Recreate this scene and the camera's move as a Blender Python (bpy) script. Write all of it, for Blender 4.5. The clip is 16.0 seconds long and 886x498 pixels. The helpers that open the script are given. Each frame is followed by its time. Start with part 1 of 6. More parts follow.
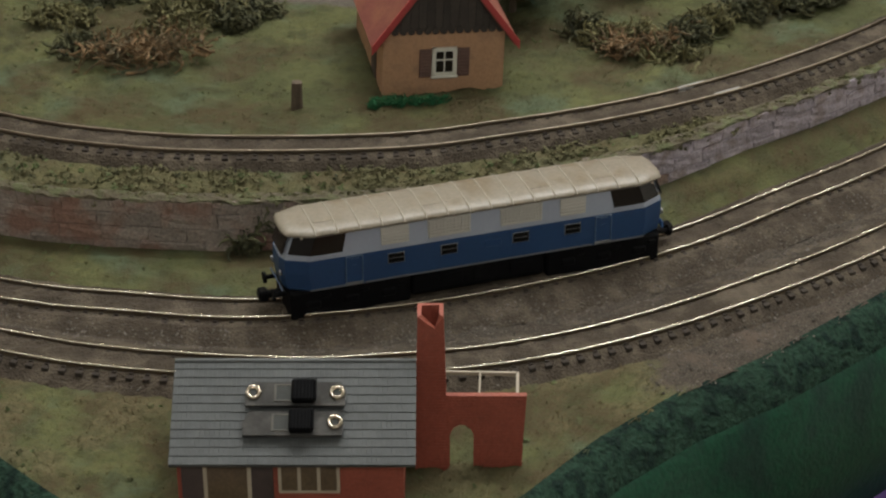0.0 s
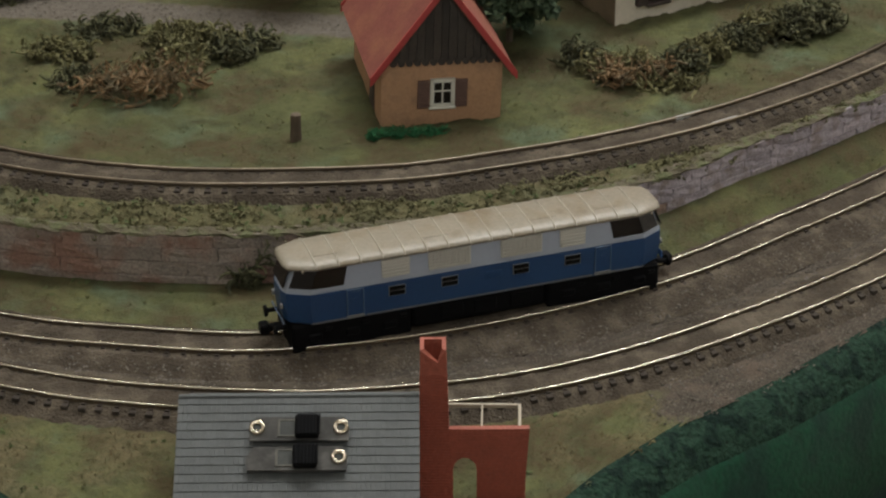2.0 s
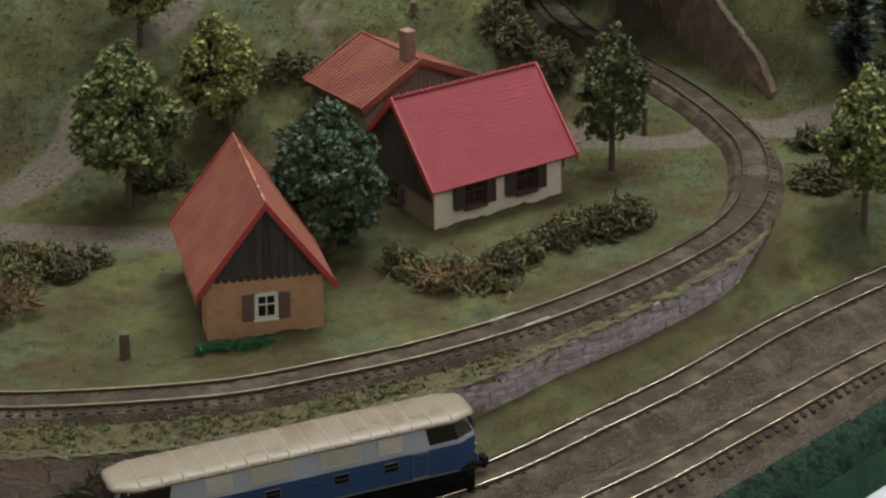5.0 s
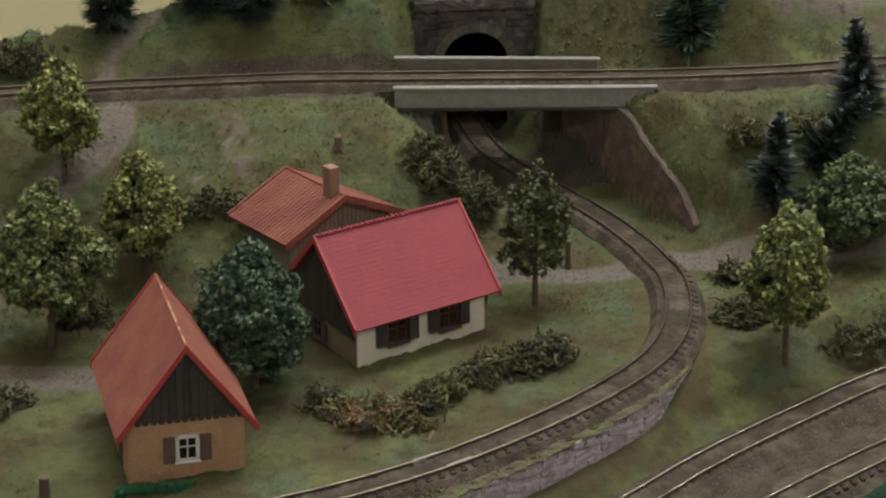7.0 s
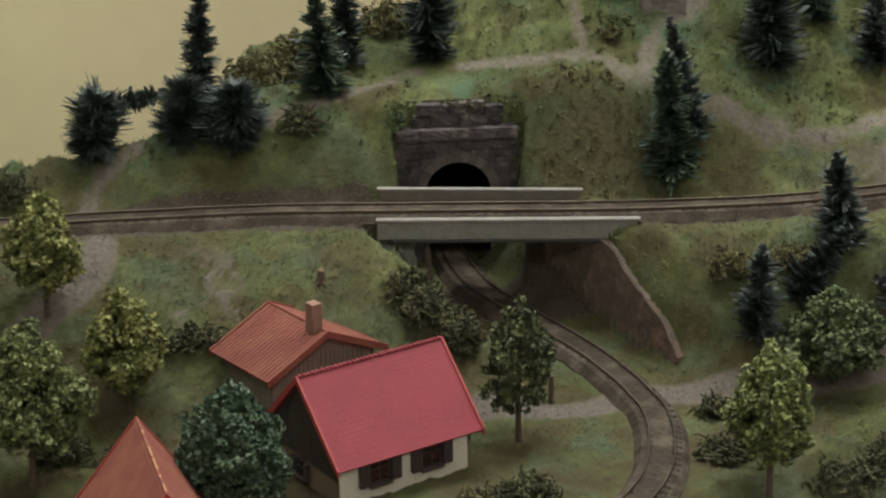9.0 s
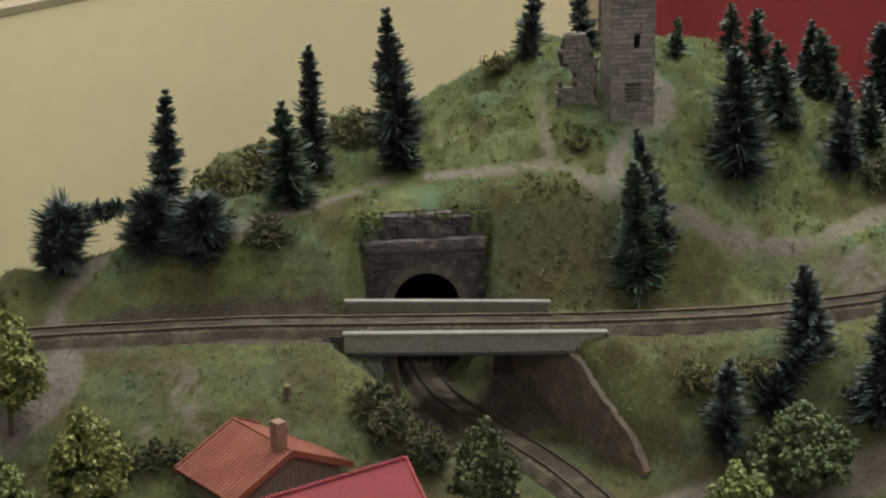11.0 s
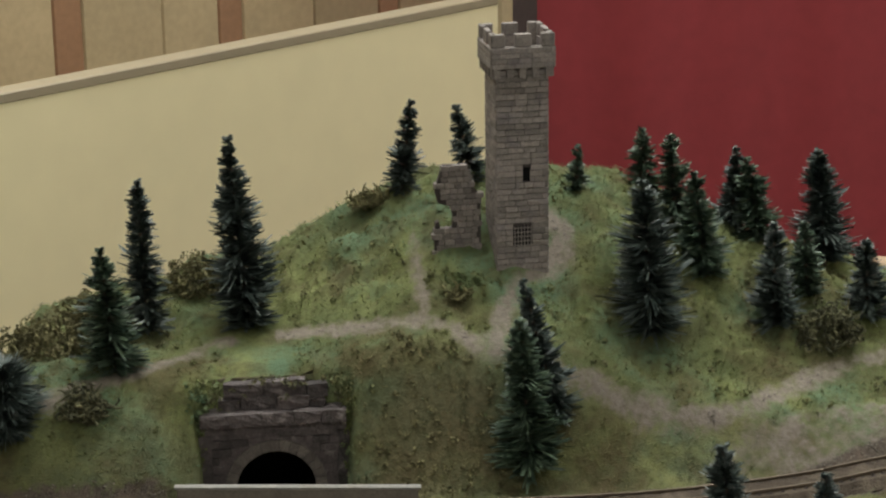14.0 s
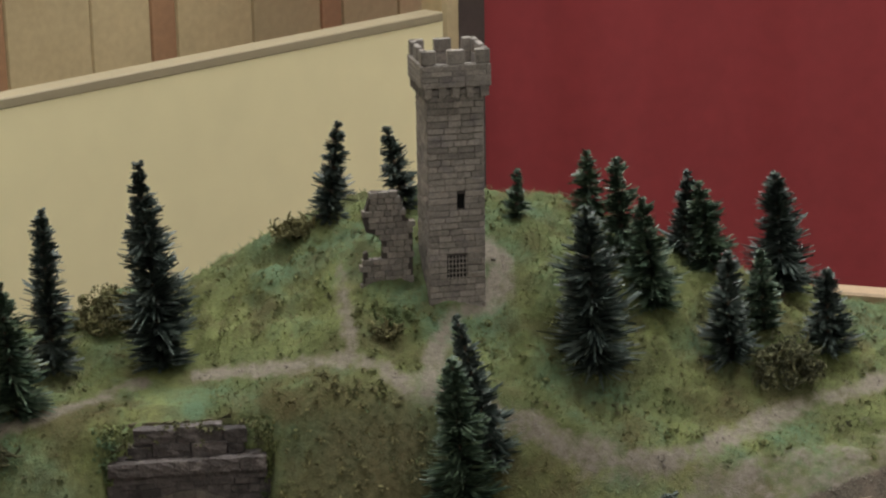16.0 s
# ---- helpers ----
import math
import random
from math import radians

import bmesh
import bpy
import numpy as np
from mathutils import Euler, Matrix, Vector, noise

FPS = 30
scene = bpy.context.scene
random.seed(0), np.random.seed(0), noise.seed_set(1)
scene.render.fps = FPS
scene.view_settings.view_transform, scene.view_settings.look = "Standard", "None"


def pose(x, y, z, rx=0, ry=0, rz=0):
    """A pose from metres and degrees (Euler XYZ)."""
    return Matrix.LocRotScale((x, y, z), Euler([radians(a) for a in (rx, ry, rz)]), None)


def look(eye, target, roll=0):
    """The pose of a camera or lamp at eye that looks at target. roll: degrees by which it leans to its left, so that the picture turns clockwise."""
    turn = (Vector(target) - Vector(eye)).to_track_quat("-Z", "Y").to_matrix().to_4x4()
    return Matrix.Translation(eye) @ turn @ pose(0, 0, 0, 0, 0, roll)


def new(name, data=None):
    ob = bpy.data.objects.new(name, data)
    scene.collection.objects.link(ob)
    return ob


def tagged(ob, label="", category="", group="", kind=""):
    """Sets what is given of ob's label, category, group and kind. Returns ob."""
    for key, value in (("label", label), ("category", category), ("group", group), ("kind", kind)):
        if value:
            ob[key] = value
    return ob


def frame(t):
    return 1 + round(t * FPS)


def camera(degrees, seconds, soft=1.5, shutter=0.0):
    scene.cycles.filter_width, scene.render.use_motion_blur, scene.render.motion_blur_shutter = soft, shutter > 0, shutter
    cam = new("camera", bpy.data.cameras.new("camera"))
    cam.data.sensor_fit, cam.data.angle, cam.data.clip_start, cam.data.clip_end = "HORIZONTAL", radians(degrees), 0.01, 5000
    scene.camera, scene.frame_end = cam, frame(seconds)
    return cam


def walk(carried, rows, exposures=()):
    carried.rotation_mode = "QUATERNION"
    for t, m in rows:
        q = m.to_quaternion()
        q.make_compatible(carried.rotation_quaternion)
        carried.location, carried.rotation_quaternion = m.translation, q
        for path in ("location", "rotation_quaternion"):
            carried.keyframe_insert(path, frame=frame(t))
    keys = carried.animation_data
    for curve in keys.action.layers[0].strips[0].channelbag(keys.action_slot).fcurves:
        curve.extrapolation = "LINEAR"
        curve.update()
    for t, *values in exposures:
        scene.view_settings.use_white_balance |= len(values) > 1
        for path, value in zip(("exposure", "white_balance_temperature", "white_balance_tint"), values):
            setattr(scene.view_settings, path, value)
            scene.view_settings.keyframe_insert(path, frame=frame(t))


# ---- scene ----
cam = camera(22.45, 16.0, soft=2.3)
# seconds, eye x y z in metres, yaw, pitch, roll in degrees
PATH = [
    (0.0, 0.0324, 0.0136, 0.3281, 0.11, -29.56, -0.03),
    (0.5, 0.0323, 0.0139, 0.3276, 0.04, -29.59, -0.00),
    (1.0, 0.0323, 0.0130, 0.3283, -0.01, -29.53, 0.09),
    (1.5, 0.0302, 0.0127, 0.3295, -0.23, -29.39, 0.08),
    (2.0, 0.0297, 0.0139, 0.3324, -0.16, -29.09, -0.34),
    (2.5, 0.0314, 0.0092, 0.3374, -0.37, -28.51, -0.63),
    (3.0, 0.0357, -0.0123, 0.3508, -0.55, -27.95, -0.83),
    (3.5, 0.0412, -0.0111, 0.3523, -1.02, -27.37, -1.20),
    (4.0, 0.0472, -0.0078, 0.3555, -1.78, -26.78, -1.42),
    (4.5, 0.0488, -0.0044, 0.3591, -2.69, -26.06, -1.32),
    (7.0, 0.0581, -0.0002, 0.3751, -5.13, -22.77, -0.79),
    (7.5, 0.0594, 0.0027, 0.3794, -5.16, -22.20, -0.84),
    (8.0, 0.0606, 0.0050, 0.3826, -5.22, -21.66, -0.93),
    (8.5, 0.0606, 0.0074, 0.3876, -5.38, -21.13, -0.87),
    (11.0, 0.0712, 0.0174, 0.4152, -5.85, -19.21, -0.79),
    (11.5, 0.0802, 0.0372, 0.4110, -5.98, -18.75, -0.89),
    (12.0, 0.0963, 0.0747, 0.4061, -5.84, -18.51, -0.97),
    (12.5, 0.1071, 0.1143, 0.3982, -5.99, -18.08, -0.89),
    (13.0, 0.1146, 0.1384, 0.3968, -6.24, -17.61, -0.99),
    (13.5, 0.1202, 0.1396, 0.3948, -6.55, -16.91, -0.84),
    (14.0, 0.1328, 0.1669, 0.3880, -6.50, -16.61, -0.84),
    (14.5, 0.1433, 0.2009, 0.3767, -6.59, -16.26, -0.87),
    (15.0, 0.1504, 0.2229, 0.3716, -6.63, -16.19, -0.99),
    (15.5, 0.1531, 0.2225, 0.3743, -7.04, -16.20, -1.02),
    (16.0, 0.1543, 0.2223, 0.3751, -7.26, -16.10, -0.93),
]


EXPOSURES = [(0.0, -0.13), (4.5, -0.08), (8.5, 0.04), (12.0, 0.07), (16.0, 0.06)]


def aim(yaw, pitch):
    a, b = radians(yaw), radians(pitch)
    return Vector((-math.sin(a) * math.cos(b), math.cos(a) * math.cos(b), math.sin(b)))


walk(cam, [(t, look((x, y, z), Vector((x, y, z)) + aim(yaw, pitch), roll)) for t, x, y, z, yaw, pitch, roll in PATH], EXPOSURES)

# ---- light: an unseen hall with ceiling lamps added to suit the brightness ----
LAMP_WATTS = 12.0
world = bpy.data.worlds.new("hall_air")
scene.world = world
world.use_nodes = True
world.node_tree.nodes["Background"].inputs[0].default_value = (1.0, 0.96, 0.84, 1)
world.node_tree.nodes["Background"].inputs[1].default_value = 0.12
MM = 0.001
rng = np.random.default_rng(7)


# ---- materials ----
def material(name, base, rough=0.7, metal=0.0, vary=0.15, size=0.004, fine=0.0008, bump=0.3, depth=0.0003, second=None, blend=(0.45, 0.6), spec=0.5, per_piece=0.0):
    """Paint or stone with a coarse and a fine variation and relief; second: another colour in patches."""
    m = bpy.data.materials.new(name)
    m.use_nodes = True
    n, l = m.node_tree.nodes, m.node_tree.links
    b = n["Principled BSDF"]
    b.inputs["Roughness"].default_value, b.inputs["Metallic"].default_value, b.inputs["Specular IOR Level"].default_value = rough, metal, spec
    where = n.new("ShaderNodeNewGeometry")

    def cloud(scale, detail=4):
        t = n.new("ShaderNodeTexNoise")
        t.inputs["Scale"].default_value, t.inputs["Detail"].default_value = 1 / scale, detail
        l.new(where.outputs["Position"], t.inputs["Vector"])
        return t

    big, small = cloud(size), cloud(fine, 2)
    colour = n.new("ShaderNodeRGB")
    colour.outputs[0].default_value = (*base, 1)
    out = colour.outputs[0]
    if second:
        r = n.new("ShaderNodeMapRange")
        r.inputs[1].default_value, r.inputs[2].default_value = blend
        l.new(big.outputs[0], r.inputs[0])
        mix = n.new("ShaderNodeMix")
        mix.data_type = "RGBA"
        l.new(r.outputs[0], mix.inputs[0])
        l.new(out, mix.inputs[6])
        mix.inputs[7].default_value = (*second, 1)
        out = mix.outputs[2]
    sum_ = n.new("ShaderNodeMath")
    l.new(big.outputs[0], sum_.inputs[0])
    l.new(small.outputs[0], sum_.inputs[1])
    value = n.new("ShaderNodeMapRange")
    value.inputs[1].default_value, value.inputs[2].default_value = 0.6, 1.4
    value.inputs[3].default_value, value.inputs[4].default_value = 1 - vary, 1 + vary
    l.new(sum_.outputs[0], value.inputs[0])
    scaled = value.outputs[0]
    if per_piece:
        info, span, times = n.new("ShaderNodeObjectInfo"), n.new("ShaderNodeMapRange"), n.new("ShaderNodeMath")
        span.inputs[3].default_value, span.inputs[4].default_value = 1 - per_piece, 1 + per_piece
        l.new(info.outputs["Random"], span.inputs[0])
        times.operation = "MULTIPLY"
        l.new(span.outputs[0], times.inputs[0])
        l.new(scaled, times.inputs[1])
        scaled = times.outputs[0]
    hsv = n.new("ShaderNodeHueSaturation")
    l.new(scaled, hsv.inputs["Value"])
    l.new(out, hsv.inputs["Color"])
    l.new(hsv.outputs[0], b.inputs["Base Color"])
    if bump:
        bp = n.new("ShaderNodeBump")
        bp.inputs["Strength"].default_value, bp.inputs["Distance"].default_value = bump, depth
        l.new(sum_.outputs[0], bp.inputs["Height"])
        l.new(bp.outputs[0], b.inputs["Normal"])
    return m


def leaves(name, base, tip, rough=0.6):
    """Foam and fibre foliage: the colour changes from flake to flake and over the crown."""
    m = bpy.data.materials.new(name)
    m.use_nodes = True
    n, l = m.node_tree.nodes, m.node_tree.links
    b = n["Principled BSDF"]
    b.inputs["Roughness"].default_value = rough
    b.inputs["Specular IOR Level"].default_value = 0.35
    g, t, mix = n.new("ShaderNodeNewGeometry"), n.new("ShaderNodeTexNoise"), n.new("ShaderNodeMix")
    t.inputs["Scale"].default_value = 160
    l.new(g.outputs["Position"], t.inputs["Vector"])
    half = n.new("ShaderNodeMath")
    half.operation = "MULTIPLY_ADD"
    half.inputs[1].default_value, half.inputs[2].default_value = 0.75, -0.15
    both = n.new("ShaderNodeMath")
    l.new(g.outputs["Random Per Island"], half.inputs[0])
    l.new(half.outputs[0], both.inputs[0])
    scaled = n.new("ShaderNodeMath")
    scaled.operation = "MULTIPLY_ADD"
    scaled.inputs[1].default_value, scaled.inputs[2].default_value = 1.2, -0.45
    l.new(t.outputs[0], scaled.inputs[0])
    l.new(scaled.outputs[0], both.inputs[1])
    both.use_clamp = True
    mix.data_type = "RGBA"
    mix.inputs[6].default_value, mix.inputs[7].default_value = (*base, 1), (*tip, 1)
    l.new(both.outputs[0], mix.inputs[0])
    l.new(mix.outputs[2], b.inputs["Base Color"])
    return m


def ground_material():
    """Scatter material over plaster: fibres, gravel and dust, laid by the 'cover' attribute (red: gravel, green: dust
    road, blue: dry grass, alpha: hill turf).
    """
    m = bpy.data.materials.new("scatter_ground")
    m.use_nodes = True
    n, l = m.node_tree.nodes, m.node_tree.links
    b = n["Principled BSDF"]
    b.inputs["Roughness"].default_value, b.inputs["Specular IOR Level"].default_value = 0.9, 0.2
    g, a, sep = n.new("ShaderNodeNewGeometry"), n.new("ShaderNodeAttribute"), n.new("ShaderNodeSeparateColor")
    a.attribute_name = "cover"
    l.new(a.outputs["Color"], sep.inputs[0])
    hill_turf = a.outputs["Alpha"]

    def cloud(scale, detail=5, rough=0.6):
        t = n.new("ShaderNodeTexNoise")
        t.inputs["Scale"].default_value, t.inputs["Detail"].default_value, t.inputs["Roughness"].default_value = 1 / scale, detail, rough
        l.new(g.outputs["Position"], t.inputs["Vector"])
        return t.outputs[0]

    def blend(fac, one, two, lo=0.0, hi=1.0):
        r, x = n.new("ShaderNodeMapRange"), n.new("ShaderNodeMix")
        r.inputs[1].default_value, r.inputs[2].default_value = lo, hi
        l.new(fac, r.inputs[0])
        x.data_type = "RGBA"
        l.new(r.outputs[0], x.inputs[0])
        for at, c in ((6, one), (7, two)):
            if isinstance(c, tuple):
                x.inputs[at].default_value = (*c, 1)
            else:
                l.new(c, x.inputs[at])
        return x.outputs[2]

    wide, mid, fine, grit = cloud(0.045), cloud(0.011), cloud(0.0022), cloud(0.0007, 3)
    grass = blend(wide, (0.063, 0.068, 0.028), (0.108, 0.11, 0.044), 0.36, 0.62)
    grass = blend(cloud(0.03), grass, (0.08, 0.1, 0.057), 0.5, 0.62)
    grass = blend(cloud(0.026), grass, (0.064, 0.05, 0.024), 0.43, 0.58)
    grass = blend(cloud(0.009), grass, (0.046, 0.045, 0.02), 0.5, 0.68)
    grass = blend(fine, (0.062, 0.066, 0.028), grass, 0.26, 0.5)
    # hill turf: greener, its colour also brightened to offset weak light there
    sward = blend(wide, (0.07, 0.084, 0.032), (0.135, 0.15, 0.056), 0.4, 0.62)
    sward = blend(cloud(0.036), sward, (0.082, 0.127, 0.072), 0.47, 0.62)
    sward = blend(cloud(0.026), sward, (0.078, 0.066, 0.03), 0.5, 0.68)
    sward = blend(cloud(0.013), sward, (0.06, 0.065, 0.026), 0.56, 0.74)
    sward = blend(fine, (0.066, 0.071, 0.028), sward, 0.26, 0.5)
    grass = blend(hill_turf, grass, sward)
    straw = blend(fine, (0.066, 0.056, 0.027), (0.135, 0.114, 0.06), 0.35, 0.68)
    grass = blend(sep.outputs[2], grass, straw)
    stones = blend(grit, (0.04, 0.032, 0.024), (0.105, 0.087, 0.066), 0.42, 0.78)
    stones = blend(mid, stones, (0.085, 0.063, 0.047), 0.48, 0.7)
    dust = blend(fine, (0.088, 0.074, 0.059), (0.138, 0.118, 0.096), 0.3, 0.75)
    trail = blend(fine, (0.125, 0.106, 0.084), (0.195, 0.168, 0.136), 0.3, 0.75)
    dust = blend(hill_turf, dust, trail)

    def ragged(mask):
        add = n.new("ShaderNodeMath")
        add.operation = "MULTIPLY_ADD"
        add.inputs[1].default_value, add.inputs[2].default_value = 0.9, -0.45
        l.new(cloud(0.004, 5, 0.7), add.inputs[0])
        both = n.new("ShaderNodeMath")
        l.new(mask, both.inputs[0])
        l.new(add.outputs[0], both.inputs[1])
        return both.outputs[0]

    out = blend(ragged(sep.outputs[0]), grass, stones, 0.35, 0.6)
    out = blend(ragged(sep.outputs[1]), out, dust, 0.35, 0.65)
    l.new(out, b.inputs["Base Color"])
    total = n.new("ShaderNodeMath")
    l.new(fine, total.inputs[0])
    l.new(grit, total.inputs[1])
    bp = n.new("ShaderNodeBump")
    bp.inputs["Strength"].default_value, bp.inputs["Distance"].default_value = 0.55, 0.0009
    l.new(total.outputs[0], bp.inputs["Height"])
    l.new(bp.outputs[0], b.inputs["Normal"])
    return m


def turf(name, one, two, cool, earth):
    """Flocked fibres whose colour drifts in broad and small patches, as the ground's does."""
    m = bpy.data.materials.new(name)
    m.use_nodes = True
    n, l = m.node_tree.nodes, m.node_tree.links
    b = n["Principled BSDF"]
    b.inputs["Roughness"].default_value, b.inputs["Specular IOR Level"].default_value = 0.9, 0.15
    g = n.new("ShaderNodeNewGeometry")
    out = None
    for scale, lo, hi, colour in ((0.045, 0.36, 0.62, two), (0.03, 0.48, 0.62, cool), (0.026, 0.45, 0.62, earth)):
        t, r, x = n.new("ShaderNodeTexNoise"), n.new("ShaderNodeMapRange"), n.new("ShaderNodeMix")
        t.inputs["Scale"].default_value, t.inputs["Detail"].default_value, t.inputs["Roughness"].default_value = 1 / scale, 5, 0.6
        l.new(g.outputs["Position"], t.inputs["Vector"])
        r.inputs[1].default_value, r.inputs[2].default_value = lo, hi
        l.new(t.outputs[0], r.inputs[0])
        x.data_type = "RGBA"
        l.new(r.outputs[0], x.inputs[0])
        if out is None:
            x.inputs[6].default_value = (*one, 1)
        else:
            l.new(out, x.inputs[6])
        x.inputs[7].default_value = (*colour, 1)
        out = x.outputs[2]
    v, hsv = n.new("ShaderNodeMapRange"), n.new("ShaderNodeHueSaturation")
    v.inputs[3].default_value, v.inputs[4].default_value = 0.88, 1.14
    l.new(g.outputs["Random Per Island"], v.inputs[0])
    l.new(v.outputs[0], hsv.inputs["Value"])
    l.new(out, hsv.inputs["Color"])
    l.new(hsv.outputs[0], b.inputs["Base Color"])
    return m


def lamp_glow(name, colour, strength):
    m = bpy.data.materials.new(name)
    m.use_nodes = True
    n, l = m.node_tree.nodes, m.node_tree.links
    e = n.new("ShaderNodeEmission")
    e.inputs[0].default_value, e.inputs[1].default_value = (*colour, 1), strength
    l.new(e.outputs[0], n["Material Output"].inputs[0])
    return m


GROUND = ground_material()
RAIL = material("nickel_silver_rail", (0.54, 0.49, 0.40), 0.26, 1.0, 0.1, 0.02, bump=0.0)
RAIL_SIDE = material("dark_rail_side", (0.075, 0.056, 0.034), 0.55, 0.4, 0.2, 0.01, bump=0.1)
SLEEPER = material("dark_plastic_sleeper", (0.036, 0.029, 0.023), 0.9, 0, 0.4, 0.006, spec=0.2)
BALLAST = material("ballast_grit", (0.054, 0.042, 0.03), 0.95, 0, 0.42, 0.009, 0.0007, 0.9, 0.0009, (0.082, 0.066, 0.048), (0.45, 0.66), spec=0.2)
BLUE = material("blue_paint", (0.012, 0.045, 0.12), 0.38, 0, 0.12, 0.02, 0.001, 0.05)
GREY_BAND = material("pale_grey_paint", (0.29, 0.32, 0.38), 0.42, 0, 0.05, 0.03, 0.001, 0.04)
CREAM = material("cream_roof_paint", (0.215, 0.186, 0.143), 0.4, 0, 0.22, 0.007, 0.001, 0.25, second=(0.15, 0.118, 0.078), blend=(0.45, 0.68))
BLACK = material("black_plastic", (0.0035, 0.0035, 0.004), 0.75, 0, 0.2, 0.004, spec=0.1)
GRILLE = material("cream_grey_grille", (0.43, 0.415, 0.37), 0.5, 0, 0.06, 0.01)
JOINER = material("bright_joiner_metal", (0.36, 0.36, 0.35), 0.35, 0.5, 0.1, bump=0.0)
RAIL_WORN = material("greyed_rail_head", (0.27, 0.225, 0.17), 0.38, 0.9, 0.3, 0.012, bump=0.05)
RAIL_DULL = material("dull_rusty_rail", (0.135, 0.108, 0.08), 0.45, 0.7, 0.3, 0.012, bump=0.1)
GLASS_DARK = material("dark_smoked_glazing", (0.016, 0.013, 0.011), 0.15, 0, 0.1, 0.02, bump=0.0, spec=0.3)
GLASS_BLACK = material("black_engine_window", (0.005, 0.005, 0.005), 0.3, 0, 0.1, 0.02, bump=0.0, spec=0.15)
DOOR_LINE = material("lighter_blue_edge", (0.06, 0.10, 0.16), 0.4, 0, 0.4, 0.002)
ROOF_SEAM = material("pale_roof_seam", (0.30, 0.27, 0.215), 0.45, 0, 0.25, 0.004)
SILVER = material("silver_trim", (0.22, 0.225, 0.23), 0.35, 0.6, 0.1, bump=0.0)
CHROME = material("plated_rivet", (0.50, 0.44, 0.35), 0.18, 1.0, 0.05, bump=0.0)
STEEL = material("dull_tin_plate", (0.042, 0.04, 0.037), 0.36, 0.4, 0.3, 0.005, bump=0.05, second=(0.08, 0.076, 0.07), blend=(0.48, 0.7))
SHINY_TIN = material("bright_tin_edge", (0.13, 0.125, 0.11), 0.35, 0.7, 0.2, 0.004, bump=0.0)
SLOT_GREY = material("slot_and_hole_grey", (0.018, 0.02, 0.016), 0.6, 0, 0.3, 0.004)
SLATE = material("grey_plastic_tile", (0.056, 0.06, 0.059), 0.6, 0, 0.2, 0.012, 0.0012, 0.2, per_piece=0.1)
BRICK_RED = material("red_brick_plastic", (0.25, 0.06, 0.036), 0.55, 0, 0.2, 0.006, 0.0009, 0.7, 0.0005)
CREAM_PLASTIC = material("cream_plastic", (0.38, 0.32, 0.24), 0.5, 0, 0.08, 0.008)
ORANGE_WALL = material("ochre_wall_plaster", (0.41, 0.235, 0.132), 0.75, 0, 0.16, 0.006, 0.001, 0.5, second=(0.28, 0.165, 0.10), blend=(0.46, 0.7))
DARK_BOARD = material("dark_weathered_board", (0.04, 0.032, 0.026), 0.8, 0, 0.4, 0.004, 0.0008, 0.4, per_piece=0.22)
RED_ROOF = material("red_orange_roof", (0.20, 0.063, 0.049), 0.7, 0, 0.2, 0.012, 0.0012, 0.3, spec=0.25, second=(0.21, 0.082, 0.05), blend=(0.42, 0.7))
PINK_ROOF = material("crimson_roof", (0.235, 0.042, 0.052), 0.6, 0, 0.14, 0.014, 0.0012, 0.2, spec=0.2)
WHITE_WALL = material("off_white_render", (0.68, 0.62, 0.52), 0.7, 0, 0.1, 0.008, 0.0012, 0.25, second=(0.55, 0.49, 0.39), blend=(0.55, 0.8))
WHITE_PLASTIC = material("white_plastic", (0.66, 0.64, 0.56), 0.5, 0, 0.06)
SHUTTER = material("dark_brown_shutter", (0.05, 0.035, 0.032), 0.55, 0, 0.2, 0.003)
SHUTTER_PLUM = material("purple_brown_shutter", (0.13, 0.075, 0.06), 0.65, 0, 0.2, 0.003)
GREY_BOARD = material("grey_green_boarding", (0.17, 0.15, 0.115), 0.8, 0, 0.25, 0.004)
WALL_STONE = material("pinkish_wall_stone", (0.265, 0.222, 0.19), 0.85, 0, 0.45, 0.012, 0.0009, 0.9, 0.0007, (0.185, 0.108, 0.082), (0.47, 0.65), per_piece=0.12)
WALL_JOINT = material("wall_mortar", (0.15, 0.12, 0.10), 0.95, 0, 0.3, 0.004)
LILAC_STONE = material("lilac_grey_wall_stone", (0.35, 0.305, 0.335), 0.85, 0, 0.4, 0.005, 0.0009, 0.8, 0.0006, (0.19, 0.155, 0.15), (0.5, 0.68), per_piece=0.14)
TOWER_STONE = material("weathered_tower_stone", (0.195, 0.172, 0.153), 0.85, 0, 0.48, 0.007, 0.0007, 0.7, 0.0004, (0.11, 0.097, 0.096), (0.5, 0.72), per_piece=0.26)
PORTAL_STONE = material("sooty_portal_stone", (0.07, 0.058, 0.056), 0.85, 0, 0.5, 0.006, 0.0009, 0.9, 0.0007, (0.15, 0.13, 0.125), (0.54, 0.74), per_piece=0.4)
RING_STONE = material("grey_arch_ring_stone", (0.135, 0.117, 0.102), 0.85, 0, 0.4, 0.005, 0.0008, 0.8, 0.0006, per_piece=0.2)
TOWER_JOINT = material("dark_tower_joint", (0.05, 0.041, 0.037), 0.95, 0, 0.3, 0.004)
# near-black that carries the shade inside openings
SHADE_BLACK = material("shade_black", (0.006, 0.006, 0.006), 1.0, 0, 0.1, bump=0.0, spec=0.1)
CONCRETE = material("grey_girder_paint", (0.22, 0.212, 0.19), 0.75, 0, 0.25, 0.009, 0.0012, 0.25, second=(0.15, 0.135, 0.11), blend=(0.5, 0.72))
PALE_EDGE = material("pale_parapet_edge", (0.205, 0.195, 0.17), 0.75, 0, 0.3, 0.006)
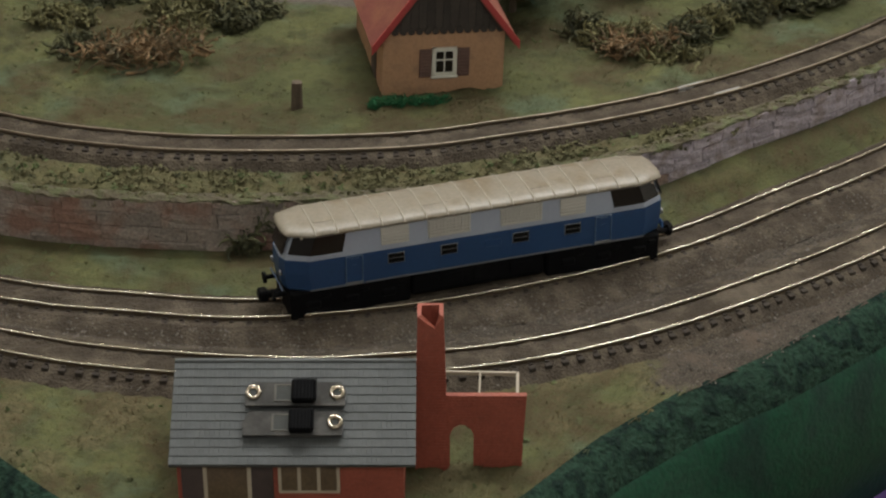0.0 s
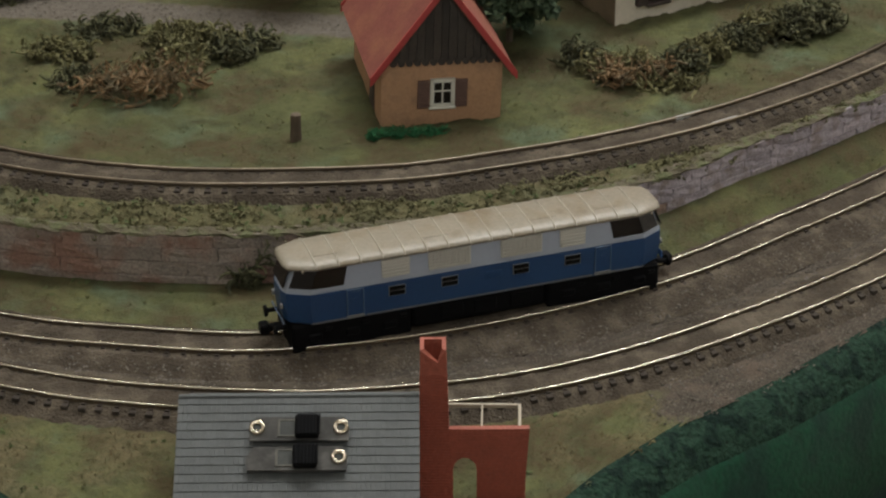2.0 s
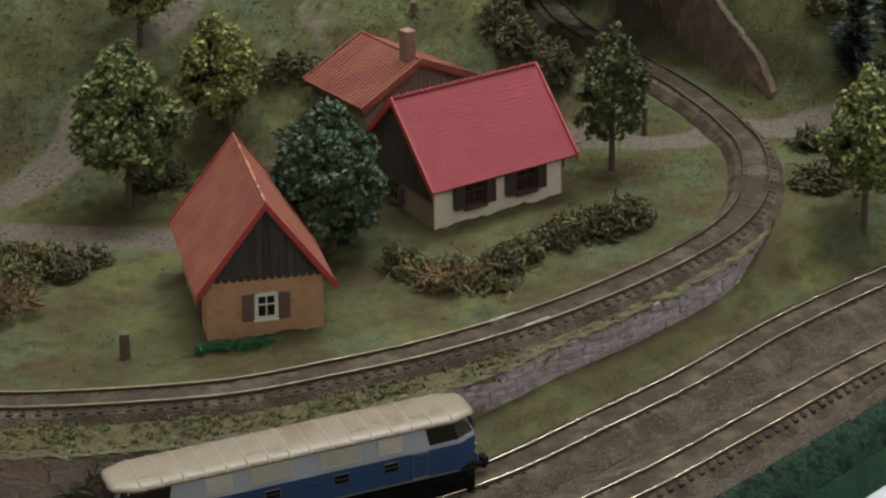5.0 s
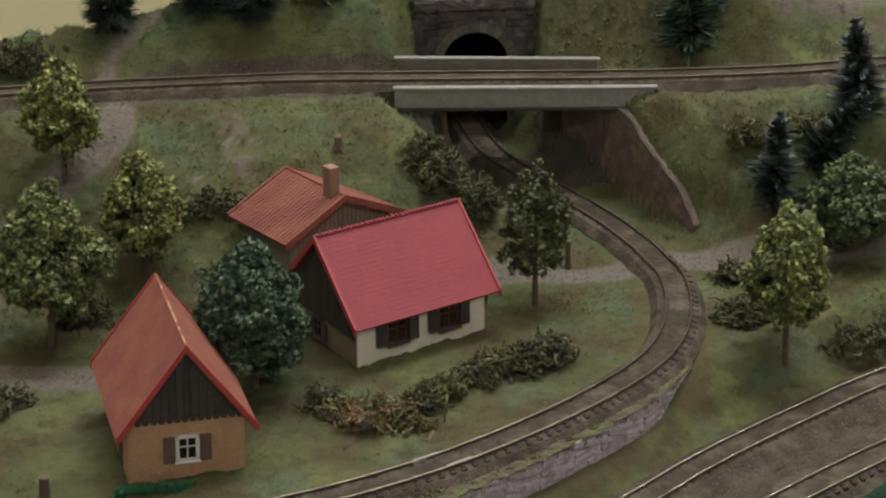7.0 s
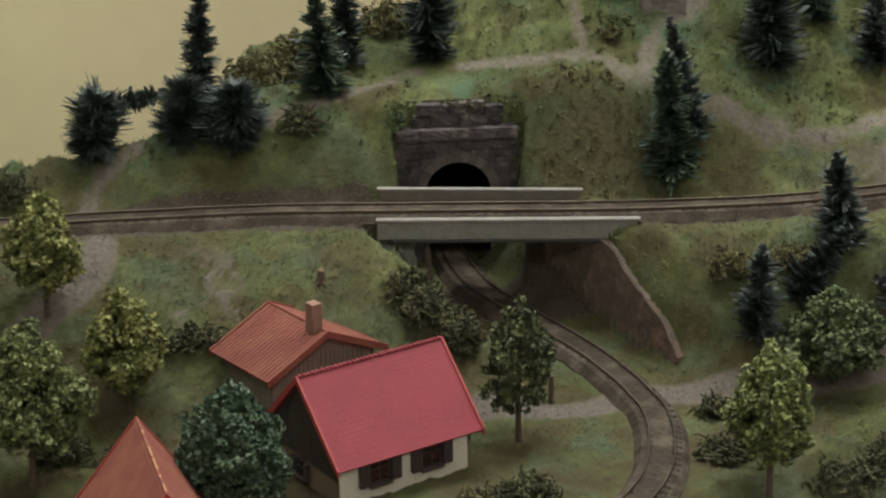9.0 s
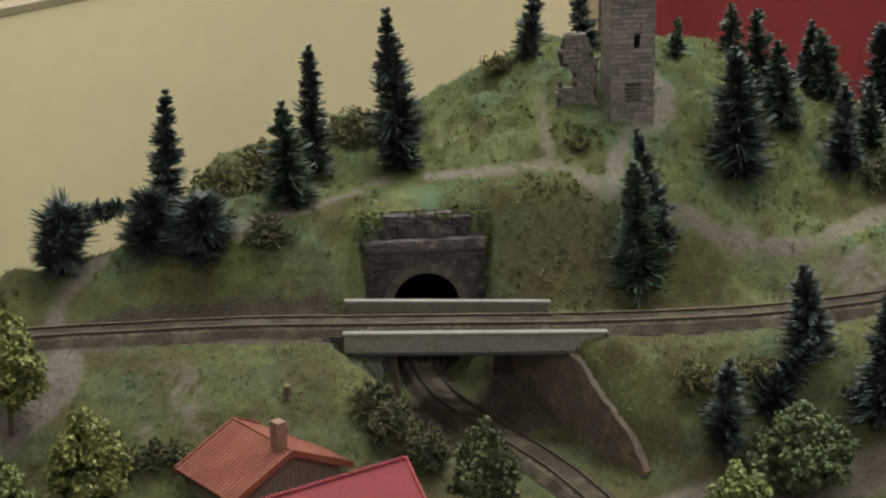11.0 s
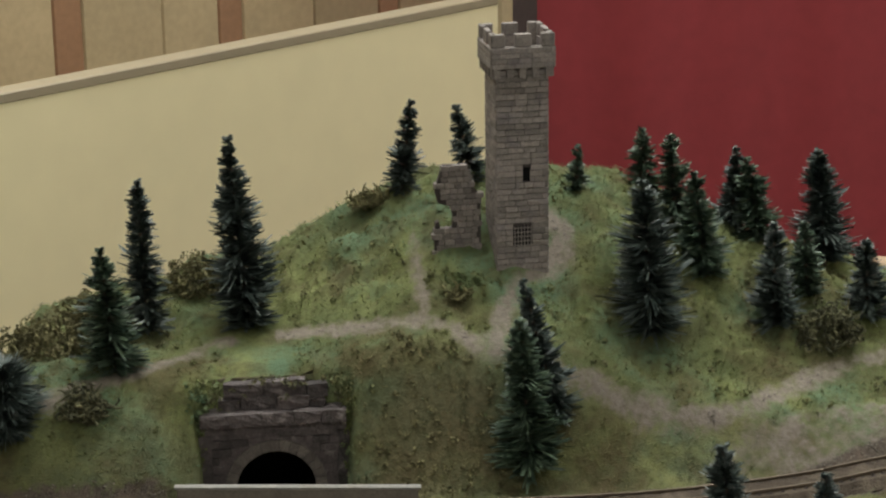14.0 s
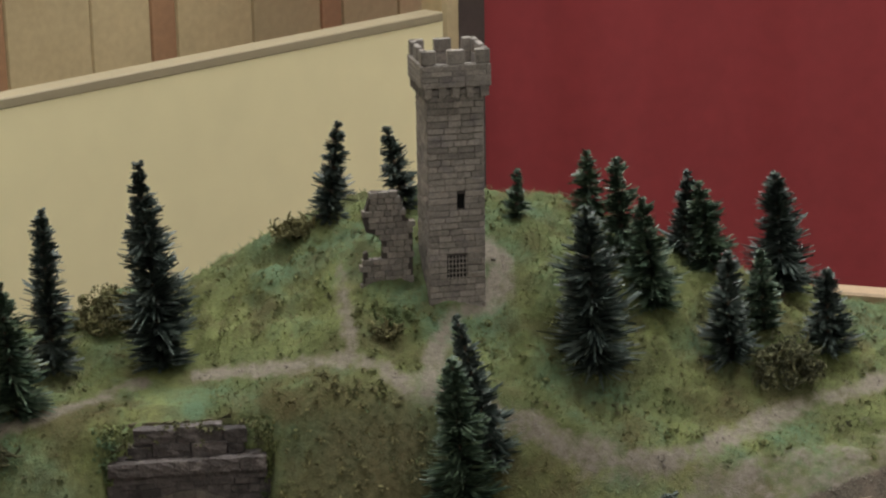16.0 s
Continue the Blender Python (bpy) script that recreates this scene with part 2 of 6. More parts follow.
EARTHY_GIRDER = material("dirty_girder_paint", (0.15, 0.132, 0.104), 0.85, 0, 0.3, 0.006, 0.001, 0.3)
DARK_FLANGE = material("dark_flange_paint", (0.03, 0.028, 0.026), 0.6, 0, 0.2, 0.006)
ABUT = material("brown_abutment_brick", (0.10, 0.072, 0.055), 0.9, 0, 0.35, 0.006, 0.001, 0.6, 0.0004, (0.15, 0.095, 0.065), (0.5, 0.7))
BARK = material("bark_brown", (0.085, 0.062, 0.042), 0.9, 0, 0.3, 0.003)
ROOT = material("dried_root_fibre", (0.17, 0.10, 0.042), 0.85, 0, 0.4, 0.006, second=(0.065, 0.05, 0.024), blend=(0.42, 0.6))
LEAF_OLIVE = leaves("olive_flake_foliage", (0.045, 0.055, 0.013), (0.37, 0.375, 0.125))
LEAF_GREEN = leaves("mid_green_flake_foliage", (0.035, 0.05, 0.015), (0.29, 0.32, 0.12))
LEAF_LIGHT = leaves("light_green_flake_foliage", (0.04, 0.053, 0.015), (0.30, 0.335, 0.11))
LEAF_MOSS = leaves("deep_moss_flake_foliage", (0.025, 0.04, 0.015), (0.17, 0.21, 0.085))
LEAF_BLUE = leaves("bluish_green_flake_foliage", (0.02, 0.042, 0.021), (0.11, 0.16, 0.09))
LEAF_DARK = leaves("dark_spruce_bristle", (0.017, 0.026, 0.023), (0.10, 0.125, 0.108), 0.42)
LEAF_SPRUCE = leaves("green_spruce_bristle", (0.018, 0.034, 0.022), (0.11, 0.155, 0.098), 0.42)
LEAF_DULL = leaves("dull_thin_foliage", (0.028, 0.036, 0.013), (0.12, 0.135, 0.05))
LICHEN = leaves("moss_green_lichen", (0.06, 0.055, 0.022), (0.19, 0.175, 0.08), 0.9)
LICHEN_DARK = leaves("dark_moss_lichen", (0.036, 0.037, 0.018), (0.115, 0.112, 0.054), 0.9)
FIBRE = turf("grass_fibre", (0.075, 0.08, 0.034), (0.122, 0.124, 0.052), (0.092, 0.113, 0.064), (0.083, 0.066, 0.033))
FIBRE_HILL = turf("hill_grass_fibre", (0.074, 0.089, 0.034), (0.142, 0.156, 0.059), (0.088, 0.135, 0.075), (0.1, 0.086, 0.04))
STRAW = turf("straw_fibre", (0.066, 0.059, 0.028), (0.13, 0.112, 0.057), (0.085, 0.088, 0.045), (0.076, 0.054, 0.029))
GREEN_EDGE = material("green_painted_fascia", (0.003, 0.036, 0.017), 0.42, 0, 0.45, 0.012, 0.0016, 0.4, 0.0006, (0.002, 0.016, 0.01), (0.45, 0.65), spec=0.22)
GREEN_FLOCK = material("dark_green_flock", (0.016, 0.038, 0.024), 0.8, 0, 0.7, 0.005, 0.0014, 0.9, 0.001, (0.004, 0.011, 0.008), (0.46, 0.62), spec=0.12)
PURPLE = material("purple_cloth", (0.06, 0.03, 0.13), 0.9, 0, 0.15, 0.02, 0.002)
YELLOW = material("yellow_panel_paint", (0.80, 0.712, 0.44), 0.7, 0, 0.04, 0.2, 0.02, 0.0)
RED_PANEL = material("dark_red_cloth", (0.262, 0.028, 0.034), 0.75, 0, 0.12, 0.15, 0.01, 0.1)
WALL_EARTH = material("earthy_wall_cap", (0.085, 0.07, 0.042), 0.95, 0, 0.45, 0.004, 0.0008, 0.8, 0.0007, (0.075, 0.08, 0.035), (0.45, 0.6))
FRAME_GREY = material("aged_frame_plastic", (0.33, 0.285, 0.22), 0.5, 0, 0.1, 0.006)
PALE_WOOD = material("pale_wood_slat", (0.40, 0.315, 0.185), 0.6, 0, 0.12, 0.05, 0.004, 0.1, per_piece=0.15)
BROWN_WOOD = material("brown_wood_slat", (0.30, 0.165, 0.09), 0.6, 0, 0.15, 0.05, 0.004, 0.1)
HALL_WALL = material("hall_wall_paint", (0.78, 0.76, 0.71), 0.9, 0, 0.05, 0.4, 0.05, 0.0)
HALL_FLOOR = material("hall_floor", (0.16, 0.13, 0.10), 0.6, 0, 0.1, 0.3, 0.03, 0.0)
TABLE_WOOD = material("table_board", (0.30, 0.21, 0.13), 0.7, 0, 0.15, 0.03, 0.004)


# ---- mesh helpers; all lengths here are millimetres ----
def part(name, bm, mat, parent=None, label="", at=None, smooth=False):
    """Links a bmesh in millimetres as one mesh object."""
    bmesh.ops.scale(bm, vec=(MM, MM, MM), verts=bm.verts)
    me = bpy.data.meshes.new(name)
    bm.to_mesh(me)
    bm.free()
    me.materials.append(mat)
    if smooth:
        me.polygons.foreach_set("use_smooth", [True] * len(me.polygons))
    ob = new(name, me)
    if at is not None:
        ob.matrix_basis = at
    if parent:
        ob.parent = parent
    return tagged(ob, label)


def soup(name, verts, faces, mat, parent=None, label="", at=None, smooth=False):
    """Links vertices in millimetres and faces as one mesh object."""
    me = bpy.data.meshes.new(name)
    me.from_pydata((np.asarray(verts, float) * MM).tolist(), [], faces if isinstance(faces, list) else faces.tolist())
    me.materials.append(mat)
    me.validate()
    if smooth:
        me.polygons.foreach_set("use_smooth", [True] * len(me.polygons))
    ob = new(name, me)
    if at is not None:
        ob.matrix_basis = at
    if parent:
        ob.parent = parent
    return tagged(ob, label)


def piece(name, me, parent, m):
    """A further object on a mesh that it shares with its like."""
    ob = new(name, me)
    ob.parent = parent
    ob.matrix_basis = m
    return ob


def spot(x, y, z, rx=0, ry=0, rz=0):
    return pose(x * MM, y * MM, z * MM, rx, ry, rz)


def thing(name, label, category, m, group="", kind=""):
    ob = new(name)
    ob.empty_display_size = 0.01
    ob.matrix_basis = m
    return tagged(ob, label, category, group, kind)


def box(bm, x0, x1, y0, y1, z0, z1, bevel=0.0):
    got = bmesh.ops.create_cube(bm, size=1, matrix=Matrix.LocRotScale(((x0 + x1) / 2, (y0 + y1) / 2, (z0 + z1) / 2), None, (x1 - x0, y1 - y0, z1 - z0)))
    if bevel:
        bmesh.ops.bevel(bm, geom=list({e for v in got["verts"] for e in v.link_edges}), offset=bevel, segments=1, affect="EDGES", clamp_overlap=True)
    return bm


def prism(bm, outline, y0, y1):
    """An outline in x and z, drawn out along y."""
    a = [bm.verts.new((x, y0, z)) for x, z in outline]
    b = [bm.verts.new((x, y1, z)) for x, z in outline]
    bm.faces.new(a)
    bm.faces.new(b[::-1])
    for i in range(len(a)):
        j = (i + 1) % len(a)
        bm.faces.new((a[j], a[i], b[i], b[j]))
    bmesh.ops.recalc_face_normals(bm, faces=bm.faces)
    return bm


def rough_box(bm, x0, x1, y0, y1, z0, z1, worn=0.4, step=4.0):
    """A hewn block with uneven faces and worn corners."""
    got = bmesh.ops.create_cube(bm, size=1, matrix=Matrix.LocRotScale(((x0 + x1) / 2, (y0 + y1) / 2, (z0 + z1) / 2), None, (x1 - x0, y1 - y0, z1 - z0)))
    edges = list({e for v in got["verts"] for e in v.link_edges})
    long = [e for e in edges if e.calc_length() > step]
    if long:
        bmesh.ops.subdivide_edges(bm, edges=long, cuts=max(1, min(9, int(max(e.calc_length() for e in long) / step))), use_grid_fill=True)
    for v in bm.verts:
        corner = sum((abs(v.co.x - x0) < 1e-3 or abs(v.co.x - x1) < 1e-3, abs(v.co.y - y0) < 1e-3, abs(v.co.z - z0) < 1e-3 or abs(v.co.z - z1) < 1e-3))
        v.co += Vector((rng.normal(0, worn * 0.5), rng.normal(0, worn * 0.5) + (0.5 * worn if corner > 1 else 0), rng.normal(0, worn * 0.5) - (0.6 * worn if corner > 1 and v.co.z > (z0 + z1) / 2 else 0)))
    return bm


def slab(bm, corners, thick):
    """A flat board: four corners and a thickness against its normal."""
    c = [Vector(p) for p in corners]
    nrm = (c[1] - c[0]).cross(c[3] - c[0]).normalized() * thick
    a, b = [bm.verts.new(p) for p in c], [bm.verts.new(p - nrm) for p in c]
    bm.faces.new(a)
    bm.faces.new(b[::-1])
    for i in range(4):
        j = (i + 1) % 4
        bm.faces.new((a[j], a[i], b[i], b[j]))
    bmesh.ops.recalc_face_normals(bm, faces=bm.faces)
    return bm


def tube(bm, points, radii, sides=5):
    """One closed skin round a bent line."""
    p = [Vector(q) for q in points]
    rings = []
    for i, q in enumerate(p):
        d = (p[min(i + 1, len(p) - 1)] - p[max(i - 1, 0)]).normalized()
        u = d.orthogonal().normalized()
        v = d.cross(u)
        rings.append([bm.verts.new(q + (u * math.cos(6.2832 * k / sides) + v * math.sin(6.2832 * k / sides)) * radii[i]) for k in range(sides)])
    for a, b in zip(rings, rings[1:]):
        for k in range(sides):
            bm.faces.new((a[k], a[(k + 1) % sides], b[(k + 1) % sides], b[k]))
    bm.faces.new(rings[0][::-1])
    bm.faces.new(rings[-1])
    return bm


def rod(bm, a, b, r0, r1=None, sides=8):
    a, b = Vector(a), Vector(b)
    d = b - a
    m = Matrix.Translation((a + b) / 2) @ d.to_track_quat("Z", "Y").to_matrix().to_4x4()
    bmesh.ops.create_cone(bm, cap_ends=True, segments=sides, radius1=r0, radius2=r0 if r1 is None else r1, depth=d.length, matrix=m)
    return bm


def fresh():
    return bmesh.new()


# ---- lie of the land, in millimetres ----
def ramp(a, b, v):
    s = np.clip((np.asarray(v, float) - a) / (b - a), 0, 1)
    return s * s * (3 - 2 * s)


def smooth_line(points, step=2.0):
    """A Catmull-Rom line through the points, as an array of evenly spaced places."""
    p = np.array([2 * np.array(points[0]) - points[1], *points, 2 * np.array(points[-1]) - points[-2]], float)
    out = []
    for a, b, c, d in zip(p, p[1:], p[2:], p[3:]):
        n = max(4, int(np.linalg.norm(c - b) / 1.0))
        s = np.linspace(0, 1, n, endpoint=False)[:, None]
        out.append(0.5 * (2 * b + (c - a) * s + (2 * a - 5 * b + 4 * c - d) * s**2 + (3 * b - a - 3 * c + d) * s**3))
    q = np.vstack([*out, p[-2]])
    run = np.r_[0, np.cumsum(np.linalg.norm(np.diff(q, axis=0), axis=1))]
    even = np.linspace(0, run[-1], int(run[-1] / step) + 1)
    return np.stack([np.interp(even, run, q[:, k]) for k in range(q.shape[1])], 1)


TRACK_A = smooth_line([(-230, 625), (-160, 586), (-95, 562), (-62, 555), (-17, 551), (39, 563), (96, 588), (138, 618.5), (172, 645), (209, 678), (250, 709), (300, 742), (400, 795)])
TRACK_B = smooth_line([(-230, 600), (-160, 560), (-90, 534), (-57, 525), (-12, 520), (18, 522), (49, 527.5), (81, 539.5), (114, 558), (150, 582.5), (190, 615), (240, 655), (300, 695), (400, 750)])
TRACK_C = smooth_line([(-230, 705), (-160, 660), (-105, 631), (-69, 620), (-34, 616), (17, 618), (51, 627), (87, 640), (125, 660), (165, 689), (195, 718), (211, 745), (218.5, 775), (220, 800), (216, 818), (208.5, 834.5), (199, 851), (175, 884), (164, 900), (157.5, 917), (154, 940), (150, 985)])
TRACK_D = smooth_line([(-230, 848), (-120, 884), (-60, 896), (-7, 901), (30, 901.5), (77, 901), (124, 896), (171, 891), (218, 886), (265, 884), (300, 885), (345, 892.5), (372, 901), (430, 921), (520, 956)])
WALL = smooth_line([(-230, 668), (-160, 622), (-100, 597), (-66, 590), (-19, 588), (40, 596), (98, 622), (126, 643), (147, 658), (169, 676), (192, 697), (211, 722), (221, 745), (226, 768)], 3.0)


def from_line(line, x, y):
    """Distance to a line, with a sign: plus on its left side."""
    x, y = np.asarray(x, float), np.asarray(y, float)
    best, side = np.full(x.shape, 1e9), np.zeros(x.shape)
    for a, b in zip(line[:-1:2], line[1:].tolist()[1::2]):
        d = np.subtract(b, a)
        s = np.clip(((x - a[0]) * d[0] + (y - a[1]) * d[1]) / (d @ d), 0, 1)
        ox, oy = x - a[0] - s * d[0], y - a[1] - s * d[1]
        r = np.hypot(ox, oy)
        near = r < best
        best = np.where(near, r, best)
        side = np.where(near, np.sign(d[0] * oy - d[1] * ox), side)
    return best * np.where(side == 0, 1, side)


def front(x):
    """Where the board ends towards the viewer."""
    return np.interp(x, [-230, -120, -82, -66, -40, 0, 30, 52, 72, 94, 119, 159, 230, 300, 540], [620, 515, 482, 466, 446, 436, 444, 466, 491, 512, 530, 566, 625, 688, 905])


BANK_TOP = 73.4
# the wing wall beside the cutting: how it runs and falls
WING_Y = [826, 832.5, 840, 847.5, 858, 869.5, 884, 899, 912, 940]
WING_X = [240, 236, 231.5, 226, 219.5, 212.5, 202, 191, 184, 184]
WING_Z = [24, 29, 41, 48.5, 56.5, 66.6, 67, 67, 67, 67]


def hill(x, y):
    low = np.interp(x, [-230, -60, 0, 50, 100, 150, 180, 214, 250, 290, 320, 350, 390, 450, 540], [78, 84, 93, 105, 113, 115, 118, 122, 121, 108, 98, 92, 88, 85, 83])
    high = np.interp(x, [-230, -60, 0, 50, 100, 150, 180, 214, 250, 290, 320, 350, 390, 450, 540], [78, 86, 96, 111, 121, 129.5, 146, 162, 166, 163, 152, 136, 122, 102, 92])
    near = 8 * ramp(185, 225, x)
    z = BANK_TOP + (low - BANK_TOP) * ramp(907 - near, 941 - near, y) + (high - low) * ramp(931 - near, 1010 - near, y) - 30 * ramp(1015, 1090, y)
    a = np.abs(x - 157)
    z = z + (np.maximum(z, 112.5) - z) * (1 - ramp(25, 50, a)) * ramp(932.5, 934.5, y)
    return np.where((a < 29) & (y < 933), BANK_TOP + (z - BANK_TOP) * ramp(25.5, 29, a), z)


def climb(y):
    """How far the branch track has risen on its way under the bridge."""
    return 20 * np.clip((np.asarray(y, float) - 812) / 118, 0, 1)


def height(x, y):
    x, y = np.broadcast_arrays(np.asarray(x, float), np.asarray(y, float))
    out = from_line(WALL, x, y)
    rise = from_line(TRACK_A, x, y)
    low = np.maximum(18.5 * ramp(11, 36, rise) * ramp(160, 225, x), (2 + 5 * ramp(60, 120, x)) * ramp(9, 26, rise))
    base = low + (18.8 - low) * ramp(1.0, 3.6, out)
    base = base + 3.6 * ramp(14, 44, from_line(TRACK_C, x, y)) * ramp(25, 80, x) * ramp(690, 740, y)
    bank = np.where(x < 215, ramp(778, 889, y), ramp(806, 868, y))
    dx = x - np.interp(y, TRACK_C[-112:, 1], TRACK_C[-112:, 0])
    soft = 1 - ramp(830, 848, y)
    wing = np.interp(y, WING_Y, WING_X)
    cut = np.where(dx > 0, np.clip((x - wing - 0.5 + 6 * soft) / (3 + 26 * soft), 0, 1), ramp(36, 66, -dx))
    cut = np.where(y > 934, 1, np.where(y < 776, 1, cut))
    base = base + climb(y) * (1 - cut)
    z = base + (BANK_TOP - base) * bank * cut
    z = z + 20 * ramp(9, 30, dx) * (1 - cut) * ramp(862, 912, y) * (y < 930)
    behind = (x > wing - 0.5) & (y > 826) & (y < 872)
    z = np.where(behind, np.minimum(z, np.interp(y, WING_Y, WING_Z) - 0.6 + 0.85 * np.maximum(x - wing - 2, 0)), z)
    ledge = ramp(8, 30, x) * (1 - ramp(112, 126, x))
    z = np.where(y > 899, np.where((y < 933) & (np.abs(x - 157) < 26), z, np.maximum(z, hill(x, y) + 5.0 * ledge * ramp(909, 916, y) * (1 - ramp(920, 936, y)))), z)
    return z - 62 * ramp(938, 1000, y) * (1 - ramp(15, 75, x))


def lie(x, y):
    return float(height(np.array([x]), np.array([y]))[0])


# ---- board and ground ----
def build_ground():
    xs = np.arange(-230, 541, 2.0)
    n = 340
    f = front(xs)
    v = np.linspace(0, 1, n) ** 1.15
    X = np.repeat(xs[:, None], n, 1)
    Y = f[:, None] + v[None] * (1090 - f[:, None])
    Z = height(X, Y)
    tracks = np.minimum.reduce([np.abs(from_line(t, X, Y)) for t in (TRACK_A, TRACK_B, TRACK_C, TRACK_D)])
    wall = np.abs(from_line(WALL, X, Y))
    calm = ramp(8, 16, tracks) * ramp(3, 9, wall)
    lumps = np.array([noise.fractal(Vector((x / 16, y / 16, 0)), 0.8, 2.0, 4) for x, y in zip(X.ravel(), Y.ravel())]).reshape(X.shape)
    grain = np.array([noise.fractal(Vector((x / 4.2, y / 4.2, 3)), 0.7, 2.0, 3) for x, y in zip(X.ravel(), Y.ravel())]).reshape(X.shape)
    swells = np.array([noise.fractal(Vector((x / 34, y / 26, 6)), 0.7, 2.0, 3) for x, y in zip(X.ravel(), Y.ravel())]).reshape(X.shape)
    lane = np.full(X.shape, 1e9)
    for way, w in LANES:
        lane = np.minimum(lane, np.abs(from_line(smooth_line(way, 4.0), X, Y)) - w)
    # lumps flattened beside the lanes to keep them in the camera's view
    lane_flat = 0.25 + 0.75 * ramp(0, 12, lane)
    clear = lane_flat * ramp(20, 36, np.hypot(X - 157, Y - 925)) * ramp(10, 24, np.hypot(X - 252, Y - 968))
    Z = Z + 3.8 * swells * ramp(914, 935, Y) * clear * (1 - ramp(1000, 1015, Y))
    Z = Z + calm * lane_flat * (1.1 * lumps * (1 + 1.1 * ramp(795, 815, Y) * (1 - ramp(905, 912, Y)) + 2.8 * ramp(912, 935, Y) * ramp(20, 34, np.hypot(X - 157, Y - 925))) + 1.0 * grain) + (1 - calm) * 0.2 * grain
    verts = np.stack([X, Y, Z], -1).reshape(-1, 3)
    k = np.arange(len(xs) * n).reshape(len(xs), n)
    faces = np.stack([k[:-1, :-1], k[1:, :-1], k[1:, 1:], k[:-1, 1:]], -1).reshape(-1, 4)
    mid = verts[faces].mean(1)
    open_ = (np.abs(mid[:, 0] - 157) < 15) & (mid[:, 1] > 929) & (mid[:, 1] < 938) & (mid[:, 2] > 22) & (mid[:, 2] < 96)
    faces = faces[~open_]
    ob = soup("ground", verts, faces, GROUND, smooth=True)
    tagged(ob, "model landscape of grass fibre, gravel and dusty paths", "ground", kind="structure")
    # cover: gravel round the tracks and on the low yard, dust on the roads and paths, straw on banks
    da, db, dc, dd = (np.abs(from_line(t, X, Y)) for t in (TRACK_A, TRACK_B, TRACK_C, TRACK_D))
    sa, sb = from_line(TRACK_A, X, Y), from_line(TRACK_B, X, Y)
    yard = (1 - ramp(8, 11, sa)) * ramp(-12, -7, sb)
    right = (1 - ramp(8, 11, sa)) * ramp(-40, -22, sb) * ramp(70, 110, X)
    gravel = np.maximum.reduce([yard, right, (1 - ramp(6, 9, dc)) * (Y < 931), 1 - ramp(9, 16, dd), (1 - ramp(11, 24, dd)) * (from_line(TRACK_D, X, Y) < 0) * (X < 122) * (0.55 + 0.8 * lumps), 0.62 * ramp(14, 40, X) * (1 - ramp(112, 128, X)) * ramp(904, 908, Y) * (1 - ramp(913.5, 917, Y))])
    lane = lane + (1.7 * lumps + 1.5 * grain) * ramp(915, 925, Y)
    dust = (1 - ramp(-4.5, 5.5, lane)) * ramp(5, 7, tracks) * np.where(Y > 916, 0.65 + 0.16 * np.clip(swells + grain, -1, 1), 0.8)
    worn = (1 - ramp(6, 30, np.hypot(X - 46, 0.7 * (Y - 853)))) * (0.45 + 0.55 * ramp(-0.2, 0.3, lumps + 0.6 * grain))
    dust = np.maximum(dust, 0.62 * worn)
    yonder = np.abs(from_line(smooth_line([(326, 906), (370, 920), (450, 950)], 4.0), X, Y))
    dust = np.maximum(dust, (0.5 + 0.25 * lumps) * (1 - ramp(5, 24, yonder)) * ramp(8, 13, tracks))
    bank = (from_line(WALL, X, Y) > 2) & (from_line(TRACK_C, X, Y) < 0) & (Y < 760)
    dry = 0.5 * bank + 0.75 * ramp(-0.1, 0.4, lumps) * (Y < 530) + 0.22 * ramp(0.0, 0.6, -lumps) * (Y > 780) + 0.55 * (1 - ramp(8, 30, np.hypot(0.8 * (X - 212), Y - 917))) * (Y > 899)
    cover = np.stack([gravel, dust, np.clip(dry, 0, 1), 0.25 * ramp(770, 850, Y) + 0.75 * ramp(915, 935, Y)], -1).reshape(-1, 4)
    layer = ob.data.color_attributes.new("cover", "FLOAT_COLOR", "POINT")
    layer.data.foreach_set("color", cover.astype(np.float32).ravel())
    return X, Y, Z, gravel, dust, np.clip(dry, 0, 1), calm


LANES = [
    ([(-230, 770), (-160, 762), (-110, 757), (-75, 753), (-38, 745), (-5, 740), (20, 733)], 10),
    ([(-110, 765), (-82, 772), (-62, 788), (-46, 806), (-38, 824), (-18, 848), (0, 864), (3, 881)], 8),
    ([(140, 797), (157, 800), (180, 802), (202, 812), (217, 819), (235, 817.5), (251, 816.5), (290, 817.5), (360, 828), (450, 845)], 7),
    ([(2, 897), (-4, 910), (2, 926), (12, 933), (20, 938)], 5),
    ([(70, 935), (87, 938), (102, 940), (121, 948), (130, 953), (140, 958), (150, 958.5), (165, 954.5), (179, 952), (198, 948), (217, 942.5), (228, 934), (239, 929.5), (254, 927), (273, 924), (289, 920.5)], 3.9),
    ([(289, 920.5), (311, 920.5), (332, 926), (356, 940), (380, 951), (394, 956), (440, 974)], 4.4),
    ([(213.5, 943), (214.6, 952), (213.3, 966), (213.2, 975), (215.4, 980)], 2.7),
    ([(238, 931), (243, 942), (248, 952), (257, 959), (268, 966), (273, 973), (266, 980)], 4.4),
]
GX, GY, GZ, GRAVEL, DUST, DRY, CALM = build_ground()


